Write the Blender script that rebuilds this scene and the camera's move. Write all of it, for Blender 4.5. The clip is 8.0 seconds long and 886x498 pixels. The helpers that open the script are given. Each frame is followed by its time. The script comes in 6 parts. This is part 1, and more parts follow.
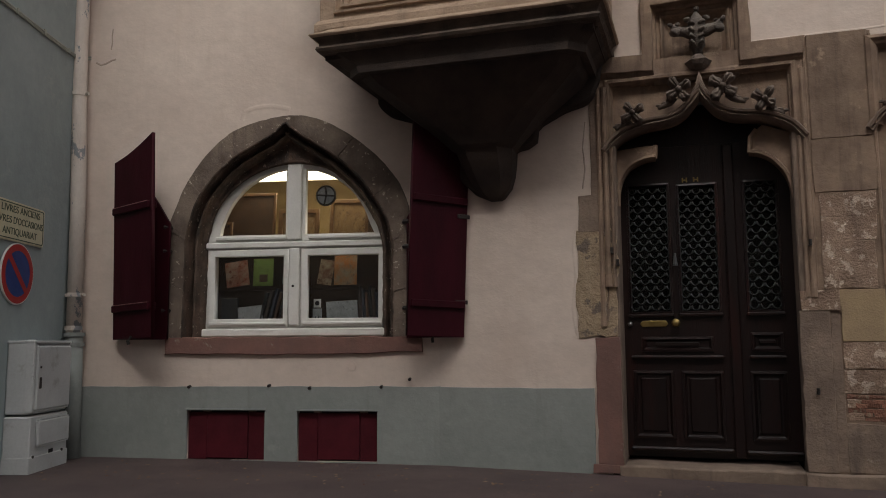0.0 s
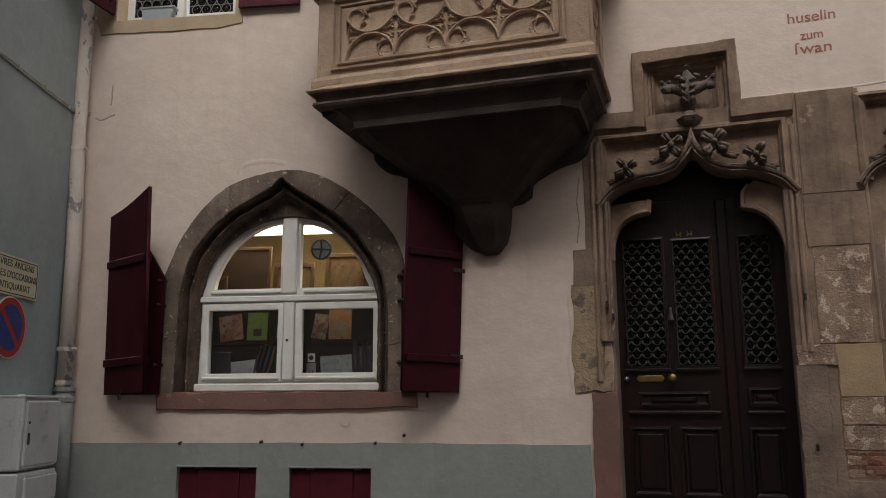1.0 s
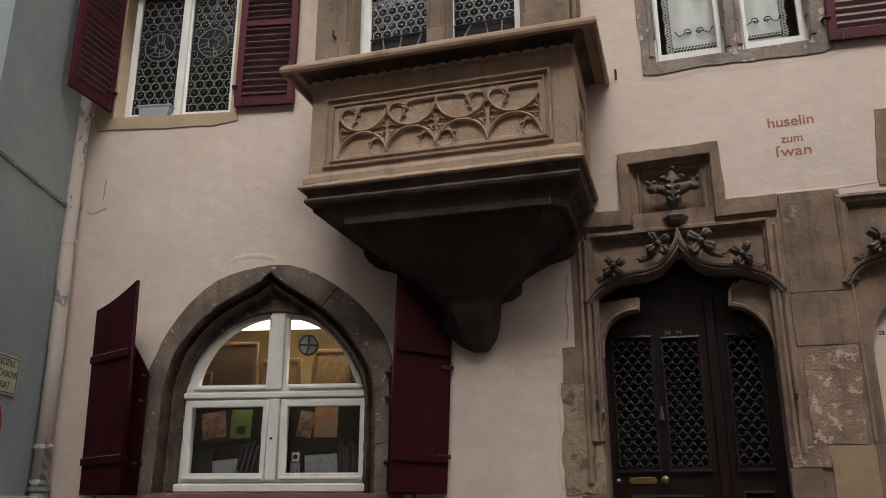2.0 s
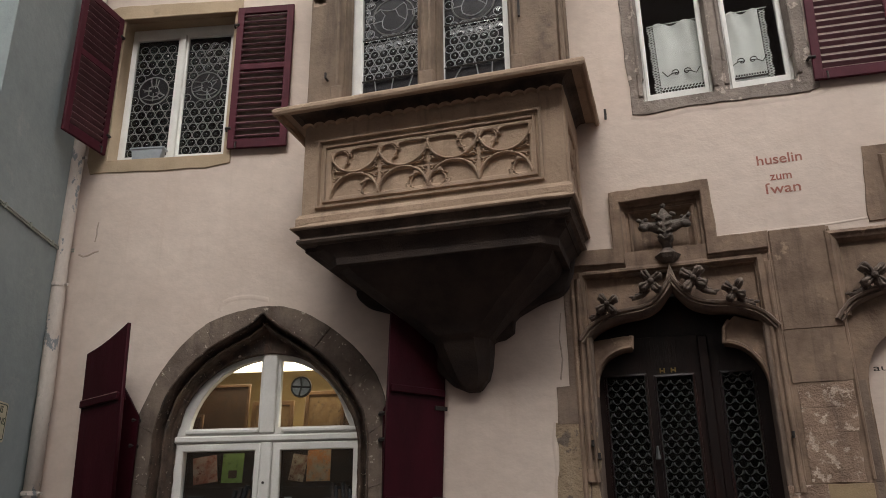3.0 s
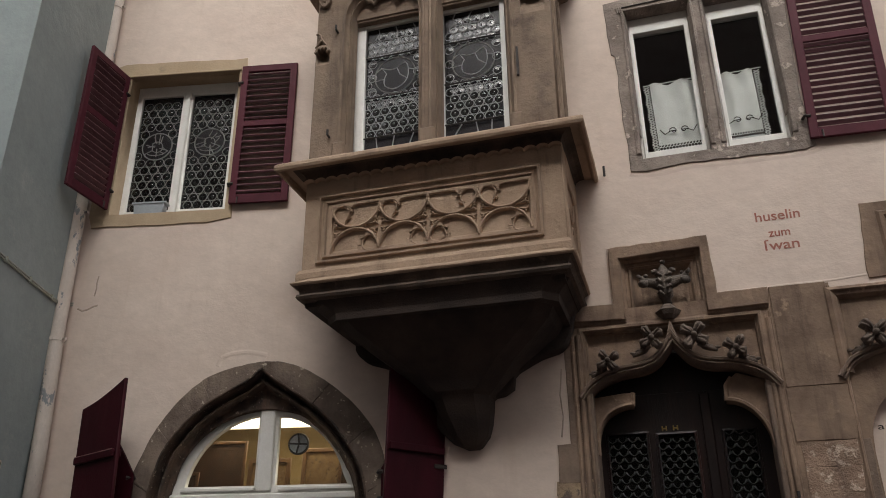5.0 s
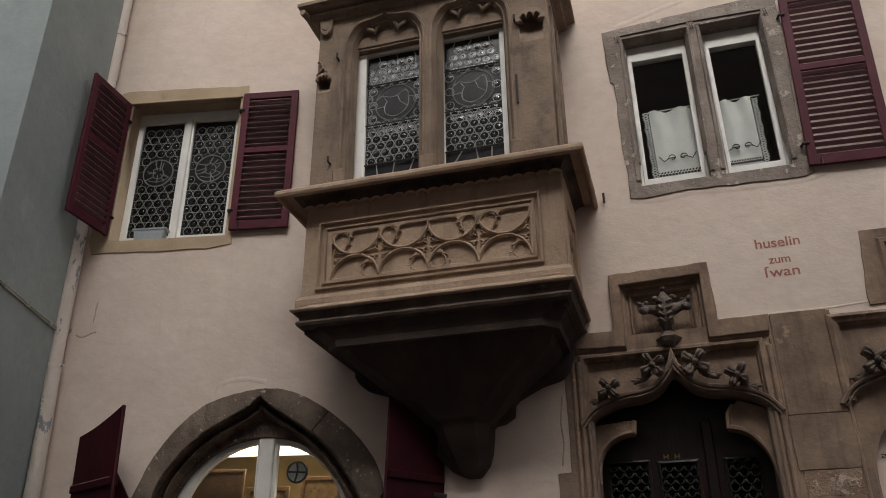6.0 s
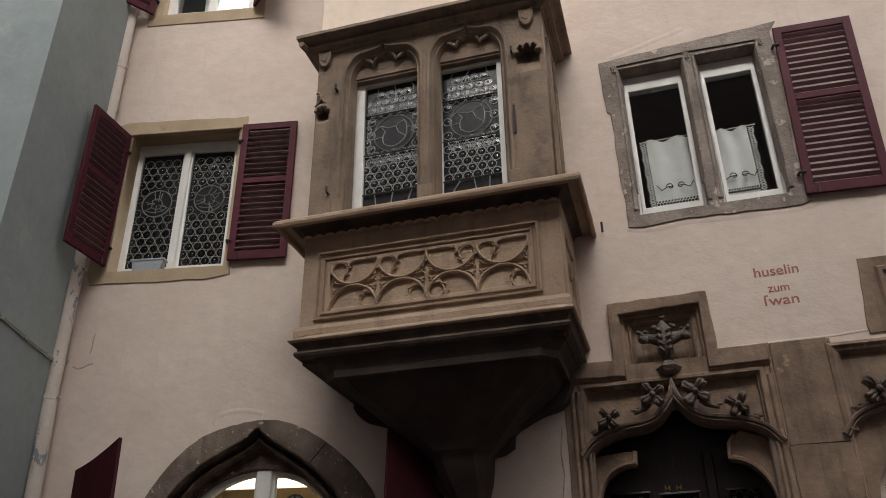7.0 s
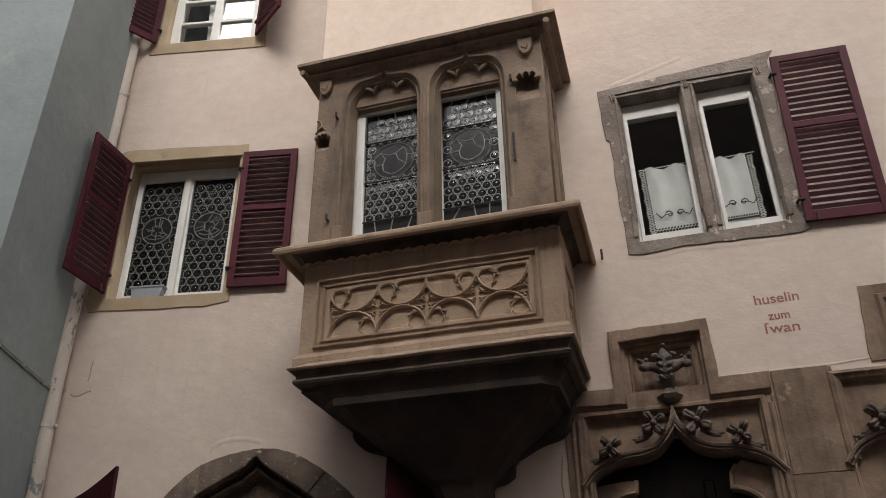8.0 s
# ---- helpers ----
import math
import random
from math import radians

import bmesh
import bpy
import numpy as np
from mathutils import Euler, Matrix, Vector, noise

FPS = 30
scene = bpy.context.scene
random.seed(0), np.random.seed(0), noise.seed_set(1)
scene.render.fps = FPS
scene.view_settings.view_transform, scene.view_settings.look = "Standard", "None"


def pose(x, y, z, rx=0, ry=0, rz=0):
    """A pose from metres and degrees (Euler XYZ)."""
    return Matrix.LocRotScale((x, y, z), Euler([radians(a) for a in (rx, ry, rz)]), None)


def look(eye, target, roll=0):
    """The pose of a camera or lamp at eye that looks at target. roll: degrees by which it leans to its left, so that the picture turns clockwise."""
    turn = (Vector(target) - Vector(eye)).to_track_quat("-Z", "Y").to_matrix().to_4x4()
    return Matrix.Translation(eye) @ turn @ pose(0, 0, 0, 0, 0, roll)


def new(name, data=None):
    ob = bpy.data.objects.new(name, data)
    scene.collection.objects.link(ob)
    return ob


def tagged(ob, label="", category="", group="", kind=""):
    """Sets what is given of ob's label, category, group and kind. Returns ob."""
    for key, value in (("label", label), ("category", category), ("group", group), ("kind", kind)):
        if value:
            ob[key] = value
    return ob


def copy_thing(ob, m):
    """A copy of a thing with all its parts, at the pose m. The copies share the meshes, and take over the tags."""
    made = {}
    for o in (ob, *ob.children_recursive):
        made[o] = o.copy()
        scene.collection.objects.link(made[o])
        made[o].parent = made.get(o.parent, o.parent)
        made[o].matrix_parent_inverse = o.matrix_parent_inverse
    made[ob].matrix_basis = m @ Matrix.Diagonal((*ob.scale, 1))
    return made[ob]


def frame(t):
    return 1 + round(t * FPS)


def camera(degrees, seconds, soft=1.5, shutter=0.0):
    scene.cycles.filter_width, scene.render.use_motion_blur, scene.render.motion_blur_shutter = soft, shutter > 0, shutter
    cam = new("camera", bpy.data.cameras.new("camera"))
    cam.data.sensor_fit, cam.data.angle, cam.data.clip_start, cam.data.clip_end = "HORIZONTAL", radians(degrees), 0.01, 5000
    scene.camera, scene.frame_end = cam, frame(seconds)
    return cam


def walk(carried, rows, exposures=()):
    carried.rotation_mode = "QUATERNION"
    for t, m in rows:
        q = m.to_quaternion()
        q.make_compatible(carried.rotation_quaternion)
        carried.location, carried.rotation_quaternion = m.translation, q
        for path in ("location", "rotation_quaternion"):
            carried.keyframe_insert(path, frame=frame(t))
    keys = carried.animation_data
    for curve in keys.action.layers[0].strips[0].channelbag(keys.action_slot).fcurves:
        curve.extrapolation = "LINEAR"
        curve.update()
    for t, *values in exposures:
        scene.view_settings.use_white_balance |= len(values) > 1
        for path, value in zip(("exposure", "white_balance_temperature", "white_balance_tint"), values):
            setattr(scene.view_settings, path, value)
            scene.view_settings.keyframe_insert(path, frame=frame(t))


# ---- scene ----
# ---- camera ----
cam = camera(57.44, 8.0, soft=0.95)
PATH = [
    (0.0, look((-0.009, -0.009, 1.070), (-1.5755, 5.7414, 1.7651), -0.37)),
    (0.5, look((-0.008, -0.009, 1.072), (-1.5565, 5.7210, 1.9457), -0.41)),
    (1.0, look((-0.005, -0.003, 1.055), (-1.5225, 5.6963, 2.1583), -0.34)),
    (1.5, look((0.001, 0.005, 1.073), (-1.4536, 5.6449, 2.5128), -0.25)),
    (2.0, look((-0.006, -0.002, 1.075), (-1.3995, 5.5565, 2.8540), -0.11)),
    (2.2, look((0.000, 0.000, 1.080), (-1.3814, 5.5323, 2.9470), -0.20)),
    (3.5, look((0.008, 0.010, 1.070), (-1.2925, 5.4628, 3.2100), -0.93)),
    (4.0, look((0.007, 0.002, 1.076), (-1.2827, 5.4149, 3.3193), -0.88)),
    (4.5, look((0.006, 0.001, 1.074), (-1.2835, 5.3721, 3.4171), -0.71)),
    (6.0, look((-0.001, 0.002, 1.083), (-1.2604, 5.2555, 3.6933), -0.56)),
    (6.5, look((-0.002, -0.002, 1.085), (-1.2455, 5.2109, 3.7845), -0.77)),
    (7.0, look((0.006, 0.003, 1.100), (-1.2236, 5.1679, 3.8951), -0.83)),
    (7.5, look((0.001, 0.002, 1.101), (-1.2125, 5.1206, 3.9876), -0.85)),
    (8.0, look((0.004, 0.002, 1.107), (-1.1978, 5.0765, 4.0745), -0.83)),
]
walk(cam, PATH, exposures=[(0.0, 0.51), (1.0, 0.62), (2.0, 0.78), (3.5, 0.81), (4.5, 0.73), (6.0, 0.40), (6.5, 0.33), (7.0, 0.48), (8.0, 0.57)])

# ---- world and sun: a narrow street under an overcast sky ----
world = bpy.data.worlds.new("overcast")
scene.world = world
world.use_nodes = True
wn = world.node_tree.nodes
sky = wn.new("ShaderNodeTexSky")
sky.sky_type = "NISHITA"
sky.sun_disc = False
sky.sun_elevation = radians(46)
sky.sun_rotation = radians(170)
sky.air_density, sky.dust_density, sky.ozone_density = 1.0, 6.0, 1.0
soft_sky = wn.new("ShaderNodeHueSaturation")
soft_sky.inputs["Saturation"].default_value = 0.25
world.node_tree.links.new(sky.outputs[0], soft_sky.inputs["Color"])
world.node_tree.links.new(soft_sky.outputs[0], wn["Background"].inputs[0])
wn["Background"].inputs[1].default_value = 0.15
sun = new("sun", bpy.data.lights.new("sun", "SUN"))
sun.data.energy, sun.data.angle, sun.data.color = 0.9, radians(40), (1.0, 0.93, 0.86)
sun.matrix_world = look((2.2, -6, 11.6), (0, 6.8, 3))

# ---- frames of reference: two stretches of the facade meet behind the oriel ----
HINGE = (-1.9, 6.8, 0.0)
LEFT = pose(*HINGE, 0, 0, 8.0)
RIGHT = pose(*HINGE, 0, 0, -2.5)
CORNER = LEFT @ Vector((-3.45, 0, 0))
SIDE = pose(CORNER.x, CORNER.y, 0, 0, 0, 105.0)
HERE = pose(0, 0, 0)


# ---- materials ----
def mat(name, c1, c2, scale=5.0, rough=0.8, bump=0.25, fine=60.0, metal=0.0, rand=0.0, spots=None, spot_scale=3.0,
        spot_at=0.62, stretch=(1, 1, 1), spec=0.4, soft=0.06, streak=None, streak_at=0.55):
    m = bpy.data.materials.new(name)
    m.use_nodes = True
    n, l = m.node_tree.nodes, m.node_tree.links
    p = n["Principled BSDF"]
    tc = n.new("ShaderNodeTexCoord")
    mp = n.new("ShaderNodeMapping")
    mp.inputs["Scale"].default_value = stretch
    l.new(tc.outputs["Object"], mp.inputs["Vector"])

    def noise_tex(s, detail, rough_):
        t = n.new("ShaderNodeTexNoise")
        t.inputs["Scale"].default_value, t.inputs["Detail"].default_value, t.inputs["Roughness"].default_value = s, detail, rough_
        l.new(mp.outputs[0], t.inputs["Vector"])
        return t.outputs["Fac"]

    def ramp(f, a, b):
        r = n.new("ShaderNodeMapRange")
        r.inputs["From Min"].default_value, r.inputs["From Max"].default_value = a, b
        l.new(f, r.inputs["Value"])
        return r.outputs[0]

    def mix(f, a, b, mode="MIX"):
        x = n.new("ShaderNodeMix")
        x.data_type, x.blend_type = "RGBA", mode
        if isinstance(f, float):
            x.inputs[0].default_value = f
        else:
            l.new(f, x.inputs[0])
        for i, v in ((6, a), (7, b)):
            if isinstance(v, tuple):
                x.inputs[i].default_value = (*v, 1)
            else:
                l.new(v, x.inputs[i])
        return x.outputs[2]

    big = noise_tex(scale, 5, 0.6)
    small = noise_tex(fine, 4, 0.7)
    col = mix(ramp(big, 0.35, 0.65), c1, c2)
    g = n.new("ShaderNodeMapRange")
    g.inputs["To Min"].default_value, g.inputs["To Max"].default_value = 0.8, 1.15
    l.new(small, g.inputs["Value"])
    cmb = n.new("ShaderNodeCombineColor")
    for i in range(3):
        l.new(g.outputs[0], cmb.inputs[i])
    col = mix(0.8, col, cmb.outputs[0], "MULTIPLY")
    if spots:
        s = noise_tex(spot_scale, 9, 0.68)
        col = mix(ramp(s, spot_at, spot_at + soft), col, spots)
    if streak:
        m2 = n.new("ShaderNodeMapping")
        m2.inputs["Scale"].default_value = (5, 5, 0.5)
        l.new(tc.outputs["Object"], m2.inputs["Vector"])
        st = n.new("ShaderNodeTexNoise")
        st.inputs["Scale"].default_value, st.inputs["Detail"].default_value, st.inputs["Roughness"].default_value = 1.6, 7, 0.65
        l.new(m2.outputs[0], st.inputs["Vector"])
        col = mix(ramp(st.outputs["Fac"], streak_at, streak_at + 0.25), col, streak)
    if rand:
        oi = n.new("ShaderNodeObjectInfo")
        rr = n.new("ShaderNodeMapRange")
        rr.inputs["To Min"].default_value, rr.inputs["To Max"].default_value = 1 - rand, 1 + rand
        l.new(oi.outputs["Random"], rr.inputs["Value"])
        hs = n.new("ShaderNodeHueSaturation")
        l.new(rr.outputs[0], hs.inputs["Value"])
        l.new(col, hs.inputs["Color"])
        col = hs.outputs[0]
    l.new(col, p.inputs["Base Color"])
    rg = n.new("ShaderNodeMapRange")
    rg.inputs["To Min"].default_value, rg.inputs["To Max"].default_value = max(0.02, rough - 0.12), min(1, rough + 0.1)
    l.new(big, rg.inputs["Value"])
    l.new(rg.outputs[0], p.inputs["Roughness"])
    p.inputs["Metallic"].default_value = metal
    p.inputs["Specular IOR Level"].default_value = spec
    if bump:
        add = n.new("ShaderNodeMath")
        add.operation = "MULTIPLY_ADD"
        l.new(big, add.inputs[0])
        add.inputs[1].default_value = 2.0
        l.new(small, add.inputs[2])
        b = n.new("ShaderNodeBump")
        b.inputs["Strength"].default_value, b.inputs["Distance"].default_value = bump, 0.02
        l.new(add.outputs[0], b.inputs["Height"])
        l.new(b.outputs[0], p.inputs["Normal"])
    return m


# Lighter plaster copy; the extra light on the jutting storey is in its colour
LITPLASTER = mat("lit_cream_plaster", (0.84, 0.69, 0.57), (0.79, 0.64, 0.53), 1.2, 0.9, 0.2, 10)
PLASTER = mat("cream_plaster", (0.65, 0.545, 0.47), (0.60, 0.495, 0.425), 1.5, 0.9, 0.26, 7, stretch=(0.9, 1, 1.2), spots=(0.56, 0.45, 0.375), spot_scale=1.2, spot_at=0.58, soft=0.2, streak=(0.56, 0.455, 0.38), streak_at=0.56)
DADO = mat("grey_green_paint", (0.272, 0.286, 0.270), (0.23, 0.247, 0.233), 2.0, 0.75, 0.25, 12, spots=(0.30, 0.312, 0.292), spot_scale=4, spot_at=0.6, soft=0.1, streak=(0.20, 0.205, 0.19), streak_at=0.58)
SIDEWALL = mat("blue_grey_render", (0.345, 0.39, 0.385), (0.29, 0.335, 0.33), 1.1, 0.85, 0.3, 10, spots=(0.41, 0.435, 0.42), spot_scale=1.8, spot_at=0.6, soft=0.12)
STONE = mat("brown_sandstone", (0.295, 0.206, 0.145), (0.152, 0.103, 0.074), 2.6, 0.88, 0.35, 24, rand=0.10, spots=(0.33, 0.235, 0.165), spot_scale=7, spot_at=0.605, soft=0.06, streak=(0.085, 0.058, 0.044), streak_at=0.52)
ORIELSTONE = mat("warm_cleaned_sandstone", (0.425, 0.308, 0.217), (0.325, 0.230, 0.161), 2.0, 0.88, 0.5, 26, rand=0.06, spots=(0.31, 0.20, 0.138), spot_scale=3.5, spot_at=0.58, soft=0.14, streak=(0.19, 0.138, 0.10), streak_at=0.55)
UPSTONE = mat("weathered_brown_sandstone", (0.292, 0.215, 0.155), (0.185, 0.134, 0.098), 2.2, 0.88, 0.5, 28, rand=0.06, spots=(0.13, 0.095, 0.072), spot_scale=3.5, spot_at=0.57, soft=0.14, streak=(0.10, 0.072, 0.055), streak_at=0.53)
# Crest stone: soot plus the shade of the niche, both in the colour
CRESTDARK = mat("soot_and_shade_carving", (0.13, 0.105, 0.086), (0.06, 0.049, 0.041), 9.0, 0.8, 0.5, 40, rand=0.15, spots=(0.21, 0.175, 0.145), spot_scale=14, spot_at=0.6, soft=0.08)
WINSTONE = mat("pale_weathered_stone", (0.30, 0.252, 0.215), (0.175, 0.143, 0.122), 3.5, 0.88, 0.8, 26, rand=0.06, spots=(0.46, 0.385, 0.325), spot_scale=7, spot_at=0.585, soft=0.05, streak=(0.125, 0.098, 0.085), streak_at=0.56)
ARCHSTONE = mat("mottled_arch_stone", (0.215, 0.165, 0.13), (0.108, 0.082, 0.066), 2.6, 0.88, 0.6, 30, rand=0.18, spots=(0.42, 0.36, 0.29), spot_scale=20, spot_at=0.615, soft=0.03, streak=(0.085, 0.063, 0.05), streak_at=0.52)
# Near-black stone for undersides and recesses; soot and their shade are in the colour
DARKSTONE = mat("soot_and_shade_sandstone", (0.052, 0.035, 0.027), (0.027, 0.019, 0.016), 3.5, 0.85, 0.4, 70, rand=0.1, spots=(0.075, 0.050, 0.036), spot_scale=5, spot_at=0.66, soft=0.1)
GREYSTONE = mat("grey_sandstone", (0.25, 0.183, 0.138), (0.155, 0.113, 0.087), 3.0, 0.88, 0.45, 30, rand=0.08, spots=(0.31, 0.25, 0.20), spot_scale=8, spot_at=0.63, soft=0.07, streak=(0.095, 0.075, 0.062), streak_at=0.54)
REDSTONE = mat("red_sandstone", (0.215, 0.108, 0.088), (0.155, 0.088, 0.074), 3.0, 0.88, 0.3, 40, rand=0.06, spots=(0.27, 0.21, 0.17), spot_scale=7, spot_at=0.62, soft=0.06, streak=(0.15, 0.09, 0.08), streak_at=0.55)
YELLOWSTONE = mat("yellow_sandstone", (0.38, 0.275, 0.155), (0.27, 0.195, 0.125), 3.0, 0.88, 0.3, 60, rand=0.05, spots=(0.24, 0.18, 0.12), spot_scale=5, spot_at=0.62, soft=0.12)
PATCHSTONE = mat("flaking_pale_sandstone", (0.36, 0.25, 0.178), (0.23, 0.155, 0.112), 5.0, 0.88, 0.9, 50, rand=0.10, spots=(0.52, 0.41, 0.32), spot_scale=11, spot_at=0.54, soft=0.035, streak=(0.15, 0.10, 0.078), streak_at=0.57)
HOODSTONE = mat("black_streaked_moulding", (0.125, 0.083, 0.06), (0.036, 0.026, 0.021), 6.0, 0.75, 0.6, 40, spots=(0.36, 0.29, 0.22), spot_scale=24, spot_at=0.615, soft=0.03, streak=(0.13, 0.07, 0.045), streak_at=0.56)
QUOIN = mat("ochre_worn_quoin", (0.38, 0.285, 0.185), (0.27, 0.20, 0.135), 5.0, 0.9, 0.9, 36, rand=0.06, spots=(0.155, 0.12, 0.095), spot_scale=5.5, spot_at=0.55, soft=0.04, streak=(0.44, 0.36, 0.26), streak_at=0.60)
BRICK = mat("red_brick", (0.27, 0.12, 0.078), (0.20, 0.105, 0.072), 9.0, 0.9, 0.7, 60, rand=0.3, spots=(0.30, 0.22, 0.15), spot_scale=14, spot_at=0.57, soft=0.05)
FRAMESTONE = mat("ochre_painted_stone", (0.44, 0.335, 0.225), (0.37, 0.28, 0.185), 3.0, 0.85, 0.2, 50, spots=(0.30, 0.235, 0.16), spot_scale=4, spot_at=0.62, soft=0.1)
WHITE = mat("white_gloss_paint", (0.74, 0.73, 0.69), (0.66, 0.65, 0.61), 6.0, 0.4, 0.08, 80, spots=(0.45, 0.43, 0.39), spot_scale=14, spot_at=0.71, soft=0.04)
HATCHRED = mat("dusty_oxblood_paint", (0.080, 0.008, 0.014), (0.055, 0.006, 0.010), 4.0, 0.65, 0.15, 60, rand=0.08, spots=(0.11, 0.03, 0.03), spot_scale=9, spot_at=0.66, soft=0.1, spec=0.2)
REDPAINT = mat("oxblood_paint", (0.038, 0.0036, 0.0082), (0.026, 0.003, 0.0062), 5.0, 0.55, 0.12, 90, rand=0.06, spots=(0.10, 0.03, 0.032), spot_scale=16, spot_at=0.70, soft=0.05, stretch=(1, 1, 0.3), spec=0.12)
PLUM = mat("plum_paint", (0.088, 0.019, 0.029), (0.068, 0.016, 0.024), 5.0, 0.55, 0.1, 90, rand=0.08, spots=(0.15, 0.06, 0.065), spot_scale=16, spot_at=0.68, soft=0.05, spec=0.12)
DOORWOOD = mat("dark_stained_oak", (0.015, 0.0068, 0.0058), (0.0075, 0.0046, 0.0045), 4.0, 0.33, 0.2, 60, rand=0.1, spots=(0.032, 0.008, 0.006), spot_scale=3, spot_at=0.58, soft=0.15, stretch=(3, 3, 0.25), spec=0.4)
IRON = mat("dark_iron", (0.03, 0.028, 0.027), (0.05, 0.04, 0.035), 20, 0.6, 0.3, 120, metal=0.4)
GRILLE = mat("grey_painted_iron", (0.085, 0.092, 0.09), (0.045, 0.05, 0.05), 20, 0.5, 0.2, 120, metal=0.2)
BRASS = mat("aged_brass", (0.42, 0.31, 0.12), (0.30, 0.22, 0.085), 20, 0.36, 0.1, 120, metal=1.0)
STEEL = mat("worn_steel", (0.6, 0.6, 0.6), (0.5, 0.5, 0.5), 20, 0.3, 0.05, 120, metal=1.0)
DUSTYPLUM = mat("dusty_plum_paint", (0.16, 0.068, 0.078), (0.105, 0.040, 0.050), 7.0, 0.6, 0.1, 90, rand=0.15, spots=(0.17, 0.10, 0.10), spot_scale=12, spot_at=0.6, soft=0.1, stretch=(0.4, 1, 1))
DULLLEAD = mat("weathered_lead", (0.20, 0.195, 0.185), (0.12, 0.118, 0.112), 20, 0.6, 0.1, 120)
CABLEPAINT = mat("grey_cream_cable", (0.40, 0.41, 0.35), (0.32, 0.34, 0.29), 9, 0.6, 0.1, 60)
PLASTERDIRT = mat("dirty_plaster_edge", (0.44, 0.36, 0.295), (0.33, 0.265, 0.215), 9, 0.9, 0.3, 40)
LEAD = mat("dull_lead", (0.36, 0.36, 0.355), (0.26, 0.26, 0.258), 20, 0.6, 0.1, 120)
ASPHALT = mat("damp_brown_asphalt", (0.098, 0.067, 0.063), (0.07, 0.05, 0.049), 1.3, 0.7, 0.5, 120, spots=(0.12, 0.087, 0.08), spot_scale=2, spot_at=0.6, soft=0.2)
PIPEPAINT = mat("peeling_cream_pipe_paint", (0.70, 0.62, 0.55), (0.62, 0.54, 0.475), 4.0, 0.6, 0.2, 50, spots=(0.25, 0.26, 0.27), spot_scale=6, spot_at=0.585, soft=0.02, stretch=(1, 1, 0.5))
CABINET = mat("grey_polyester_casing", (0.56, 0.57, 0.56), (0.48, 0.49, 0.485), 2.5, 0.5, 0.1, 60, spots=(0.34, 0.33, 0.31), spot_scale=5, spot_at=0.62, soft=0.12)
# Darkness painted in: hallway behind the door, hatch gaps and cabinet slot
BLACK = mat("near_black_fill", (0.012, 0.011, 0.011), (0.02, 0.018, 0.017), 5, 0.8, 0.1, 60)
DARKROOM = mat("dim_room_paint", (0.14, 0.13, 0.12), (0.11, 0.10, 0.092), 3, 0.9, 0.05, 60)
WARMROOM = mat("yellowed_shop_wallpaper", (0.29, 0.20, 0.085), (0.20, 0.135, 0.055), 3, 0.8, 0.05, 60)
LETTER = mat("faded_red_lettering", (0.30, 0.095, 0.07), (0.36, 0.17, 0.13), 18, 0.85, 0.05, 60)
WORNRED = mat("worn_pale_edge_paint", (0.42, 0.29, 0.27), (0.20, 0.09, 0.09), 20, 0.7, 0.1, 90)
INK = mat("black_ink", (0.03, 0.025, 0.022), (0.05, 0.04, 0.035), 18, 0.8, 0.05, 60)
LINEN = mat("white_linen", (0.72, 0.72, 0.70), (0.64, 0.64, 0.62), 8, 0.9, 0.1, 200)


def glass(name, tint=(0.9, 0.93, 0.92), rough=0.02, ior=1.45):
    m = bpy.data.materials.new(name)
    m.use_nodes = True
    p = m.node_tree.nodes["Principled BSDF"]
    p.inputs["Base Color"].default_value = (*tint, 1)
    p.inputs["Roughness"].default_value = rough
    p.inputs["IOR"].default_value = ior
    p.inputs["Transmission Weight"].default_value = 1.0
    return m


GLASS = glass("window_glass")
DOORGLASS = glass("dusky_door_glass", (0.35, 0.35, 0.34), 0.05, 1.28)
CROWN = glass("greenish_crown_glass", (0.42, 0.44, 0.42), 0.06, 1.5)
SHINY = glass("bright_crown_glass", (0.50, 0.54, 0.52), 0.06, 1.65)
SMOKED = glass("painted_dark_glass", (0.05, 0.047, 0.052), 0.22, 1.38)
SMOKED.node_tree.nodes["Principled BSDF"].inputs["Transmission Weight"].default_value = 0.6


# ---- mesh helpers ----
def finish(name, me, material, parent=None, label="", at=HERE, smooth=False):
    me.transform(at)
    if material is not None and not me.materials:
        me.materials.append(material)
    if smooth:
        for p in me.polygons:
            p.use_smooth = True
    ob = new(name, me)
    if parent is not None:
        ob.parent = parent
        if parent.parent is None:
            ob.matrix_parent_inverse = parent.matrix_basis.inverted()
    if label:
        ob["label"] = label
    return ob


def part(name, bm, material, parent=None, label="", at=HERE, smooth=False):
    me = bpy.data.meshes.new(name)
    bmesh.ops.recalc_face_normals(bm, faces=bm.faces)
    bm.to_mesh(me)
    bm.free()
    return finish(name, me, material, parent, label, at, smooth)


def thing(name, label, category, group="", kind="", at=(0, 0, 0), frame_=HERE):
    ob = new(name)
    ob.location = frame_ @ Vector(at)
    ob.empty_display_size = 0.1
    return tagged(ob, label, category, group, kind)


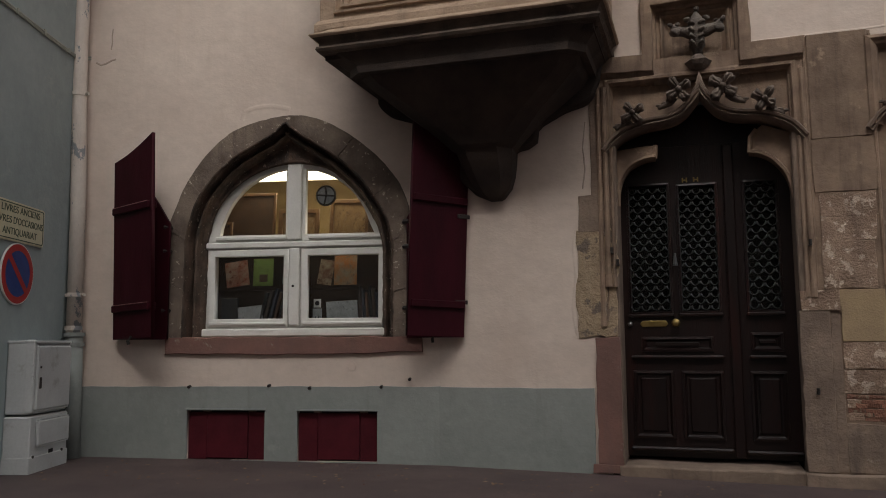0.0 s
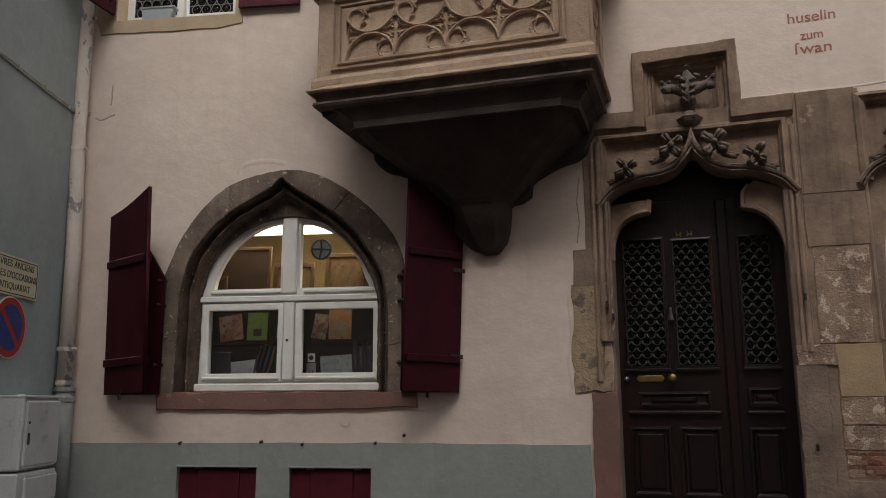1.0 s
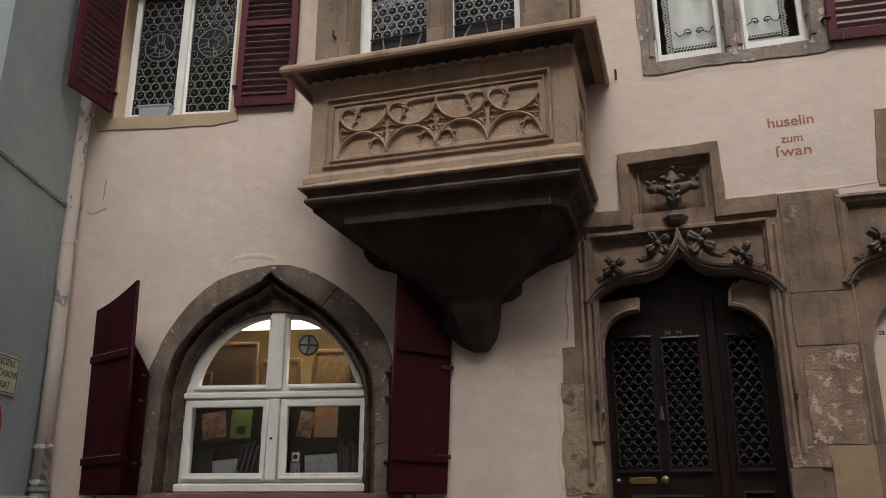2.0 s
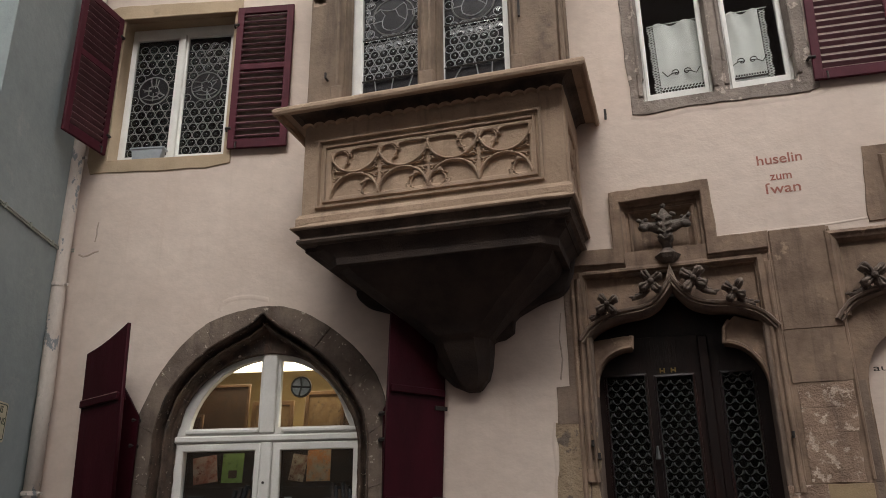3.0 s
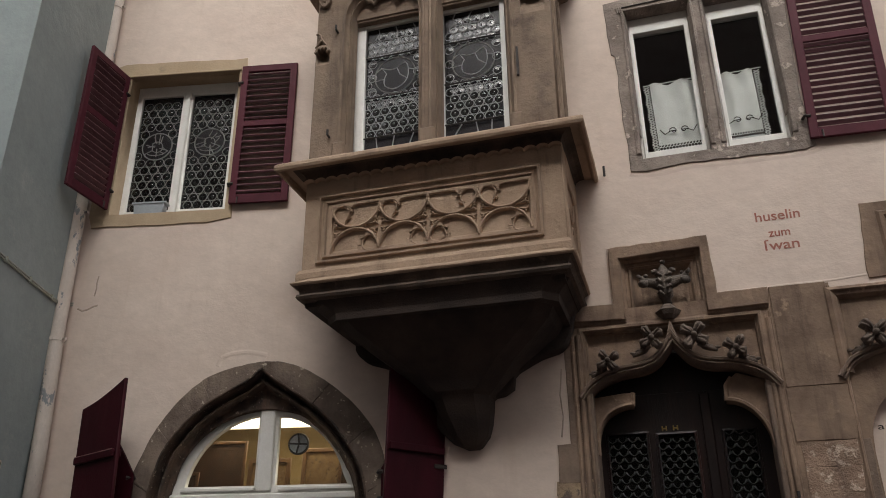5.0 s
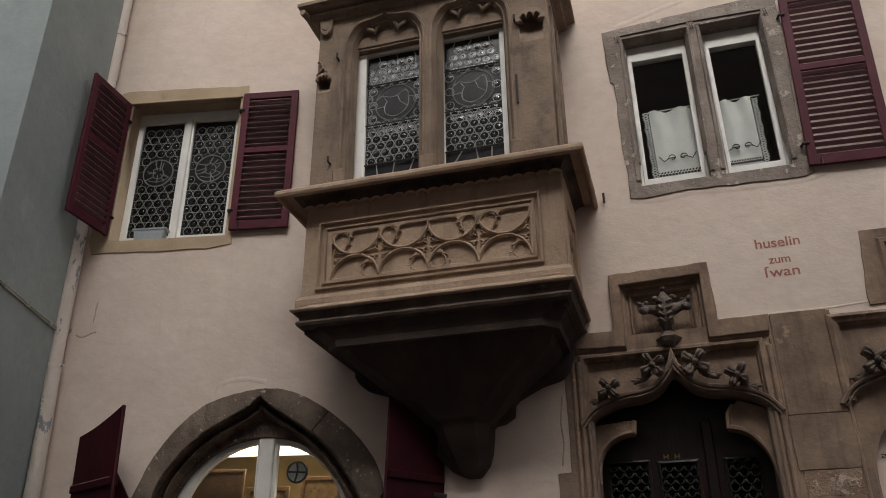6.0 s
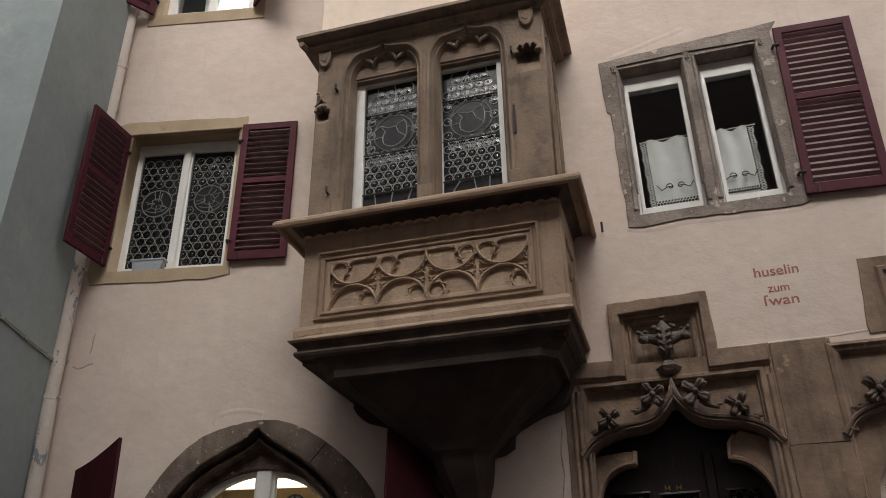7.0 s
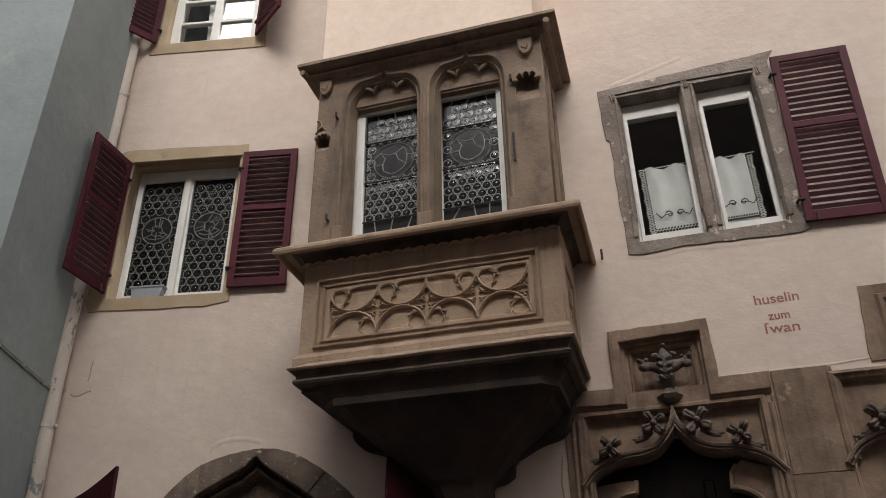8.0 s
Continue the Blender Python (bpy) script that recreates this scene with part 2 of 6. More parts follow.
def box(x0, x1, y0, y1, z0, z1, bevel=0.004, bm=None):
    own = bm is None
    bm = bm or bmesh.new()
    r = bmesh.ops.create_cube(bm, size=1.0)
    bmesh.ops.scale(bm, vec=(x1 - x0, y1 - y0, z1 - z0), verts=r["verts"])
    bmesh.ops.translate(bm, vec=((x0 + x1) / 2, (y0 + y1) / 2, (z0 + z1) / 2), verts=r["verts"])
    if bevel and own:
        bmesh.ops.bevel(bm, geom=bm.edges[:], offset=bevel, segments=1, affect="EDGES", profile=0.5)
    return bm


def plate(name, loops, d0, d1, material, parent=None, label="", at=HERE, bevel=0.0):
    """A plate with holes, from loops of (x, z); d is how far in front of the wall it lies."""
    cu = bpy.data.curves.new("outline", "CURVE")
    cu.dimensions, cu.fill_mode = "2D", "BOTH"
    cu.extrude = max(0.0005, (d1 - d0) / 2 - bevel)
    if bevel:
        cu.bevel_depth, cu.offset, cu.bevel_resolution = bevel, -bevel, 1
    for loop in loops:
        sp = cu.splines.new("POLY")
        sp.points.add(len(loop) - 1)
        for q, (x, z) in zip(sp.points, loop):
            q.co = (x, z, 0, 1)
        sp.use_cyclic_u = True
    ob = bpy.data.objects.new("outline", cu)
    me = bpy.data.meshes.new_from_object(ob)
    bpy.data.objects.remove(ob)
    bpy.data.curves.remove(cu)
    me.name = name
    me.materials.clear()
    me.transform(Matrix.Translation((0, -(d0 + d1) / 2, 0)) @ Matrix.Rotation(radians(90), 4, "X"))
    return finish(name, me, material, parent, label, at)


def sweep(path, profile, place, closed=False):
    """A moulding: profile (a, b) drawn along a 2D path; a lies across the path to its right, b is handed on to place."""
    pts = [Vector(p) for p in path]
    n = len(pts)
    bm = bmesh.new()
    rings = []
    for i, p in enumerate(pts):
        a = pts[i - 1] if i or closed else None
        b = pts[(i + 1) % n] if i < n - 1 or closed else None
        d1 = (p - a).normalized() if a is not None else None
        d2 = (b - p).normalized() if b is not None else None
        d1, d2 = d1 or d2, d2 or d1
        n1, n2 = Vector((d1.y, -d1.x)), Vector((d2.y, -d2.x))
        m = (n1 + n2)
        m = m / max(0.35, m.dot(n1)) if m.length > 1e-6 else n1
        rings.append([bm.verts.new(place(p.x + m.x * u, p.y + m.y * u, v)) for u, v in profile])
    for i in range(n if closed else n - 1):
        r, s = rings[i], rings[(i + 1) % n]
        for j in range(len(profile) - 1):
            bm.faces.new((r[j], r[j + 1], s[j + 1], s[j]))
    if not closed:
        for r in (rings[0], rings[-1]):
            if len(r) > 2:
                bm.faces.new(r)
    return bm


def roughen(bm, amount, size, seed=0):
    """Weathered, chipped surface: shifts the corners by a coarse and a fine noise."""
    for v in bm.verts:
        p = Vector((v.co.x + seed, v.co.y, v.co.z)) / size
        v.co += amount * (noise.noise_vector(p) + 0.5 * noise.noise_vector(p * 3.1))
    return bm


def dense(path, step=0.06):
    """The same line with more corners on it."""
    out = [tuple(path[0])]
    for a, b in zip(path, path[1:]):
        n = max(1, int(math.dist(a, b) / step))
        out += [(a[0] + (b[0] - a[0]) * i / n, a[1] + (b[1] - a[1]) * i / n) for i in range(1, n + 1)]
    return out


def on_wall(x, z, d):
    return (x, -d, z)


def in_plan(x, y, z):
    return (x, y, z)


def curve_pts(pts, steps=5):
    """A smooth line through pts."""
    out = []
    p = [Vector(q) for q in pts]
    for i in range(len(p) - 1):
        a, b, c, d = p[max(i - 1, 0)], p[i], p[i + 1], p[min(i + 2, len(p) - 1)]
        for k in range(steps):
            t = k / steps
            out.append(0.5 * ((2 * b) + (c - a) * t + (2 * a - 5 * b + 4 * c - d) * t * t + (3 * b - a - 3 * c + d) * t ** 3))
    out.append(p[-1])
    return [tuple(q) for q in out]


def tube(pts, r, sides=8, bm=None):
    bm = bm or bmesh.new()
    pts = [Vector(p) for p in pts]
    rings = []
    for i, p in enumerate(pts):
        t = (pts[min(i + 1, len(pts) - 1)] - pts[max(i - 1, 0)]).normalized()
        s = t.cross(Vector((0, 0, 1)) if abs(t.z) < 0.9 else Vector((0, 1, 0))).normalized()
        u = s.cross(t)
        rr = r[i] if isinstance(r, (list, tuple)) else r
        rings.append([bm.verts.new(p + rr * (s * math.cos(k * 2 * math.pi / sides) + u * math.sin(k * 2 * math.pi / sides))) for k in range(sides)])
    for a, b in zip(rings, rings[1:]):
        for k in range(sides):
            bm.faces.new((a[k], a[(k + 1) % sides], b[(k + 1) % sides], b[k]))
    bm.faces.new(rings[0])
    bm.faces.new(rings[-1][::-1])
    return bm


def blob(bm, x, y, z, sx, sy, sz, seg=8):
    r = bmesh.ops.create_icosphere(bm, subdivisions=2 if seg > 6 else 1, radius=1.0)
    bmesh.ops.scale(bm, vec=(sx, sy, sz), verts=r["verts"])
    bmesh.ops.translate(bm, vec=(x, y, z), verts=r["verts"])
    return r["verts"]


def rect(x0, x1, z0, z1):
    return [(x0, z0), (x1, z0), (x1, z1), (x0, z1)]


def ragged(loop, amount, step=0.06, seed=0):
    """An outline broken up like the worn edge of plaster or stone."""
    rng = random.Random(seed)
    out = []
    n = len(loop)
    for i in range(n):
        a, b = Vector(loop[i]), Vector(loop[(i + 1) % n])
        k = max(1, int((b - a).length / step))
        for j in range(k):
            p = a.lerp(b, j / k)
            out.append((p.x + rng.uniform(-amount, amount), p.y + rng.uniform(-amount, amount)))
    return out


def lettering(name, words, size, x, d, z, material, parent=None, at=HERE, width=None, label="", thick=0.002, bold=0.0):
    cu = bpy.data.curves.new(name, "FONT")
    cu.body, cu.size, cu.align_x, cu.extrude, cu.offset = words, size, "CENTER", thick / 2, bold
    ob = bpy.data.objects.new(name, cu)
    me = bpy.data.meshes.new_from_object(ob)
    bpy.data.objects.remove(ob)
    xs = [v.co.x for v in me.vertices]
    k = width / (max(xs) - min(xs)) if width and xs else 1.0
    me.materials.clear()
    me.transform(Matrix.Translation((x, -d, z)) @ Matrix.Rotation(radians(90), 4, "X") @ Matrix.Diagonal((k, 1, 1, 1)))
    return finish(name, me, material, parent, label, at)


# ---- ground ----
def build_ground():
    bm = bmesh.new()
    xs = [-300, -60, -12, -8, -5, -2, 1, 4, 8, 12, 60, 300]
    ys = [-300, -60, -12, -6, -2, 1, 3, 5, 6.2, 7.4, 14, 60, 300]
    grid = [[bm.verts.new((x, y, 0.045 - 0.012 * max(-4, min(6, x + 2.5)))) for x in xs] for y in ys]
    for a, b in zip(grid, grid[1:]):
        for i in range(len(xs) - 1):
            bm.faces.new((a[i], a[i + 1], b[i + 1], b[i]))
    return tagged(part("ground", bm, ASPHALT), "damp brownish asphalt of a narrow street", "ground", kind="structure")


build_ground()

# ---- facade walls ----
hood_curve = [(-2.35, 1.12)] + curve_pts([(-2.345, 2.0), (-2.32, 2.16), (-2.23, 2.42), (-2.0, 2.70), (-1.76, 2.868), (-1.56, 2.975), (-1.411, 3.10)], 5)
hood_curve += curve_pts([(-1.411, 3.10), (-1.27, 2.985), (-1.116, 2.89), (-0.85, 2.70), (-0.64, 2.475), (-0.47, 2.19), (-0.41, 1.95)], 5)[1:] + [(-0.41, 1.12)]
outer_curve = curve_pts([(-2.52, 2.10), (-2.45, 2.32), (-2.30, 2.64), (-2.035, 2.945), (-1.765, 3.085), (-1.415, 3.155), (-1.12, 3.12), (-0.80, 2.95), (-0.54, 2.73), (-0.335, 2.465), (-0.25, 2.20)], 4)
HATCH_A, HATCH_B = (-2.275, -1.555, 0.06, 0.495), (-1.26, -0.545, 0.055, 0.49)

tagged(plate("wall_left", [rect(-3.6, 0.06, -0.4, 11.5), hood_curve, rect(*HATCH_A), rect(*HATCH_B), rect(-3.18, -1.92, 4.75, 6.44), rect(-3.1, -1.95, 8.2, 9.8)],
             -0.45, 0.0, PLASTER, at=LEFT), "cream lime plaster house front, stained and cracked", "wall", kind="structure")
tagged(plate("wall_right", [rect(-0.08, 9.0, -0.4, 11.5), [(1.45, 0.0), (3.02, 0.0), (3.02, 3.25), (1.45, 3.25)], rect(1.87, 2.565, 3.25, 3.88), rect(2.1, 3.54, 4.82, 6.53),
              rect(3.5, 4.95, 0.05, 3.38)],
             -0.45, 0.0, PLASTER, at=RIGHT), "cream lime plaster house front above a stone portal", "wall", kind="structure")
tagged(plate("dado_left", [ragged(rect(-3.45, 0.01, -0.3, 0.70), 0.004, 0.12, 3), rect(*HATCH_A), rect(*HATCH_B)], -0.05, 0.022, DADO, at=LEFT),
       "grey-green painted dado along the foot of the wall", "dado", kind="structure")
tagged(plate("dado_right", [ragged(rect(-0.02, 1.32, -0.3, 0.697), 0.004, 0.12, 4)], -0.05, 0.022, DADO, at=RIGHT), "grey-green painted dado along the foot of the wall", "dado", kind="structure")

# the neighbouring house, set forward of the front
tagged(part("wall_side", box(-1.555, 0.05, 0, 11, -0.4, 12, 0), SIDEWALL, at=SIDE), "blue-grey rendered corner of the neighbouring house", "wall", kind="structure")

# unseen houses that close the street behind the camera and shape light and reflections
OPPOSITE = mat("cream_grey_render", (0.46, 0.42, 0.375), (0.40, 0.365, 0.325), 0.8, 0.9, 0.2, 20)
tagged(part("wall_opposite", box(-9.0, 30, -4.6, -4.0, -0.4, 10.0, 0), OPPOSITE), "unseen plain rendered tall house across the street", "wall", kind="structure")
# the low house is made up to let in sky light from the left
tagged(part("wall_opposite_low", box(-30, -9.0, -4.6, -4.0, -0.4, 8.8, 0), OPPOSITE), "unseen plain rendered lower house added across the street", "wall", kind="structure")
TILES = mat("dark_roof_tiles", (0.11, 0.065, 0.05), (0.075, 0.05, 0.042), 2.0, 0.85, 0.3, 20)


def opposite_roof(name, x0, x1, eave, ridge, lab):
    bm = bmesh.new()
    for ya, za, yb, zb in ((-3.7, eave, -8.8, ridge), (-8.8, ridge, -13.5, eave)):
        bm.faces.new([bm.verts.new(p) for p in ((x0, ya, za), (x1, ya, za), (x1, yb, zb), (x0, yb, zb))])
    bm.faces.new([bm.verts.new(p) for p in ((x0, -3.7, eave), (x0, -8.8, ridge), (x0, -13.5, eave))])
    return tagged(part(name, bm, TILES), lab, "roof", kind="structure")


opposite_roof("roof_opposite", -9.0, 30, 9.9, 18.7, "unseen steep dark tiled roof across the street")
opposite_roof("roof_opposite_low", -30, -9.0, 8.7, 17.0, "unseen lower dark tiled roof added across the street")
tagged(part("wall_back_rooms", box(-10, 10, 11.0, 11.3, -0.4, 11.5, 0), DARKROOM), "plain wall behind the rooms", "wall", kind="structure")
tagged(part("roof_cover", box(-7.5, 8, 7.6, 11.3, 11.4, 11.6, 0), DARKROOM), "plain ceiling over the rooms", "ceiling", kind="structure")

# ---- oriel ----
oriel = thing("oriel_window", "carved brown sandstone oriel with traceried parapet and leaded lights", "oriel", at=(0.4, 0, 3.4), frame_=RIGHT)
OU0, OU1, OD = -0.755, 1.545, 0.86


def plan_path(u0, u1, d):
    return [(u0, 0.05), (u0, -d), (u1, -d), (u1, 0.05)]


def oriel_band(name, u0, u1, d, profile, material=ORIELSTONE, label=""):
    return part(name, roughen(sweep(dense(plan_path(u0, u1, d), 0.07), profile, in_plan), 0.003, 0.12, u0), material, oriel, label, RIGHT)


# corbel: a pyramid of shrinking stages
def oriel_corbel():
    stages = [(3.47, -0.72, 1.55, 0.92), (3.43, -0.68, 1.52, 0.90), (3.335, -0.548, 1.43, 0.85), (3.325, -0.54, 1.425, 0.845), (3.268, -0.535, 1.42, 0.84), (3.27, -0.46, 1.36, 0.77), (3.20, -0.40, 1.32, 0.72),
              (3.08, -0.25, 1.17, 0.62), (2.94, -0.06, 0.98, 0.50), (2.80, 0.10, 0.84, 0.41), (2.72, 0.18, 0.76, 0.37), (2.69, 0.23, 0.72, 0.33), (2.60, 0.26, 0.715, 0.29), (2.48, 0.31, 0.70, 0.22), (2.38, 0.36, 0.67, 0.16), (2.31, 0.43, 0.61, 0.11), (2.285, 0.48, 0.58, 0.08)]
    bm = bmesh.new()
    rings = []
    for z, a, b, d in stages:
        c = min(0.12, (b - a) * 0.22)
        rings.append([bm.verts.new(p) for p in ((a, 0.1, z), (a, -d + c, z), (a + c, -d, z), (b - c, -d, z), (b, -d + c, z), (b, 0.1, z))])
    for r, s in zip(rings, rings[1:]):
        for i in range(6):
            bm.faces.new((r[i], r[(i + 1) % 6], s[(i + 1) % 6], s[i]))
    bm.faces.new(rings[0])
    bm.faces.new(rings[-1])
    return part("corbel", bm, DARKSTONE, oriel, "stone corbel, near black with soot and underside shade in its colour", RIGHT)


oriel_corbel()
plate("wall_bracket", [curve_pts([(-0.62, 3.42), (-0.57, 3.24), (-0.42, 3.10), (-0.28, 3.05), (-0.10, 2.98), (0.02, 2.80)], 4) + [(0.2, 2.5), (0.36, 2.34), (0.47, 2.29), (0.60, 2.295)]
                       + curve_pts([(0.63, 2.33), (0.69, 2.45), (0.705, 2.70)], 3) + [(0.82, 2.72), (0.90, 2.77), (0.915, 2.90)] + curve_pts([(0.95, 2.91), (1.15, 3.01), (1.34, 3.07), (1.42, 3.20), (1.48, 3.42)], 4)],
      -0.05, 0.10, DARKSTONE, oriel, "curved stone bracket, dark with soot and underside shade in its colour", RIGHT, bevel=0.02)
# dark stone for the hollows: soot and their shade are both in its colour
SOOTSHADE = mat("soot_and_shade_hollow_stone", (0.115, 0.082, 0.06), (0.055, 0.040, 0.031), 4.0, 0.85, 0.4, 40, rand=0.06, spots=(0.17, 0.125, 0.092), spot_scale=7, spot_at=0.62, soft=0.1, streak=(0.035, 0.026, 0.021), streak_at=0.52)
oriel_band("base_lip", -0.76, 1.58, 0.97, [(-0.25, 3.557), (0.0, 3.557), (0.020, 3.563), (0.028, 3.575), (0.022, 3.588), (-0.02, 3.606), (-0.09, 3.655), (-0.25, 3.655)])
oriel_band("base_cavetto", -0.76, 1.58, 0.97, [(-0.3, 3.435), (-0.055, 3.435), (-0.026, 3.447), (-0.014, 3.468), (-0.022, 3.488), (-0.040, 3.494), (-0.036, 3.520), (-0.018, 3.545), (0.008, 3.560), (-0.3, 3.560)], SOOTSHADE, "hollow moulding, soot and shade put into its colour")
# slab in the same near-black stone, its shade in the colour
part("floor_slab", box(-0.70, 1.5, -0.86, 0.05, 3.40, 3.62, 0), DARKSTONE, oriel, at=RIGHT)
# parapet with its sunk panel
PAN = (-0.62, 1.36, 3.785, 4.434)
plate("parapet_front", [rect(OU0, OU1, 3.60, 4.60), rect(*PAN)], 0.70, OD, ORIELSTONE, oriel, at=RIGHT, bevel=0.006)
plate("parapet_back", [rect(OU0 + 0.02, OU1 - 0.02, 3.60, 4.62)], 0.66, 0.825, ORIELSTONE, oriel, at=RIGHT)
oriel_band("foot_plinth", OU0, OU1, OD, [(-0.1, 3.60), (0.035, 3.60), (0.035, 3.70), (0.015, 3.74), (-0.1, 3.74)])
part("panel_moulding", roughen(sweep(dense([(PAN[0], PAN[2]), (PAN[0], PAN[3]), (PAN[1], PAN[3]), (PAN[1], PAN[2]), (PAN[0], PAN[2])], 0.07)[:-1],
                             [(-0.006, 0.855), (0.002, 0.884), (0.020, 0.886), (0.029, 0.852), (0.048, 0.846), (0.056, 0.868), (0.072, 0.868), (0.081, 0.842), (0.10, 0.838), (0.12, 0.82)], on_wall, True), 0.003, 0.1), ORIELSTONE, oriel, at=RIGHT)
for u0, u1 in ((OU0 + 0.045, OU0 + 0.16), (OU1 - 0.16, OU1 - 0.045)):
    part("side_parapet", box(u0, u1, -0.72, 0.05, 3.60, 4.62, 0), ORIELSTONE, oriel, at=RIGHT)
for u0, u1 in ((OU0 - 0.012, OU0 + 0.06), (OU1 - 0.06, OU1 + 0.012)):
    for d0, d1, z0, z1 in ((-0.03, 0.12, 3.60, 4.62), (0.70, 0.84, 3.62, 4.60), (0.12, 0.70, 3.60, 3.86), (0.12, 0.70, 4.38, 4.62)):
        part("side_panel_rib", box(u0, u1, -d1, -d0, z0, z1, 0.01), ORIELSTONE, oriel, at=RIGHT)
# sill and the wavy fillet under it
oriel_band("sill_moulding", OU0, OU1, OD, [(0.10, 4.690), (0.165, 4.688), (0.180, 4.668), (0.186, 4.650), (0.200, 4.644), (0.217, 4.650), (0.226, 4.672), (0.222, 4.700), (0.205, 4.720), (0.17, 4.728), (0.0, 4.762), (-0.2, 4.762), (-0.2, 4.72)])
oriel_band("sill_hollow", OU0, OU1, OD, [(-0.2, 4.600), (0.006, 4.600), (0.008, 4.640), (0.022, 4.672), (0.055, 4.692), (0.11, 4.696), (0.15, 4.692), (0.15, 4.715), (-0.2, 4.715)], SOOTSHADE, "hollow under the sill, soot and shade put into its colour")


def ripple():
    pts = []
    n = 22
    for i in range(n * 6 + 1):
        pts.append((OU0 - 0.01 + (OU1 - OU0 + 0.02) * i / (n * 6), 4.580 + 0.026 * abs(math.sin(i * math.pi / 6)) ** 0.75))
    return sweep(pts, [(-0.008, 0.85), (-0.008, 0.900), (-0.002, 0.910), (0.006, 0.902), (0.008, 0.85)], on_wall)


part("wavy_fillet", ripple(), ORIELSTONE, oriel, at=RIGHT)


# flamboyant blind tracery, cut through a thin slab
def arc(cx, cz, r, a0, a1, n=10):
    return [(cx + r * math.cos(radians(a0 + (a1 - a0) * i / n)), cz + r * math.sin(radians(a0 + (a1 - a0) * i / n))) for i in range(n + 1)]


T0, T1, B0, B1 = -0.495, 1.262, 3.862, 4.318
bay_w = (T1 - T0) / 4
mid_z = (B0 + B1) / 2


def half_bay(cx, small, up):
    """The opening under one arch: a wide lobe and a small one beside it, parted by a forked cusp; up turns it over."""
    r = bay_w * 0.474
    pts = arc(0, 0, r, 180, 60, 12)
    pts += [(0.088, 0.140), (0.062, 0.118), (0.092, 0.128)] + arc(0.128, 0.070, 0.070, 112, -58, 9)
    pts += [(0.105, 0.004), (0.075, 0.016), (0.062, 0.030), (0.074, 0.056), (0.052, 0.046), (0.028, 0.060), (0.042, 0.026), (0.022, 0.008), (-0.03, 0.0)]
    k = 1 if up else -1
    z = B0 if up else B1
    return [(cx + small * x, z + k * y) for x, y in pts]


def star(xb, side=0):
    """The hollow between four arches, with a forked cusp on every flank; side cuts it at the panel's end."""
    flank = [(0.012, 0.125), (0.030, 0.090), (0.020, 0.072), (0.046, 0.076), (0.060, 0.050), (0.095, 0.028), (0.150, 0.010)]
    top = [(x, z) for x, z in flank]
    right = top + [(x, -z) for x, z in top[::-1]]
    left = [(-x, z) for x, z in right[::-1]]
    if side > 0:
        loop = right + [(0.0, -0.128), (0.0, 0.128)]
    elif side < 0:
        loop = [(0.0, 0.128), (0.0, -0.128)] + left
    else:
        loop = right + left
    return [(xb + x, mid_z + z) for x, z in loop]


holes = []
for i in range(4):
    cx = T0 + bay_w * (i + 0.5)
    low = -1 if i == 2 else 1
    holes += [half_bay(cx, low, True), half_bay(cx, -low, False)]
for i in range(5):
    holes.append(star(T0 + bay_w * i, 1 if i == 0 else -1 if i == 4 else 0))
plate("tracery", [rect(T0 - 0.045, T1 + 0.045, B0 - 0.03, B1 + 0.03)] + holes, 0.800, 0.854, ORIELSTONE, oriel, "flamboyant blind tracery", RIGHT, bevel=0.006)
ROLL = [(-0.011, 0.848), (-0.009, 0.860), (-0.003, 0.867), (0.003, 0.867), (0.009, 0.860), (0.011, 0.848)]
SPUR = [(-0.0085, 0.822), (-0.0065, 0.846), (0.0, 0.852), (0.0065, 0.846), (0.0085, 0.822)]
for i in range(4):
    cx = T0 + bay_w * (i + 0.5)
    low = -1 if i == 2 else 1
    for k, z, small in ((1, B0, low), (-1, B1, -low)):
        path = arc(0, 0, bay_w * 0.474 + 0.012, 176, 4, 22)
        part("tracery_roll", sweep([(cx + small * x, z + k * y) for x, y in path], ROLL, on_wall), ORIELSTONE, oriel, at=RIGHT)
        for path in (arc(0.132, 0.070, 0.066, 118, 258, 9), curve_pts([(0.115, 0.006), (0.075, 0.018), (0.035, 0.004)], 3), [(0.092, 0.118), (0.070, 0.128), (0.052, 0.116)], [(0.066, 0.060), (0.045, 0.055), (0.030, 0.066)]):
            part("cusp", sweep([(cx + small * x, z + k * y) for x, y in path], SPUR, on_wall), ORIELSTONE, oriel, at=RIGHT)
for i in range(5):
    xb = T0 + bay_w * i
    for sx in ((-1, 1) if 0 < i < 4 else (1,) if i == 0 else (-1,)):
        for sz in (-1, 1):
            for path in (curve_pts([(0.135, 0.030), (0.085, 0.024), (0.040, 0.036), (0.018, 0.020)], 3), [(0.046, 0.034), (0.038, 0.055), (0.020, 0.060)]):
                part("cusp", sweep([(xb + sx * x, mid_z + sz * y) for x, y in path], SPUR, on_wall), ORIELSTONE, oriel, at=RIGHT)

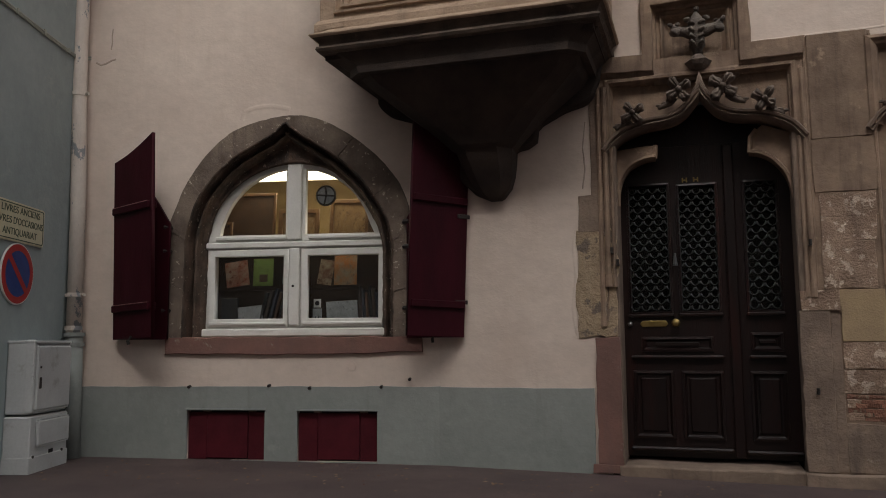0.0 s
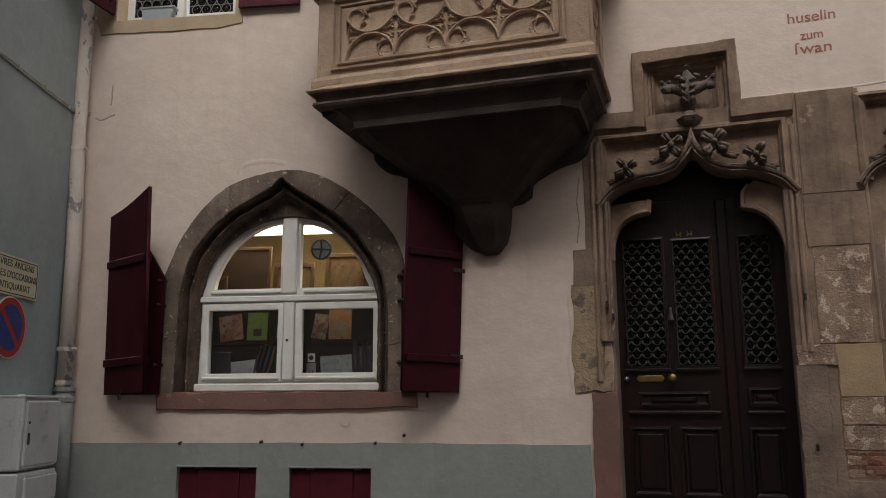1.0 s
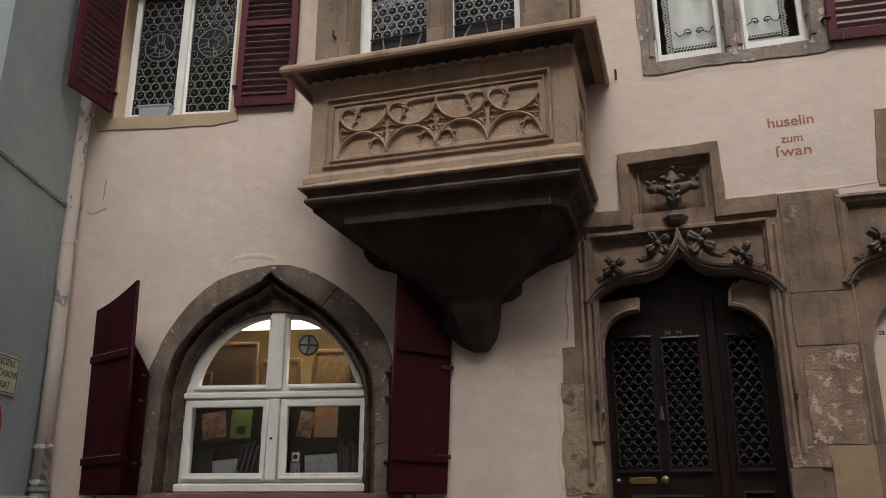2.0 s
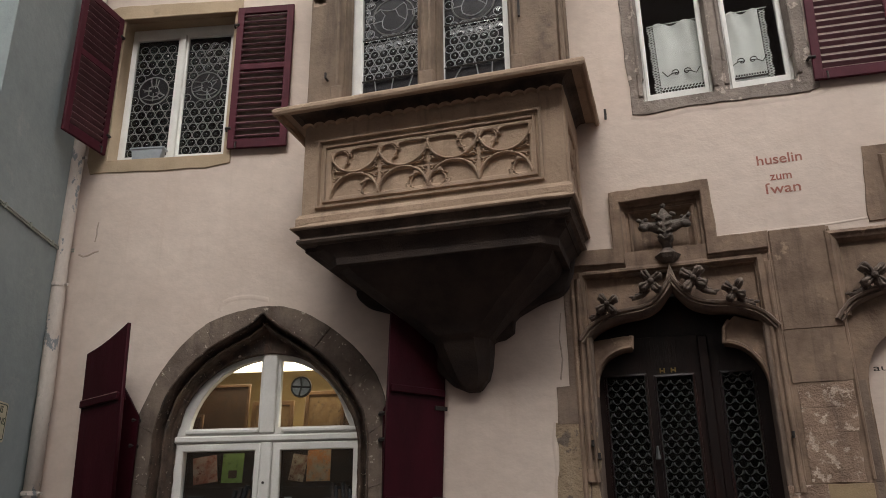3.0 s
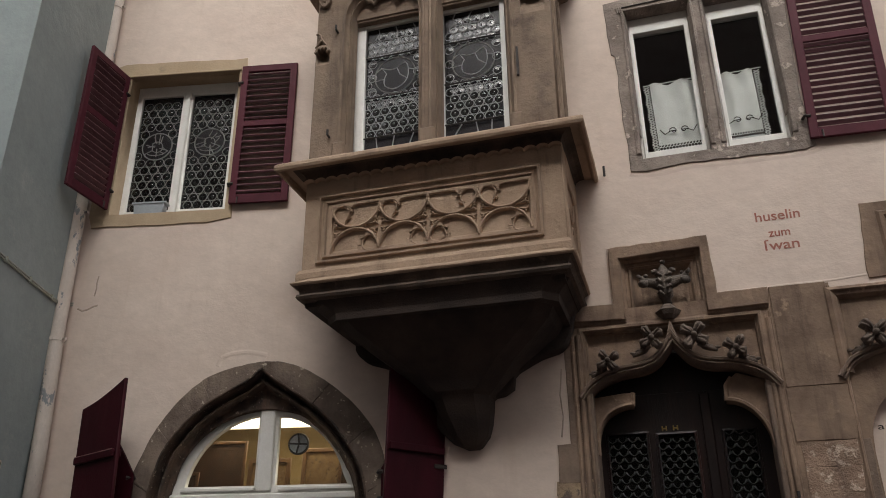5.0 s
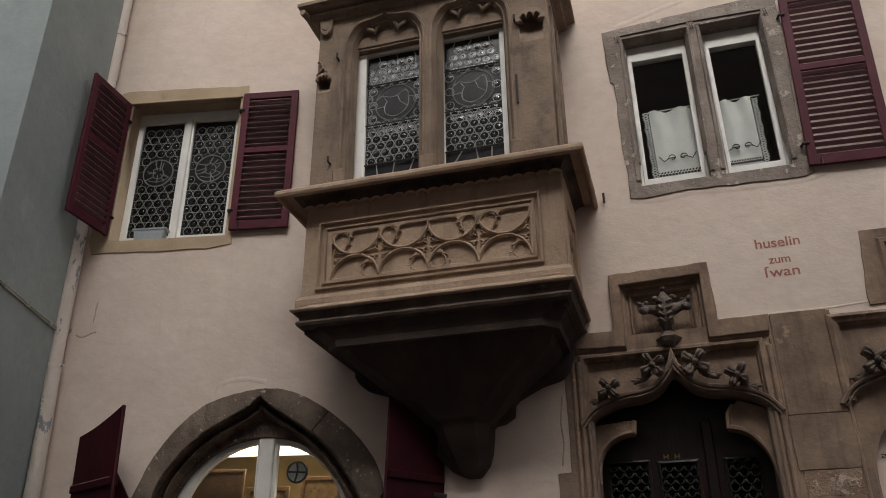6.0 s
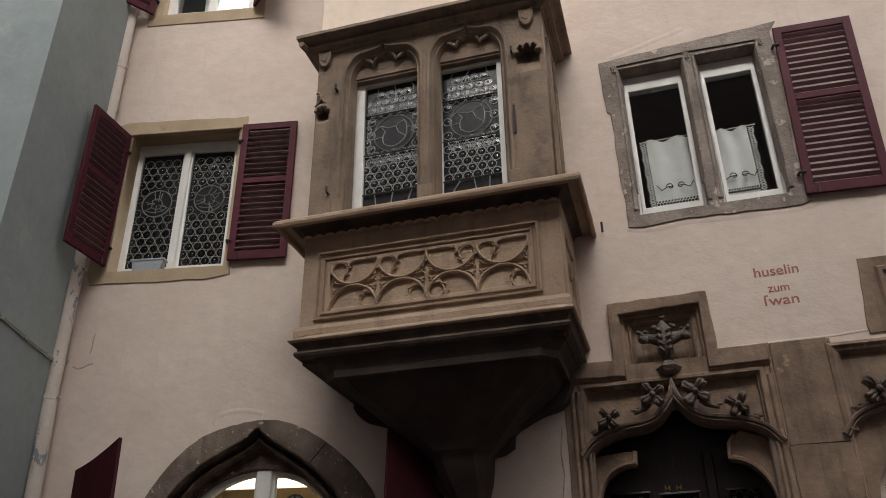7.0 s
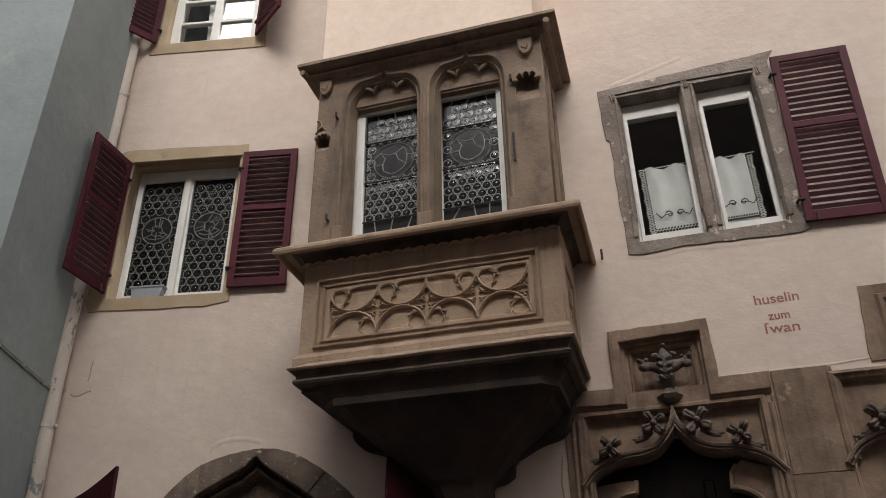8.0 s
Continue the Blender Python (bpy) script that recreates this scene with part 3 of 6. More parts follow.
# the same tracery on the two narrow sides
for face, out in ((OU0, -1), (OU1, 1)):
    for d_mid in (0.265, 0.555):
        for k, z in ((1, 3.86), (-1, 4.38)):
            bow = [(d_mid + x, z + k * y * 1.55) for x, y in arc(0, 0, 0.145, 180, 0, 14)]
            ring = [(d_mid + x, z + k * y) for x, y in arc(0.05, 0.075, 0.06, 0, 330, 11)]
            for loop, closed in ((bow, False), (ring, True)):
                part("side_tracery", sweep(loop, [(-0.016, -0.05), (-0.014, -0.018), (0.0, -0.008), (0.014, -0.018), (0.016, -0.05)], lambda x, y, o: Vector((face + out * o, -x, y)), closed), ORIELSTONE, oriel, at=RIGHT)

# upper stage: front plate with two ogee-headed lights
def ogee_light(u0, u1):
    m, w = (u0 + u1) / 2, (u1 - u0) / 2
    left = curve_pts([(u0, 6.30), (u0 + 0.02, 6.50), (u0 + w * 0.30, 6.645), (u0 + w * 0.66, 6.675), (m - 0.03, 6.70), (m, 6.75)], 4)
    return [(u0, 4.76)] + left + [(2 * m - x, z) for x, z in left[::-1]][1:] + [(u1, 4.76)]


# small canopied niches at the corners: middle, springing, radius, depth below the springing
NICHES = ((1.385, 6.25, 0.108, 0.22), (-0.675, 6.02, 0.060, 0.13), (-0.715, 6.14, 0.030, 0.05))


def niche_hole(u, z, r, down):
    return [(u - r, z - down)] + arc(u, z, r, 180, 0, 10) + [(u + r, z - down)]


LIGHT_A, LIGHT_B = ogee_light(-0.455, 0.335), ogee_light(0.425, 1.175)
plate("window_stage", [[(OU0, 4.74)] + [(OU0, 6.80), (OU1, 6.80), (OU1, 4.74)], LIGHT_A, LIGHT_B] + [niche_hole(*q) for q in NICHES], 0.72, OD, UPSTONE, oriel, at=RIGHT, bevel=0.008)
for lit in (LIGHT_A, LIGHT_B):
    part("light_moulding", sweep(lit, [(-0.03, 0.86), (-0.02, 0.875), (0.0, 0.87), (0.012, 0.84), (0.03, 0.815), (0.045, 0.825), (0.055, 0.79), (0.075, 0.72)], on_wall), UPSTONE, oriel, at=RIGHT)
for u0, u1 in ((-0.455, 0.335), (0.425, 1.175)):
    m = (u0 + u1) / 2
    head = [(u0 - 0.02, 6.43), (u1 + 0.02, 6.43), (u1 + 0.02, 6.70), (u0 - 0.02, 6.70)]
    plate("cusped_head", [head], 0.70, 0.755, UPSTONE, oriel, at=RIGHT, bevel=0.004)
    for s in (-1, 1):
        bm = tube([(m + s * 0.05, -0.79, 6.70), (m + s * 0.10, -0.80, 6.60), (m + s * 0.12, -0.80, 6.53)], [0.03, 0.022, 0.012], 6)
        tube([(m + s * 0.22, -0.79, 6.64), (m + s * 0.14, -0.80, 6.58), (m + s * 0.12, -0.80, 6.53)], [0.03, 0.02, 0.012], 6, bm)
        part("cusp", bm, UPSTONE, oriel, at=RIGHT, smooth=True)
    part("lintel", box(u0 - 0.02, u1 + 0.02, -0.74, -0.62, 6.40, 6.47, 0.008), UPSTONE, oriel, at=RIGHT)
for u0, u1 in ((OU0, OU0 + 0.14), (OU1 - 0.14, OU1)):
    part("side_pier", box(u0, u1, -0.74, 0.05, 4.74, 6.80, 0.01), UPSTONE, oriel, at=RIGHT)
part("side_shaft", sweep([(OU1, 4.9), (OU1, 6.4)], [(-0.02, 0.66), (0.012, 0.66), (0.012, 0.70), (-0.02, 0.70)], lambda x, z, d: (x, -d, z)), UPSTONE, oriel, at=RIGHT)
for d in (0.3, 0.66):
    part("side_shaft", tube([(OU1 + 0.008, -d, 4.80), (OU1 + 0.008, -d, 6.55)], 0.022, 8), UPSTONE, oriel, at=RIGHT)
# chamfer stops at the foot of the jambs
for u in (-0.47, 0.38, 1.19):
    w = 0.075 if u == 0.38 else 0.06
    part("jamb_stop", box(u - w, u + w, -0.885, -0.72, 4.74, 4.98, 0.018), UPSTONE, oriel, at=RIGHT)
# cornice, its rainwater spouts and the plastered storey above
oriel_band("cornice", OU0, OU1, OD, [(-0.1, 6.76), (0.008, 6.76), (0.02, 6.775), (0.055, 6.782), (0.085, 6.79), (0.10, 6.805), (0.085, 6.825), (0.06, 6.835), (0.12, 6.855), (0.165, 6.862), (0.185, 6.87), (0.185, 6.905), (0.165, 6.918), (-0.02, 6.99), (-0.1, 6.99)], UPSTONE)
for u in (-0.86, 1.62):
    part("spout", tube([(u, -0.90, 6.80), (u + (0.02 if u > 0 else -0.02), -1.04, 6.79)], 0.032, 8), UPSTONE, oriel, at=RIGHT)
part("upper_storey", box(-0.765, 1.50, -0.85, 0.05, 6.93, 11.5, 0.012), LITPLASTER, oriel, "cream plaster storey above the cornice, the light on its front put into its colour", at=RIGHT)


def shield(u, z, w, h):
    body = plate("shield", [[(u - w, z + h), (u, z + h * 0.85), (u + w, z + h), (u + w * 0.9, z - h * 0.3), (u + w * 0.45, z - h * 0.85), (u, z - h), (u - w * 0.45, z - h * 0.85), (u - w * 0.9, z - h * 0.3)]],
          0.85, 0.905, UPSTONE, oriel, at=RIGHT, bevel=0.008)
    plate("shield_charge", [[(u - w * 0.6, z - 0.01), (u - 0.01, z + h * 0.6), (u + w * 0.5, z + 0.03), (u + w * 0.2, z - h * 0.5)]], 0.90, 0.915, UPSTONE, body, at=RIGHT, bevel=0.005)


shield(-0.675, 6.655, 0.068, 0.10)
shield(1.40, 6.655, 0.072, 0.105)


def canopy(u, z, r):
    """A little vaulted canopy over an empty niche."""
    outer = arc(u, z, r * 1.22, 180, 0, 14)
    inner = [(u + r * x, z + r * y) for x, y in ((1.0, 0.0), (0.62, -0.10), (0.86, 0.34), (0.58, 0.70), (0.40, 0.58), (0.30, 0.16), (0.20, 0.62), (0.0, 0.80), (-0.20, 0.62), (-0.30, 0.16), (-0.40, 0.58), (-0.58, 0.70), (-0.86, 0.34), (-0.62, -0.10), (-1.0, 0.0))]
    body = plate("canopy", [outer + inner], 0.835, 0.895, UPSTONE, oriel, at=RIGHT, bevel=0.004)
    for s in (-1, 1):
        bm = bmesh.new()
        blob(bm, u + s * r * 1.08, -0.885, z - r * 0.06, r * 0.17, 0.024, r * 0.16)
        part("canopy_leaf", bm, UPSTONE, body, at=RIGHT, smooth=True)


def niche_back(u, z, r, down):
    """The hollow of a niche: deep under its arch, running out to the face at its foot."""
    bm = bmesh.new()
    rows = []
    for k in range(9):
        t = k / 8
        zz = z - down - 0.002 + (down + r + 0.01) * t
        depth = 0.135 * min(1.0, t * 1.5) ** 1.3
        rows.append([bm.verts.new((u + r * 1.05 * c, -OD + 0.004 + depth * (1 - 0.55 * c * c), zz)) for c in (-1, -0.6, -0.2, 0.2, 0.6, 1)])
    for p, q in zip(rows, rows[1:]):
        for i in range(5):
            bm.faces.new((p[i], p[i + 1], q[i + 1], q[i]))
    part("niche_hollow", bm, UPSTONE, oriel, at=RIGHT, smooth=True)


for q in NICHES:
    niche_back(*q)
canopy(1.385, 6.25, 0.112)
canopy(-0.675, 6.02, 0.064)
bm = tube(curve_pts([(-0.745, -0.875, 6.25), (-0.70, -0.90, 6.22), (-0.68, -0.905, 6.16), (-0.64, -0.89, 6.10)], 3), 0.011, 6)
tube(curve_pts([(-0.68, -0.905, 6.15), (-0.71, -0.90, 6.11), (-0.75, -0.885, 6.08)], 3), 0.010, 6, bm)
part("canopy_crest", bm, UPSTONE, oriel, at=RIGHT, smooth=True)
for u, z in ((-0.53, 6.24), (-0.56, 5.05), (1.24, 6.27)):
    part("iron_pintle", tube([(u, -0.85, z), (u, -0.91, z), (u, -0.91, z + 0.05)], 0.012, 6), IRON, oriel, "rusty iron pintle", at=RIGHT)
part("iron_pintle", tube([(0.30, -0.85, 5.45), (0.30, -0.90, 5.46), (0.31, -0.90, 5.49)], 0.01, 6), IRON, oriel, at=RIGHT)
part("thermometer", box(1.215, 1.235, -0.885, -0.86, 5.35, 5.66, 0.004), IRON, oriel, "narrow slotted iron strip", at=RIGHT)


# ---- leaded lights ----
def roundel_mesh(r, material, knob):
    bm = bmesh.new()
    prof = [(0.0, -0.0012 - knob), (r * 0.14, -0.0012 - knob * 0.8), (r * 0.24, -0.0012 - knob * 0.3), (r * 0.36, -0.0014), (r * 0.46, -0.0011), (r * 0.8, -0.0010), (r * 0.92, -0.0008), (r, 0.0)]
    seg = 12
    rings = []
    for q, y in prof:
        if q == 0:
            rings.append([bm.verts.new((0, y, 0))])
        else:
            rings.append([bm.verts.new((q * math.cos(2 * math.pi * k / seg), y, q * math.sin(2 * math.pi * k / seg))) for k in range(seg)])
    for k in range(seg):
        bm.faces.new((rings[0][0], rings[1][k], rings[1][(k + 1) % seg]))
        for a, b in zip(rings[1:], rings[2:]):
            bm.faces.new((a[k], b[k], b[(k + 1) % seg], a[(k + 1) % seg]))
    me = bpy.data.meshes.new("roundel")
    bm.to_mesh(me)
    bm.free()
    me.materials.append(material)
    for p in me.polygons:
        p.use_smooth = True
    return me


def leaded_light(win, at, u0, u1, z0, z1, d, pitch, medal, medal_r, bottom=0.0, rng=random.Random(4)):
    """Roundels in a honeycomb of lead, with a painted medallion and a plain strip of quarries below."""
    def bulge(z):
        """The old panels have sagged into waves, and some rows look up to the sky."""
        return -7.0 * max(0.0, math.cos((z - medal - 0.36) * 2 * math.pi / 0.62)) ** 4 if bottom else -0.5

    r = pitch * 0.47
    me = roundel_mesh(r, SHINY, 0.0022) if bottom else roundel_mesh(r, CROWN, 0.0083)
    lead = bmesh.new()
    rows = int((z1 - z0 - bottom) / (pitch * 0.866))
    cols = int((u1 - u0) / pitch)
    off = (u1 - u0 - cols * pitch) / 2
    mu = (u0 + u1) / 2
    for j in range(rows):
        z = z0 + bottom + pitch * 0.5 + j * pitch * 0.866
        for i in range(cols + (j % 2)):
            u = u0 + off + pitch * (i + 0.5) - (pitch / 2 if j % 2 else 0)
            if u < u0 + r * 0.3 or u > u1 - r * 0.3 or z > z1 - (0.15 - 0.05 * math.cos((u - mu) * 5) if bottom else r * 0.6):
                continue
            if math.hypot(u - mu, z - medal) < medal_r + r * 0.45:
                continue
            ob = new("roundel", me)
            ob.parent = win
            ob.matrix_parent_inverse = win.matrix_basis.inverted()
            ob.matrix_basis = at @ pose(u, -d - 0.002, z, bulge(z) + rng.uniform(-1.2, 1.0), 0, rng.uniform(-2.0, 2.0))
            n = 12
            ring = []
            for k in range(n):
                c, s = math.cos(2 * math.pi * k / n), math.sin(2 * math.pi * k / n)
                ring.append([lead.verts.new((u + q * c, -d - y, z + q * s)) for q, y in ((r * 0.92, 0.006), (r * 1.0, 0.0075), (r * 1.08, 0.006))])
            for k in range(n):
                a, b = ring[k], ring[(k + 1) % n]
                for t in range(2):
                    lead.faces.new((a[t], a[t + 1], b[t + 1], b[t]))
    part("lead_cames", lead, LEAD if bottom else DULLLEAD, win, at=at)
    back = box(u0, u1, -d + 0.002, -d + 0.006, z0, z1, 0)
    part("quarry_glass", back, SMOKED, win, "dark green-grey glass between the roundels", at=at)
    # medallion
    outline = arc(mu, medal, medal_r, 0, 348, 29)
    part("medallion_lead", sweep(outline, [(-0.007, d), (-0.004, d + 0.01), (0.004, d + 0.01), (0.007, d)], on_wall, True), DULLLEAD, win, at=at)
    plate("medallion", [arc(mu, medal, medal_r, 0, 348, 29)], d - 0.001, d + 0.003, SMOKED, win, "painted dark glass medallion with a shield", at)
    if bottom:
        # a shield between two dark wings
        sh = curve_pts([(-0.135, 0.105), (-0.06, 0.072), (0.02, 0.08), (0.105, 0.135), (0.135, 0.05), (0.125, -0.06), (0.06, -0.135), (-0.02, -0.155), (-0.10, -0.11), (-0.11, -0.03), (-0.085, 0.03)], 2)
        leads = [(sh, True), ([(-0.195, 0.06), (-0.135, 0.105)], False), ([(0.135, 0.05), (0.20, 0.03)], False), ([(-0.11, -0.03), (-0.2, -0.04)], False), ([(0.02, 0.08), (0.05, 0.0), (0.125, -0.06)], False)]
    else:
        # a figured pane broken into many small pieces
        leads = [([(math.cos(a) * medal_r * f0 * sq, math.sin(a) * medal_r * f0), (math.cos(a + w) * medal_r * f1 * sq, math.sin(a + w) * medal_r * f1)], False)
                 for a, w, f0, f1, sq in [(k * 0.57 + rng.uniform(-0.2, 0.2), rng.uniform(-0.5, 0.5), rng.uniform(0.1, 0.5), rng.uniform(0.75, 1.0), rng.uniform(0.8, 1.0)) for k in range(11)]]
        leads += [(curve_pts([(-0.055, 0.04), (0.0, 0.06), (0.05, 0.03), (0.06, -0.04), (0.01, -0.075), (-0.05, -0.05)], 2), True), (curve_pts([(-0.10, -0.09), (-0.03, -0.11), (0.07, -0.10), (0.12, -0.06)], 2), False)]
    for loop, closed in leads:
        part("medallion_lead", sweep([(mu + x, medal + y) for x, y in loop], [(-0.005, d), (-0.003, d + 0.009), (0.003, d + 0.009), (0.005, d)], on_wall, closed), LEAD if bottom else DULLLEAD, win, at=at)
    # saddle bars and the broken lines of the plain quarries
    bars = bmesh.new()
    for z in ([z0 + bottom, medal - medal_r - 0.03, medal + medal_r + 0.03] if bottom else []):
        tube([(u0 - 0.02, -d - 0.022, z), (u1 + 0.02, -d - 0.022, z)], 0.008, 6, bars)
    if bottom:
        part("saddle_bars", bars, IRON, win, at=at)
        for k in range(3):
            x = u0 + (u1 - u0) * (0.2 + 0.3 * k)
            path = [(x, z0 + 0.01), (x + rng.uniform(-0.03, 0.03), z0 + bottom * 0.5), (x + rng.uniform(-0.05, 0.05), z0 + bottom)]
            part("quarry_lead", sweep(path, [(-0.005, d), (-0.003, d + 0.009), (0.003, d + 0.009), (0.005, d)], on_wall), LEAD, win, at=at)
            path = [(x, z1 - 0.01), (x + rng.uniform(-0.03, 0.03), z1 - 0.07), (x + rng.uniform(-0.05, 0.05), z1 - 0.14)]
            part("quarry_lead", sweep(path, [(-0.005, d), (-0.003, d + 0.009), (0.003, d + 0.009), (0.005, d)], on_wall), LEAD, win, at=at)
    else:
        bars.free()


def dark_room(name, at, u0, u1, z0, z1, d0, depth):
    """Walls, floor and ceiling of an unlit room behind a window."""
    bm = box(u0, u1, -d0, -d0 + depth, z0, z1, 0)
    bm.faces.ensure_lookup_table()
    front = min(bm.faces, key=lambda f: f.calc_center_median().y)
    bmesh.ops.delete(bm, geom=[front], context="FACES_ONLY")
    return tagged(part(name, bm, DARKROOM, at=at), "dim unlit room behind a window", "room", kind="structure")


window_2 = thing("window_2", "pair of leaded lights in white frames inside the oriel", "window", kind="structure", at=(0.4, -0.65, 4.8), frame_=RIGHT)
for u0, u1, white in ((-0.44, 0.33, "l"), (0.43, 1.17, "r")):
    plate("window_frame", [rect(u0, u1, 4.78, 6.46), rect(u0 + (0.135 if white == "l" else 0.06), u1 - (0.125 if white == "r" else 0.045), 4.86, 6.375)], 0.60, 0.68, WHITE, window_2, "white painted frame", RIGHT, bevel=0.006)
    leaded_light(window_2, RIGHT, u0 + (0.13 if white == "l" else 0.055), u1 - (0.12 if white == "r" else 0.04), 4.86, 6.38, 0.635, 0.092, 5.78, 0.205, 0.24, random.Random(8 if white == "l" else 9))
dark_room("room_oriel", RIGHT, -0.60, 1.40, 4.70, 6.70, 0.58, 0.55)

# ---- window over the arched one ----
window_3 = thing("window_3", "two-light window with lead roundels in ochre stone surround", "window", kind="structure", at=(-2.5, 0, 4.8), frame_=LEFT)
plate("surround", [ragged([(-3.36, 4.74), (-3.30, 4.62), (-2.12, 4.61), (-1.855, 4.66), (-1.855, 6.59), (-3.25, 6.62), (-3.36, 6.58)], 0.008, 0.15, 2), rect(-3.145, -1.935, 4.755, 6.43)], -0.27, 0.012, FRAMESTONE, window_3, "ochre sandstone surround with a worn sill", LEFT, bevel=0.005)
plate("lintel_fillet", [rect(-3.17, -1.91, 6.425, 6.45)], -0.05, 0.04, FRAMESTONE, window_3, at=LEFT, bevel=0.008)
plate("window_frame", [rect(-3.18, -1.92, 4.755, 6.43), rect(-3.085, -2.625, 4.88, 6.295), rect(-2.505, -2.04, 4.88, 6.295)], -0.25, -0.18, WHITE, window_3, "white painted frame", LEFT, bevel=0.008)
part("meeting_stile", box(-2.60, -2.53, 0.155, 0.20, 4.83, 6.33, 0.008), WHITE, window_3, at=LEFT)
leaded_light(window_3, LEFT, -3.085, -2.625, 4.88, 6.295, -0.21, 0.103, 5.67, 0.165, 0.0, random.Random(11))
leaded_light(window_3, LEFT, -2.505, -2.04, 4.88, 6.295, -0.21, 0.103, 5.69, 0.165, 0.0, random.Random(12))
dark_room("room_left", LEFT, -3.3, -1.8, 4.6, 6.7, -0.3, 1.6)
tray = thing("plastic_tray", "translucent grey plastic tray on the window sill", "tray", at=(-2.75, 0.08, 4.757), frame_=LEFT)
TRAYMAT = mat("cloudy_plastic", (0.34, 0.37, 0.39), (0.28, 0.31, 0.33), 10, 0.3, 0.05, 60)
plate("tray_body", [[(-2.90, 4.757), (-2.60, 4.757), (-2.585, 4.88), (-2.915, 4.88)]], -0.10, -0.015, TRAYMAT, tray, at=LEFT, bevel=0.01)
plate("tray_rim", [rect(-2.93, -2.57, 4.875, 4.895)], -0.108, -0.007, TRAYMAT, tray, at=LEFT, bevel=0.004)

# ---- upper storey window ----
MIRRORY = glass("coated_sky_glass", (0.95, 0.97, 1.0), 0.01, 2.6)
window_4 = thing("window_4", "white casement window in ochre stone surround, upper storey", "window", kind="structure", at=(-2.5, 0, 8.2), frame_=LEFT)
plate("surround", [ragged(rect(-3.26, -1.82, 8.05, 9.95), 0.006, 0.2, 5), rect(-3.09, -1.97, 8.22, 9.78)], -0.2, 0.012, FRAMESTONE, window_4, "ochre sandstone surround", LEFT, bevel=0.005)
plate("window_frame", [rect(-3.09, -1.97, 8.22, 9.78), rect(-2.98, -2.58, 8.33, 8.62), rect(-2.98, -2.58, 8.66, 9.0), rect(-2.98, -2.58, 9.04, 9.66), rect(-2.47, -2.07, 8.33, 8.62), rect(-2.47, -2.07, 8.66, 9.0), rect(-2.47, -2.07, 9.04, 9.66)],
      -0.16, -0.09, WHITE, window_4, "white painted frame with glazing bars", LEFT, bevel=0.008)
for u0, u1 in ((-2.98, -2.58), (-2.47, -2.07)):
    part("pane", box(u0, u1, 0.12, 0.124, 8.33, 9.66, 0), MIRRORY if u0 > -2.5 else GLASS, window_4, at=LEFT).visible_shadow = False
dark_room("room_upper", LEFT, -3.3, -1.8, 8.0, 10.0, -0.3, 1.6)
plate("curtain_panel", [[(-2.66, 8.3), (-2.58, 8.3), (-2.55, 9.7), (-2.74, 9.7)]], -0.22, -0.20, LINEN, window_4, "white net curtain", LEFT)

# ---- right-hand window with lace curtains ----
window_5 = thing("window_5", "two-light stone window with mullion and white casements", "window", kind="structure", at=(2.8, 0, 4.8), frame_=RIGHT)
plate("surround", [ragged([(2.07, 4.71), (2.20, 4.69), (2.6, 4.715), (3.1, 4.69), (3.55, 4.685), (3.65, 4.72), (3.605, 5.2), (3.64, 6.0), (3.66, 6.64), (3.735, 6.755), (2.9, 6.71), (2.10, 6.67), (1.99, 6.65), (2.005, 6.02), (2.045, 6.0), (2.05, 5.4)], 0.008, 0.12, 7),
                   rect(2.18, 2.795, 4.82, 6.50), rect(2.925, 3.485, 4.82, 6.50)], -0.22, 0.015, WINSTONE, window_5, "weathered grey sandstone surround and mullion", RIGHT, bevel=0.006)
for u0, u1 in ((2.18, 2.795), (2.925, 3.485)):
    part("jamb_moulding", sweep([(u0, 5.10), (u0, 6.50), (u1, 6.50), (u1, 5.10)], [(-0.035, 0.015), (-0.03, 0.035), (-0.012, 0.035), (0.0, 0.01), (0.012, -0.04), (0.02, -0.10)], on_wall), WINSTONE, window_5, at=RIGHT)
    part("mullion_stop", box(u0 - 0.045, u0 + 0.005, -0.03, 0.05, 4.86, 5.12, 0.012), WINSTONE, window_5, at=RIGHT)
    part("mullion_stop", box(u1 - 0.005, u1 + 0.045, -0.03, 0.05, 4.86, 5.12, 0.012), WINSTONE, window_5, at=RIGHT)
    plate("window_frame", [rect(u0, u1, 4.82, 6.50), rect(u0 + 0.062, u1 - 0.064, 4.935, 6.31)], -0.19, -0.11, WHITE, window_5, "white painted casement", RIGHT, bevel=0.01)
    pane = part("pane", box(u0 + 0.055, u1 - 0.06, 0.15, 0.154, 4.93, 6.32, 0), GLASS, window_5, at=RIGHT)
    pane.visible_shadow = False
    plate("casement_sash", [rect(u0 + 0.028, u1 - 0.027, 4.865, 6.40), rect(u0 + 0.064, u1 - 0.066, 4.94, 6.305)], -0.118, -0.095, WHITE, window_5, "white painted sash", RIGHT, bevel=0.007)
part("curtain_rail", tube([(2.10, -0.02, 6.56), (2.86, -0.02, 6.58), (3.56, -0.02, 6.56)], 0.008, 6), IRON, window_5, at=RIGHT)
for u in (2.13, 2.84, 3.53):
    bm = bmesh.new()
    for k in range(3):
        tube([(u + 0.02 * (k - 1), -0.02, 6.57), (u + 0.02 * (k - 1) + 0.01, -0.03, 6.49)], [0.012, 0.006], 6, bm)
    part("iron_hook", bm, WINSTONE, window_5, at=RIGHT)
dark_room("room_right", RIGHT, 2.0, 3.7, 4.6, 6.75, -0.28, 1.8)


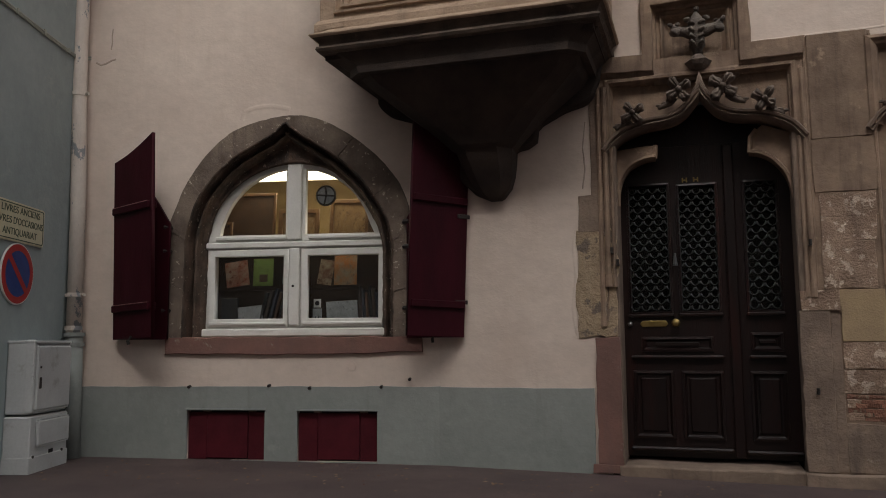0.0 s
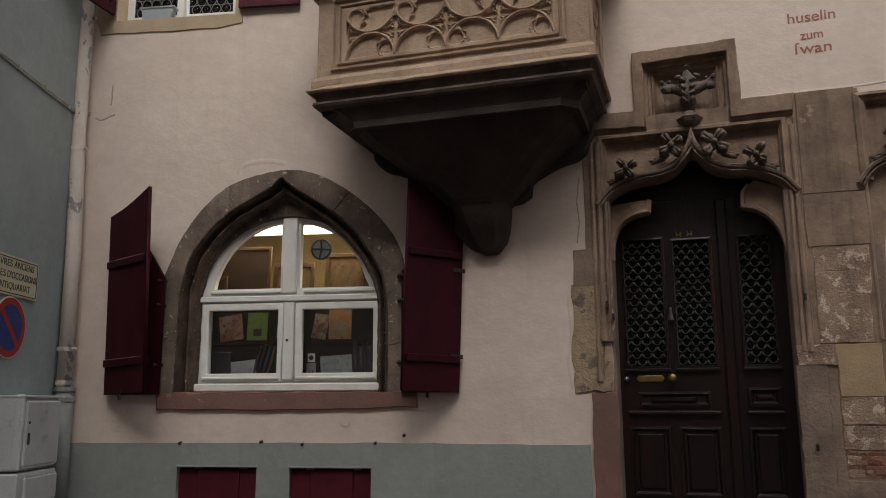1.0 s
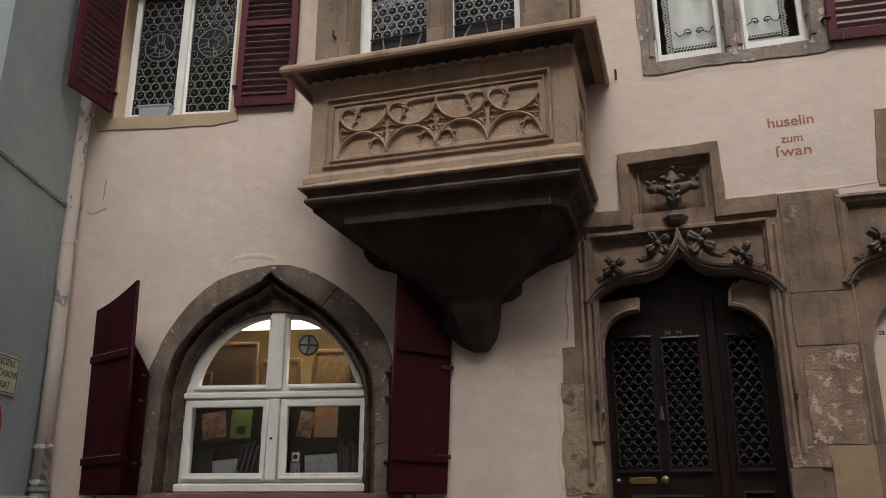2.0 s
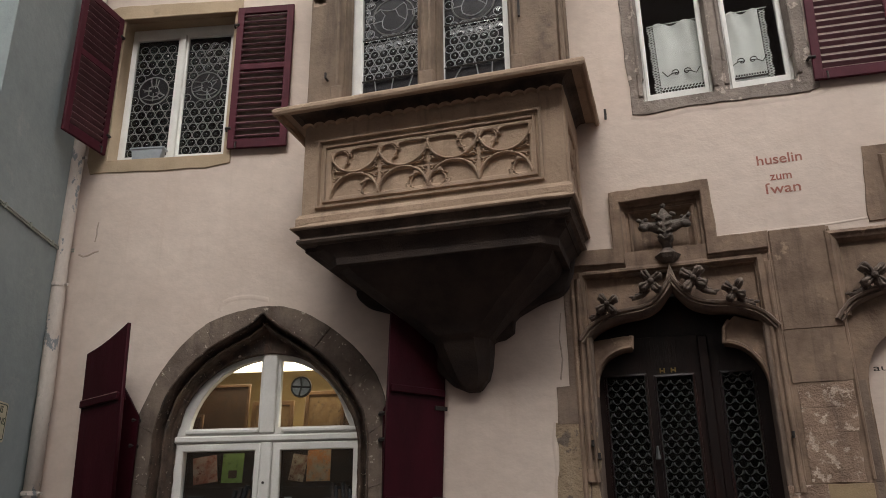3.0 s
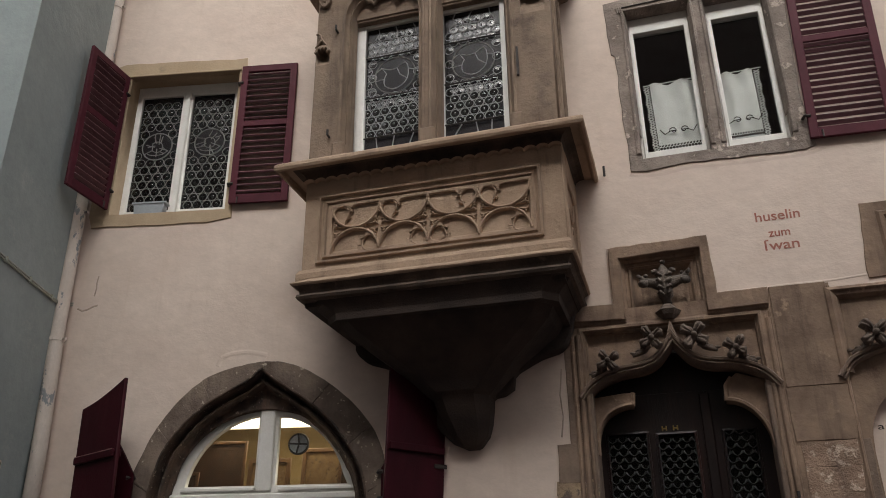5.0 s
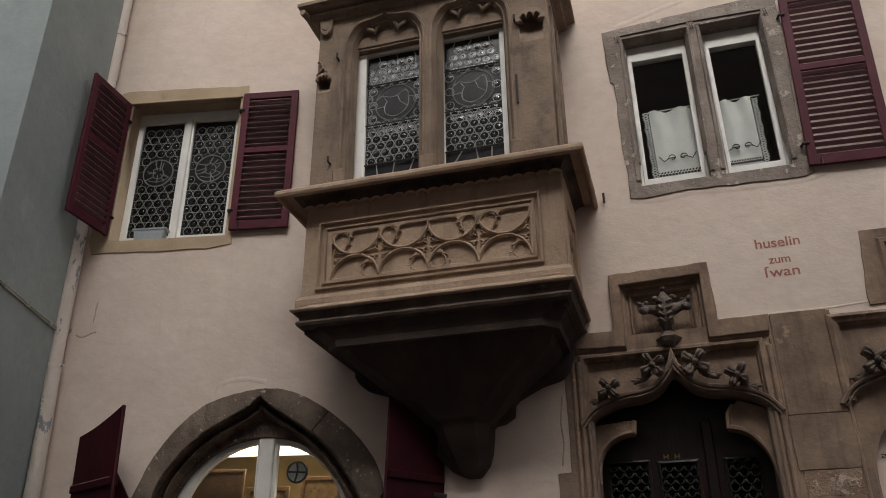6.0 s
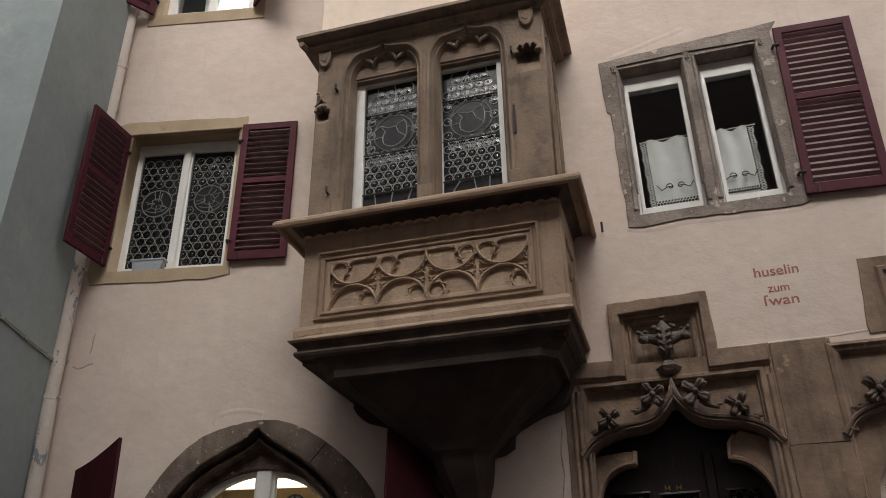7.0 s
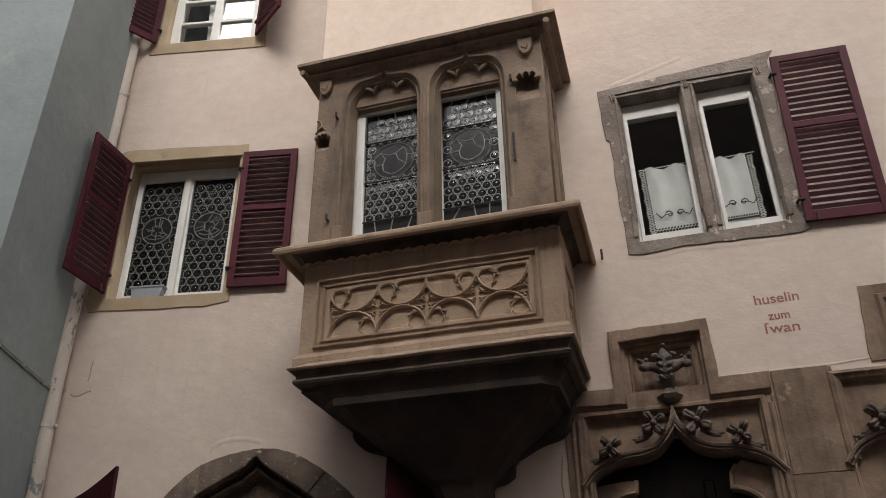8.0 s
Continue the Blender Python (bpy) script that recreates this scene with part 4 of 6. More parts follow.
def lace_curtain(u0, u1, z0, z1, slack, seed, edge):
    """A short linen curtain with folds, a scalloped lace hem and dark scroll embroidery."""
    rng = random.Random(seed)
    cur = thing("lace_curtain", "short white linen curtain with lace hem and scroll embroidery", "curtain", group="curtains of the stone window", at=((u0 + u1) / 2, 0.22, z0), frame_=RIGHT)
    bm = bmesh.new()
    nx, nz = 28, 16
    ph = rng.uniform(0, 6)
    grid = []
    for j in range(nz + 1):
        t = j / nz
        row = []
        for i in range(nx + 1):
            s = i / nx
            a = u0 + slack * (1 - t) * 0.6
            b = u1 + slack * (1 - t) * 0.4
            z = z0 + (z1 - z0) * t + (0.012 * math.sin(s * 9 + ph) if j == nz else 0)
            row.append(bm.verts.new((a + (b - a) * s, 0.215 + 0.016 * math.sin(s * 11 + ph + t * 2.5) * (0.25 + t) + 0.010 * math.sin((s * 1.2 + t) * 9 + ph) * t * (1 - t) * 2, z)))
        grid.append(row)
    for a, b in zip(grid, grid[1:]):
        for i in range(nx):
            bm.faces.new((a[i], a[i + 1], b[i + 1], b[i]))
    part("cloth", bm, LINEN, cur, at=RIGHT, smooth=True)
    hem = bmesh.new()
    n = 14
    for i in range(n):
        x = u0 + slack * 0.6 + (u1 - u0 - slack * 0.2) * (i + 0.5) / n
        for dx, dz, r in ((0, -0.012, 0.014), (0.012, 0.012, 0.009), (-0.010, 0.020, 0.007)):
            m = bmesh.ops.create_circle(hem, cap_ends=True, segments=8, radius=r, matrix=Matrix.Translation((x + dx, 0.185, z0 + 0.03 + dz)) @ Matrix.Rotation(radians(90), 4, "X"))
    part("lace_hem", hem, INK, cur, "openwork lace pattern along the hem", at=RIGHT)
    mid = (u0 + u1) / 2 + slack * 0.3
    zz = z0 + (z1 - z0) * 0.26
    for s in (-1, 1):
        pts = [(mid + s * 0.02, 0.184, zz)] + [(mid + s * (0.05 + 0.04 * math.cos(a * 0.7) * (1 - a / 12)), 0.184, zz + 0.04 * math.sin(a * 0.7) * (1 - a / 12)) for a in range(9)]
        scroll = tube(pts, 0.005, 5)
        tube([(mid + s * 0.08, 0.184, zz), (mid + s * 0.13, 0.184, zz - 0.03), (mid + s * 0.17, 0.184, zz + 0.03)], 0.005, 5, scroll)
        part("embroidery", scroll, INK, cur, "dark scroll embroidery", at=RIGHT)
    # lace band down the free side
    lace = bmesh.new()
    side = -1 if edge < 0 else 1
    n = 26
    for k in range(n):
        for a, b in ((0, 1), (1, 0)):
            za, zb = z0 + (z1 - z0 - 0.02) * k / n, z0 + (z1 - z0 - 0.02) * (k + 1) / n
            xs = []
            for z, q in ((za, a), (zb, b)):
                t = (z - z0) / (z1 - z0)
                x = (u0 + slack * (1 - t) * 0.6) if side < 0 else (u1 + slack * (1 - t) * 0.4)
                xs.append(x + side * (0.006 + 0.05 * q + 0.006 * math.sin(z * 40) * q))
            tube([(xs[0], 0.205, za), (xs[1], 0.205, zb)], 0.0055, 4, lace)
    part("lace_edge", lace, LINEN, cur, "openwork lace band down the side", at=RIGHT)
    rod = part("rod", tube([(u0 - 0.06, 0.2, z1 - 0.01), (u1 + 0.08, 0.2, z1 + 0.0)], 0.005, 6), WHITE, cur, at=RIGHT)


lace_curtain(2.335, 2.74, 4.985, 5.745, 0.03, 1, -1)
lace_curtain(2.97, 3.285, 5.0, 5.735, 0.0, 2, 1)


# ---- louvred shutters ----
def louvred_shutter(name, w, h, label, group, m, split=0.44, slats=(8, 11), hand=1, thick=0.018, tilt=-40, reach=0.027):
    """Hinged at x = 0; hand 1 reaches to +x, hand -1 to -x. The seen face looks to -y."""
    ob = thing(name, label, "shutter", group)
    t = 0.035

    def slab(x0, x1, y0, y1, z0, z1, bev):
        return box(min(hand * x0, hand * x1), max(hand * x0, hand * x1), y0, y1, z0, z1, bev)

    for x0, x1 in ((0.0, 0.075), (w - 0.075, w)):
        part("stile", slab(x0, x1, -t, 0, 0, h, 0.005), PLUM, ob)
    zm = h * (1 - split)
    for z0, z1 in ((0.0, 0.10), (zm - 0.035, zm + 0.035), (h - 0.08, h)):
        part("rail", slab(0.07, w - 0.07, -t + 0.002, -0.002, z0, z1, 0.004), PLUM, ob)
    slat = slab(0.072, w - 0.072, -reach, reach, -thick / 2, thick / 2, 0.003)
    bmesh.ops.rotate(slat, cent=(0, 0, 0), matrix=Matrix.Rotation(radians(tilt), 3, "X"), verts=slat.verts)
    me = bpy.data.meshes.new("slat")
    slat.to_mesh(me)
    slat.free()
    me.materials.append(DUSTYPLUM)
    for (z0, z1), n in (((0.10, zm - 0.035), slats[1]), ((zm + 0.035, h - 0.08), slats[0])):
        for i in range(n):
            o = new("slat", me)
            o.parent = ob
            o.location = (0, -t / 2 - 0.004, z0 + (z1 - z0) * (i + 0.5) / n)
    for z in (0.22, h - 0.22):
        part("hinge", tube([(hand * 0.03, -t - 0.006, z), (-hand * 0.02, -t - 0.004, z), (-hand * 0.03, 0.01, z)], 0.014, 6), IRON, ob, "iron strap hinge")
    part("catch", tube([(hand * 0.10, -t - 0.005, 0.06), (hand * 0.10, -t - 0.03, 0.05), (hand * 0.10, -t - 0.03, -0.02)], 0.008, 6), IRON, ob)
    ob.matrix_basis = m
    return ob


GROUP_L = "shutters of the left house front"
sh1 = louvred_shutter("louvred_shutter", 0.605, 1.665, "plum-painted wooden louvred shutter folded flat against the wall", GROUP_L, LEFT @ pose(-1.885, -0.03, 4.785), slats=(9, 11), thick=0.020, tilt=36, reach=0.027)
sh2 = louvred_shutter("louvred_shutter", 0.60, 1.62, "plum-painted wooden louvred shutter standing straight out from the wall", GROUP_L, LEFT @ pose(-3.185, -0.03, 4.80, 0, 0, 79), hand=-1, thick=0.014, tilt=-45, reach=0.028)
tagged(copy_thing(sh2, LEFT @ pose(-3.20, -0.03, 8.20, 0, 0, 47)), "plum-painted wooden louvred shutter of the upper window, half open")
tagged(copy_thing(sh1, LEFT @ pose(-1.93, -0.03, 8.20, 0, 0, -46)), "plum-painted wooden louvred shutter of the upper window, half open")
louvred_shutter("louvred_shutter", 0.69, 1.88, "large plum-painted louvred shutter beside the stone window", "shutters of the right house front", RIGHT @ pose(3.60, -0.03, 4.755, 0, 2.2, 0), 0.45, (10, 13), thick=0.016, tilt=-58, reach=0.021)

# ---- arched shop window ----
window_1 = thing("window_1", "pointed-arch shop window, dark sandstone surround and white casements", "window", kind="structure", at=(-1.4, 0, 1.1), frame_=LEFT)


def resample(pts, n):
    """n + 1 points at even steps along a line."""
    v = [Vector(p) for p in pts]
    acc = [0.0]
    for a, b in zip(v, v[1:]):
        acc.append(acc[-1] + (b - a).length)
    out = []
    for i in range(n + 1):
        t = acc[-1] * i / n
        k = max(j for j in range(len(acc)) if acc[j] <= t + 1e-9)
        k = min(k, len(v) - 2)
        f = (t - acc[k]) / max(1e-9, acc[k + 1] - acc[k])
        out.append(tuple(v[k].lerp(v[k + 1], f)))
    return out


outer_line = resample([(-2.50, 1.13), (-2.52, 1.7)] + outer_curve + [(-0.25, 1.7), (-0.24, 1.13)], 96)
inner_line = resample(hood_curve, 96)
for k, (a, b) in enumerate(((0, 9), (9, 18), (18, 27), (27, 37), (37, 48), (48, 60), (60, 70), (70, 79), (79, 88), (88, 96))):
    plate("arch_stone", [ragged(outer_line[a:b + 1] + inner_line[a:b + 1][::-1], 0.0035, 0.035, 20 + k)], -0.1, 0.012 + 0.003 * (k % 3), ARCHSTONE, window_1, "worn tooled sandstone of the arch", LEFT, bevel=0.005)
part("ogee_hood", roughen(sweep(resample(hood_curve, 130), [(-0.004, 0.016), (0.0, 0.026), (0.010, 0.024), (0.018, -0.005), (0.030, -0.075), (0.046, -0.120), (0.058, -0.112), (0.065, -0.062), (0.076, -0.042), (0.088, -0.052), (0.095, -0.10), (0.104, -0.135), (0.125, -0.155), (0.135, -0.20)], on_wall), 0.007, 0.08),
     HOODSTONE, window_1, "dark pointed arch moulding", LEFT)
plate("sill", [ragged([(-2.50, 0.985), (-1.9, 0.985), (-1.2, 0.975), (-0.55, 0.99), (-0.15, 1.0), (-0.15, 1.135), (-2.50, 1.135)], 0.006, 0.12, 9)], -0.25, 0.03, REDSTONE, window_1, "reddish sandstone sill", LEFT, bevel=0.008)


def arch_in(m, w, spring, rise, base, n=24):
    """A round-headed outline, base at z = base."""
    pts = [(m - w, base)]
    for i in range(n + 1):
        a = math.pi - math.pi * i / n
        pts.append((m + w * math.cos(a), spring + rise * math.sin(a)))
    return pts + [(m + w, base)]


FM = -1.375
plate("window_frame", [arch_in(FM, 0.90, 1.98, 0.95, 1.14), [(-2.13, 1.30), (-1.465, 1.30), (-1.465, 1.885), (-2.13, 1.885)], [(-1.25, 1.30), (-0.58, 1.30), (-0.58, 1.885), (-1.25, 1.885)],
                       [(-2.10, 2.085)] + [(x, z) for x, z in arch_in(FM, 0.735, 1.98, 0.73, 1.9)[1:-1] if x < -1.47 and z > 2.1] + [(-1.465, 2.69), (-1.465, 2.085)],
                       [(-1.275, 2.085), (-1.275, 2.69)] + [(x, z) for x, z in arch_in(FM, 0.735, 1.98, 0.73, 1.9)[1:-1] if x > -1.27 and z > 2.1] + [(-0.625, 2.085)]],
      -0.27, -0.20, WHITE, window_1, "white painted arched frame", LEFT, bevel=0.006)
ring_out = [p for p in arch_in(FM, 1.02, 1.98, 1.05, 2.03) if p[1] > 2.04]
ring_in = [p for p in arch_in(FM, 0.832, 1.98, 0.765, 2.03, 40) if p[1] > 2.04]
plate("inner_arch", [[(ring_out[0][0], 2.03)] + ring_out + [(ring_out[-1][0], 2.03), (ring_in[-1][0], 2.03)] + ring_in[::-1] + [(ring_in[0][0], 2.03)]], -0.2, -0.15, HOODSTONE, window_1, "dark inner arch moulding", LEFT, bevel=0.012)
part("transom_rail", box(-2.22, -0.53, 0.155, 0.22, 1.955, 2.015, 0.012), WHITE, window_1, at=LEFT)
part("sill_board", box(-2.24, -0.50, 0.14, 0.22, 1.14, 1.215, 0.012), WHITE, window_1, at=LEFT)
for u0, u1 in ((-2.19, -1.42), (-1.30, -0.53)):
    sash = plate("casement", [rect(u0, u1, 1.225, 1.945), rect(u0 + 0.065, u1 - 0.05, 1.305, 1.88)], -0.215, -0.165, WHITE, window_1, "white casement sash", LEFT, bevel=0.01)
    part("drip_bar", box(u0 + 0.02, u1 - 0.02, 0.145, 0.17, 1.245, 1.275, 0.008), WHITE, sash, at=LEFT)
    part("pane", box(u0 + 0.06, u1 - 0.045, 0.235, 0.239, 1.30, 1.89, 0), GLASS, sash, at=LEFT).visible_shadow = False
    part("top_rail", box(u0 + 0.06, u1 - 0.03, 0.165, 0.20, 2.035, 2.07, 0.008), WHITE, window_1, at=LEFT)
part("mullion", box(-1.415, -1.315, 0.15, 0.21, 1.24, 1.95, 0.01), WHITE, window_1, at=LEFT)
part("upper_mullion", box(-1.445, -1.305, 0.165, 0.21, 2.03, 2.76, 0.01), WHITE, window_1, at=LEFT)
part("keyhole", tube([(-1.37, 0.148, 1.60), (-1.37, 0.14, 1.60)], 0.012, 8), IRON, window_1, at=LEFT)
plate("pane", [arch_in(FM, 0.80, 2.0, 0.74, 2.06)], -0.240, -0.236, GLASS, window_1, at=LEFT).visible_shadow = False
for z in (2.14, 1.92, 1.38):
    for u, s in ((-2.47, -1), (-0.32, 1)):
        part("hinge_pin", tube([(u, 0.02, z), (u + s * 0.02, -0.05, z), (u + s * 0.06, -0.06, z)], 0.02, 6), IRON, window_1, "rusty iron hinge pin", LEFT)

# ---- shop behind it ----
def shop_room():
    bm = box(-3.0, -0.05, 0.30, 1.75, 0.95, 3.12, 0)
    front = min(bm.faces, key=lambda f: f.calc_center_median().y)
    bmesh.ops.delete(bm, geom=[front], context="FACES_ONLY")
    return tagged(part("room_shop", bm, WARMROOM, at=LEFT), "yellowish lit shop interior", "room", kind="structure")


shop_room()
lampglow = bpy.data.materials.new("fluorescent_diffuser")
lampglow.use_nodes = True
lampglow.node_tree.nodes["Principled BSDF"].inputs["Emission Color"].default_value = (1.0, 0.86, 0.62, 1)
lampglow.node_tree.nodes["Principled BSDF"].inputs["Emission Strength"].default_value = 4.0
lamp = thing("ceiling_lamp", "lit fluorescent ceiling lamp with pale diffuser", "lamp", at=(-1.4, 1.0, 3.1), frame_=LEFT)
part("diffuser", box(-2.2, -0.55, 0.75, 1.15, 2.79, 2.87, 0.02), lampglow, lamp, "glowing diffuser", LEFT)
part("housing", box(-2.22, -0.53, 0.73, 1.17, 2.872, 3.119, 0.01), WHITE, lamp, at=LEFT)
area = new("shop_light", bpy.data.lights.new("shop_light", "AREA"))
area.data.energy, area.data.shape, area.data.size, area.data.size_y, area.data.color = 1.3, "RECTANGLE", 1.6, 0.35, (1.0, 0.82, 0.55)
area.matrix_world = LEFT @ pose(-1.4, 0.95, 2.78)

SHELFWOOD = mat("brown_shelf_wood", (0.07, 0.036, 0.02), (0.045, 0.024, 0.015), 6, 0.6, 0.1, 60, stretch=(0.3, 3, 3))
GILT = mat("worn_gilt_frame", (0.17, 0.09, 0.035), (0.11, 0.055, 0.022), 10, 0.45, 0.1, 60)
BOOKS = [mat("book_cover", c, tuple(x * 0.8 for x in c), 8, 0.6, 0.1, 80) for c in ((0.02, 0.02, 0.022), (0.05, 0.035, 0.03), (0.03, 0.035, 0.05), (0.09, 0.05, 0.03))]


def paper(name, c1, c2, scale=22):
    return mat(name, c1, c2, scale, 0.7, 0.02, 120, spots=tuple(x * 0.55 for x in c2), spot_scale=25, spot_at=0.56, soft=0.08)


case = thing("bookcase", "dark wooden display case behind the shop window", "bookcase", at=(-1.4, 0.6, 0.96), frame_=LEFT)
part("top_board", box(-2.6, -0.25, 0.42, 1.0, 2.03, 2.06, 0.005), SHELFWOOD, case, at=LEFT)
part("back_board", box(-2.6, -0.25, 0.80, 0.83, 0.96, 2.03, 0), SHELFWOOD, case, at=LEFT)
part("shelf_board", box(-2.6, -0.25, 0.34, 0.80, 1.18, 1.21, 0.005), SHELFWOOD, case, at=LEFT)
part("back_rail", box(-2.5, -0.3, 0.50, 0.53, 1.585, 1.625, 0.004), SHELFWOOD, case, at=LEFT)
for u in (-2.6, -0.29):
    part("side_board", box(u, u + 0.03, 0.34, 0.80, 0.96, 2.03, 0.004), SHELFWOOD, case, at=LEFT)


def picture(u0, u1, z0, z1, y, lean, inner, label, border=0.03, frame_mat=None):
    ob = thing("picture_frame", label, "picture", group="framed pictures in the shop", at=((u0 + u1) / 2, y, z0), frame_=LEFT)
    w, h = u1 - u0, z1 - z0
    m = LEFT @ pose((u0 + u1) / 2, y, z0, -lean, 0, 0)
    plate("moulding", [rect(-w / 2, w / 2, 0, h), rect(-w / 2 + border, w / 2 - border, border, h - border)], 0.0, 0.03, frame_mat or GILT, ob, at=m, bevel=0.006)
    plate("picture", [rect(-w / 2 + border * 0.8, w / 2 - border * 0.8, border * 0.8, h - border * 0.8)], 0.004, 0.01, inner, ob, at=m)


BROWNPIC = paper("brown_engraving", (0.10, 0.052, 0.024), (0.055, 0.03, 0.015))
OCHREPIC = paper("ochre_engraving", (0.26, 0.165, 0.07), (0.17, 0.10, 0.045))
picture(-2.36, -1.80, 2.061, 2.62, 0.88, 6, BROWNPIC, "dark brown framed engraving leaning on the case")
picture(-1.79, -1.36, 2.061, 2.45, 0.95, 6, OCHREPIC, "gilt framed print leaning on the case", 0.045)
picture(-1.25, -0.82, 2.061, 2.54, 0.95, 6, OCHREPIC, "tall gilt framed print leaning on the case", 0.04)
picture(-0.86, -0.56, 2.061, 2.58, 0.85, 8, BROWNPIC, "narrow dark framed picture leaning on the case")
picture(-2.42, -2.20, 2.061, 2.30, 0.75, 6, BROWNPIC, "small dark framed picture leaning on the case")

SHEETS = [(-2.13, -1.90, 1.615, 1.86, -8, paper("printed_colour_card", (0.46, 0.36, 0.29), (0.34, 0.10, 0.06), 9), "printed brown picture card, leaning"),
          (-1.87, -1.67, 1.615, 1.88, 0, paper("green_leaflet", (0.22, 0.33, 0.08), (0.20, 0.29, 0.07)), "green printed leaflet on the shelf"),
          (-1.58, -1.45, 1.63, 1.85, 4, paper("grey_leaflet", (0.35, 0.37, 0.38), (0.26, 0.28, 0.29)), "grey printed leaflet on the shelf"),
          (-1.24, -1.10, 1.62, 1.86, 9, paper("cream_card", (0.50, 0.42, 0.30), (0.24, 0.11, 0.07), 12), "small framed colour print, leaning"),
          (-1.07, -0.85, 1.615, 1.90, 0, paper("orange_poster", (0.55, 0.20, 0.05), (0.42, 0.36, 0.26), 10), "orange printed poster on the shelf")]
for u0, u1, z0, z1, tilt, m_, lab in SHEETS:
    ob = thing("leaflet", lab, "leaflet", group="leaflets in the shop window", at=((u0 + u1) / 2, 0.48, z0), frame_=LEFT)
    w, h = u1 - u0, z1 - z0
    fr = LEFT @ pose((u0 + u1) / 2, 0.47, z0 + 0.012, -4, tilt, 0)
    plate("sheet", [rect(-w / 2, w / 2, 0, h)], 0.0, 0.004, m_, ob, at=fr)
    if "green" in lab:
        plate("printed_block", [rect(-w * 0.18, w * 0.22, h * 0.15, h * 0.42)], 0.0042, 0.0052, BOOKS[3], ob, at=fr)
rng = random.Random(21)


def leaning_book(u, z, w, h, tilt, m_, lab, thick=0.03, yaw=0):
    ob = thing("book", lab, "book", group="books on the case", at=(u, 0.42, z), frame_=LEFT)
    fr = LEFT @ pose(u, 0.42, z, 0, tilt, yaw)
    part("cover", box(-w / 2, w / 2, 0, thick, 0, h, 0.003), m_, ob, at=fr)
    part("pages", box(-w / 2 + 0.004, w / 2 - 0.003, 0.004, thick - 0.004, 0.004, h + 0.001, 0.001), PAGES, ob, "cream page block", at=fr)


PAGES = paper("page_paper", (0.55, 0.52, 0.45), (0.48, 0.45, 0.38))
GREYCOVER = paper("pale_grey_cover", (0.36, 0.37, 0.38), (0.26, 0.27, 0.28))
for k in range(7):
    leaning_book(-1.80 + k * 0.047, 1.212, 0.028, 0.36 + 0.02 * (k % 3), 14, BOOKS[k % 4], "dark slim book leaning in a row", 0.2)
for k in range(8):
    leaning_book(-0.79 + k * 0.032, 1.212, 0.026, 0.40 - 0.03 * (k % 3), -4, BOOKS[(k + 1) % 4], "dark slim book in a row", 0.2)
leaning_book(-2.08, 1.212, 0.16, 0.30, 0, BOOKS[0], "black book standing on the case")
leaning_book(-1.86, 1.212, 0.24, 0.22, -6, GREYCOVER, "pale grey booklet standing on the case", 0.02)
leaning_book(-0.97, 1.212, 0.30, 0.26, -3, GREYCOVER, "pale grey open booklet on the case", 0.02)
leaning_book(-1.52, 1.212, 0.10, 0.28, 0, BOOKS[3], "brown book standing on the case")

fig = thing("white_card_stand", "small white card stand with a round badge", "card stand", at=(-1.20, 0.38, 1.212), frame_=LEFT)
plate("card", [rect(-1.245, -1.155, 1.215, 1.40)], -0.37, -0.36, GREYCOVER, fig, at=LEFT, bevel=0.003)
plate("badge", [rect(-1.235, -1.165, 1.41, 1.49)], -0.37, -0.36, WHITE, fig, at=LEFT, bevel=0.003)
plate("badge_mark", [arc(-1.20, 1.45, 0.022, 0, 330, 11)], -0.3598, -0.357, BOOKS[0], fig, at=LEFT)
plate("card_mark", [[(-1.22, 1.34), (-1.20, 1.29), (-1.18, 1.34), (-1.19, 1.25), (-1.21, 1.25)]], -0.3598, -0.357, BOOKS[2], fig, at=LEFT)
disc = thing("glass_roundel_hanging", "small round leaded glass hanging in the window", "glass ornament", at=(-1.105, 0.27, 2.55), frame_=LEFT)
plate("glass_disc", [arc(-1.105, 2.455, 0.088, 0, 345, 23)], -0.282, -0.276, GREYCOVER, disc, "pale glass with dark cross", at=LEFT)
part("rim", sweep(arc(-1.105, 2.455, 0.09, 0, 345, 23), [(-0.01, -0.285), (-0.006, -0.268), (0.006, -0.268), (0.01, -0.285)], on_wall, True), IRON, disc, at=LEFT)
for p in ([(-1.19, 2.46), (-1.02, 2.45)], [(-1.11, 2.54), (-1.10, 2.46), (-1.12, 2.37)]):
    part("came", sweep(p, [(-0.009, -0.277), (-0.005, -0.268), (0.005, -0.268), (0.009, -0.277)], on_wall), IRON, disc, at=LEFT)

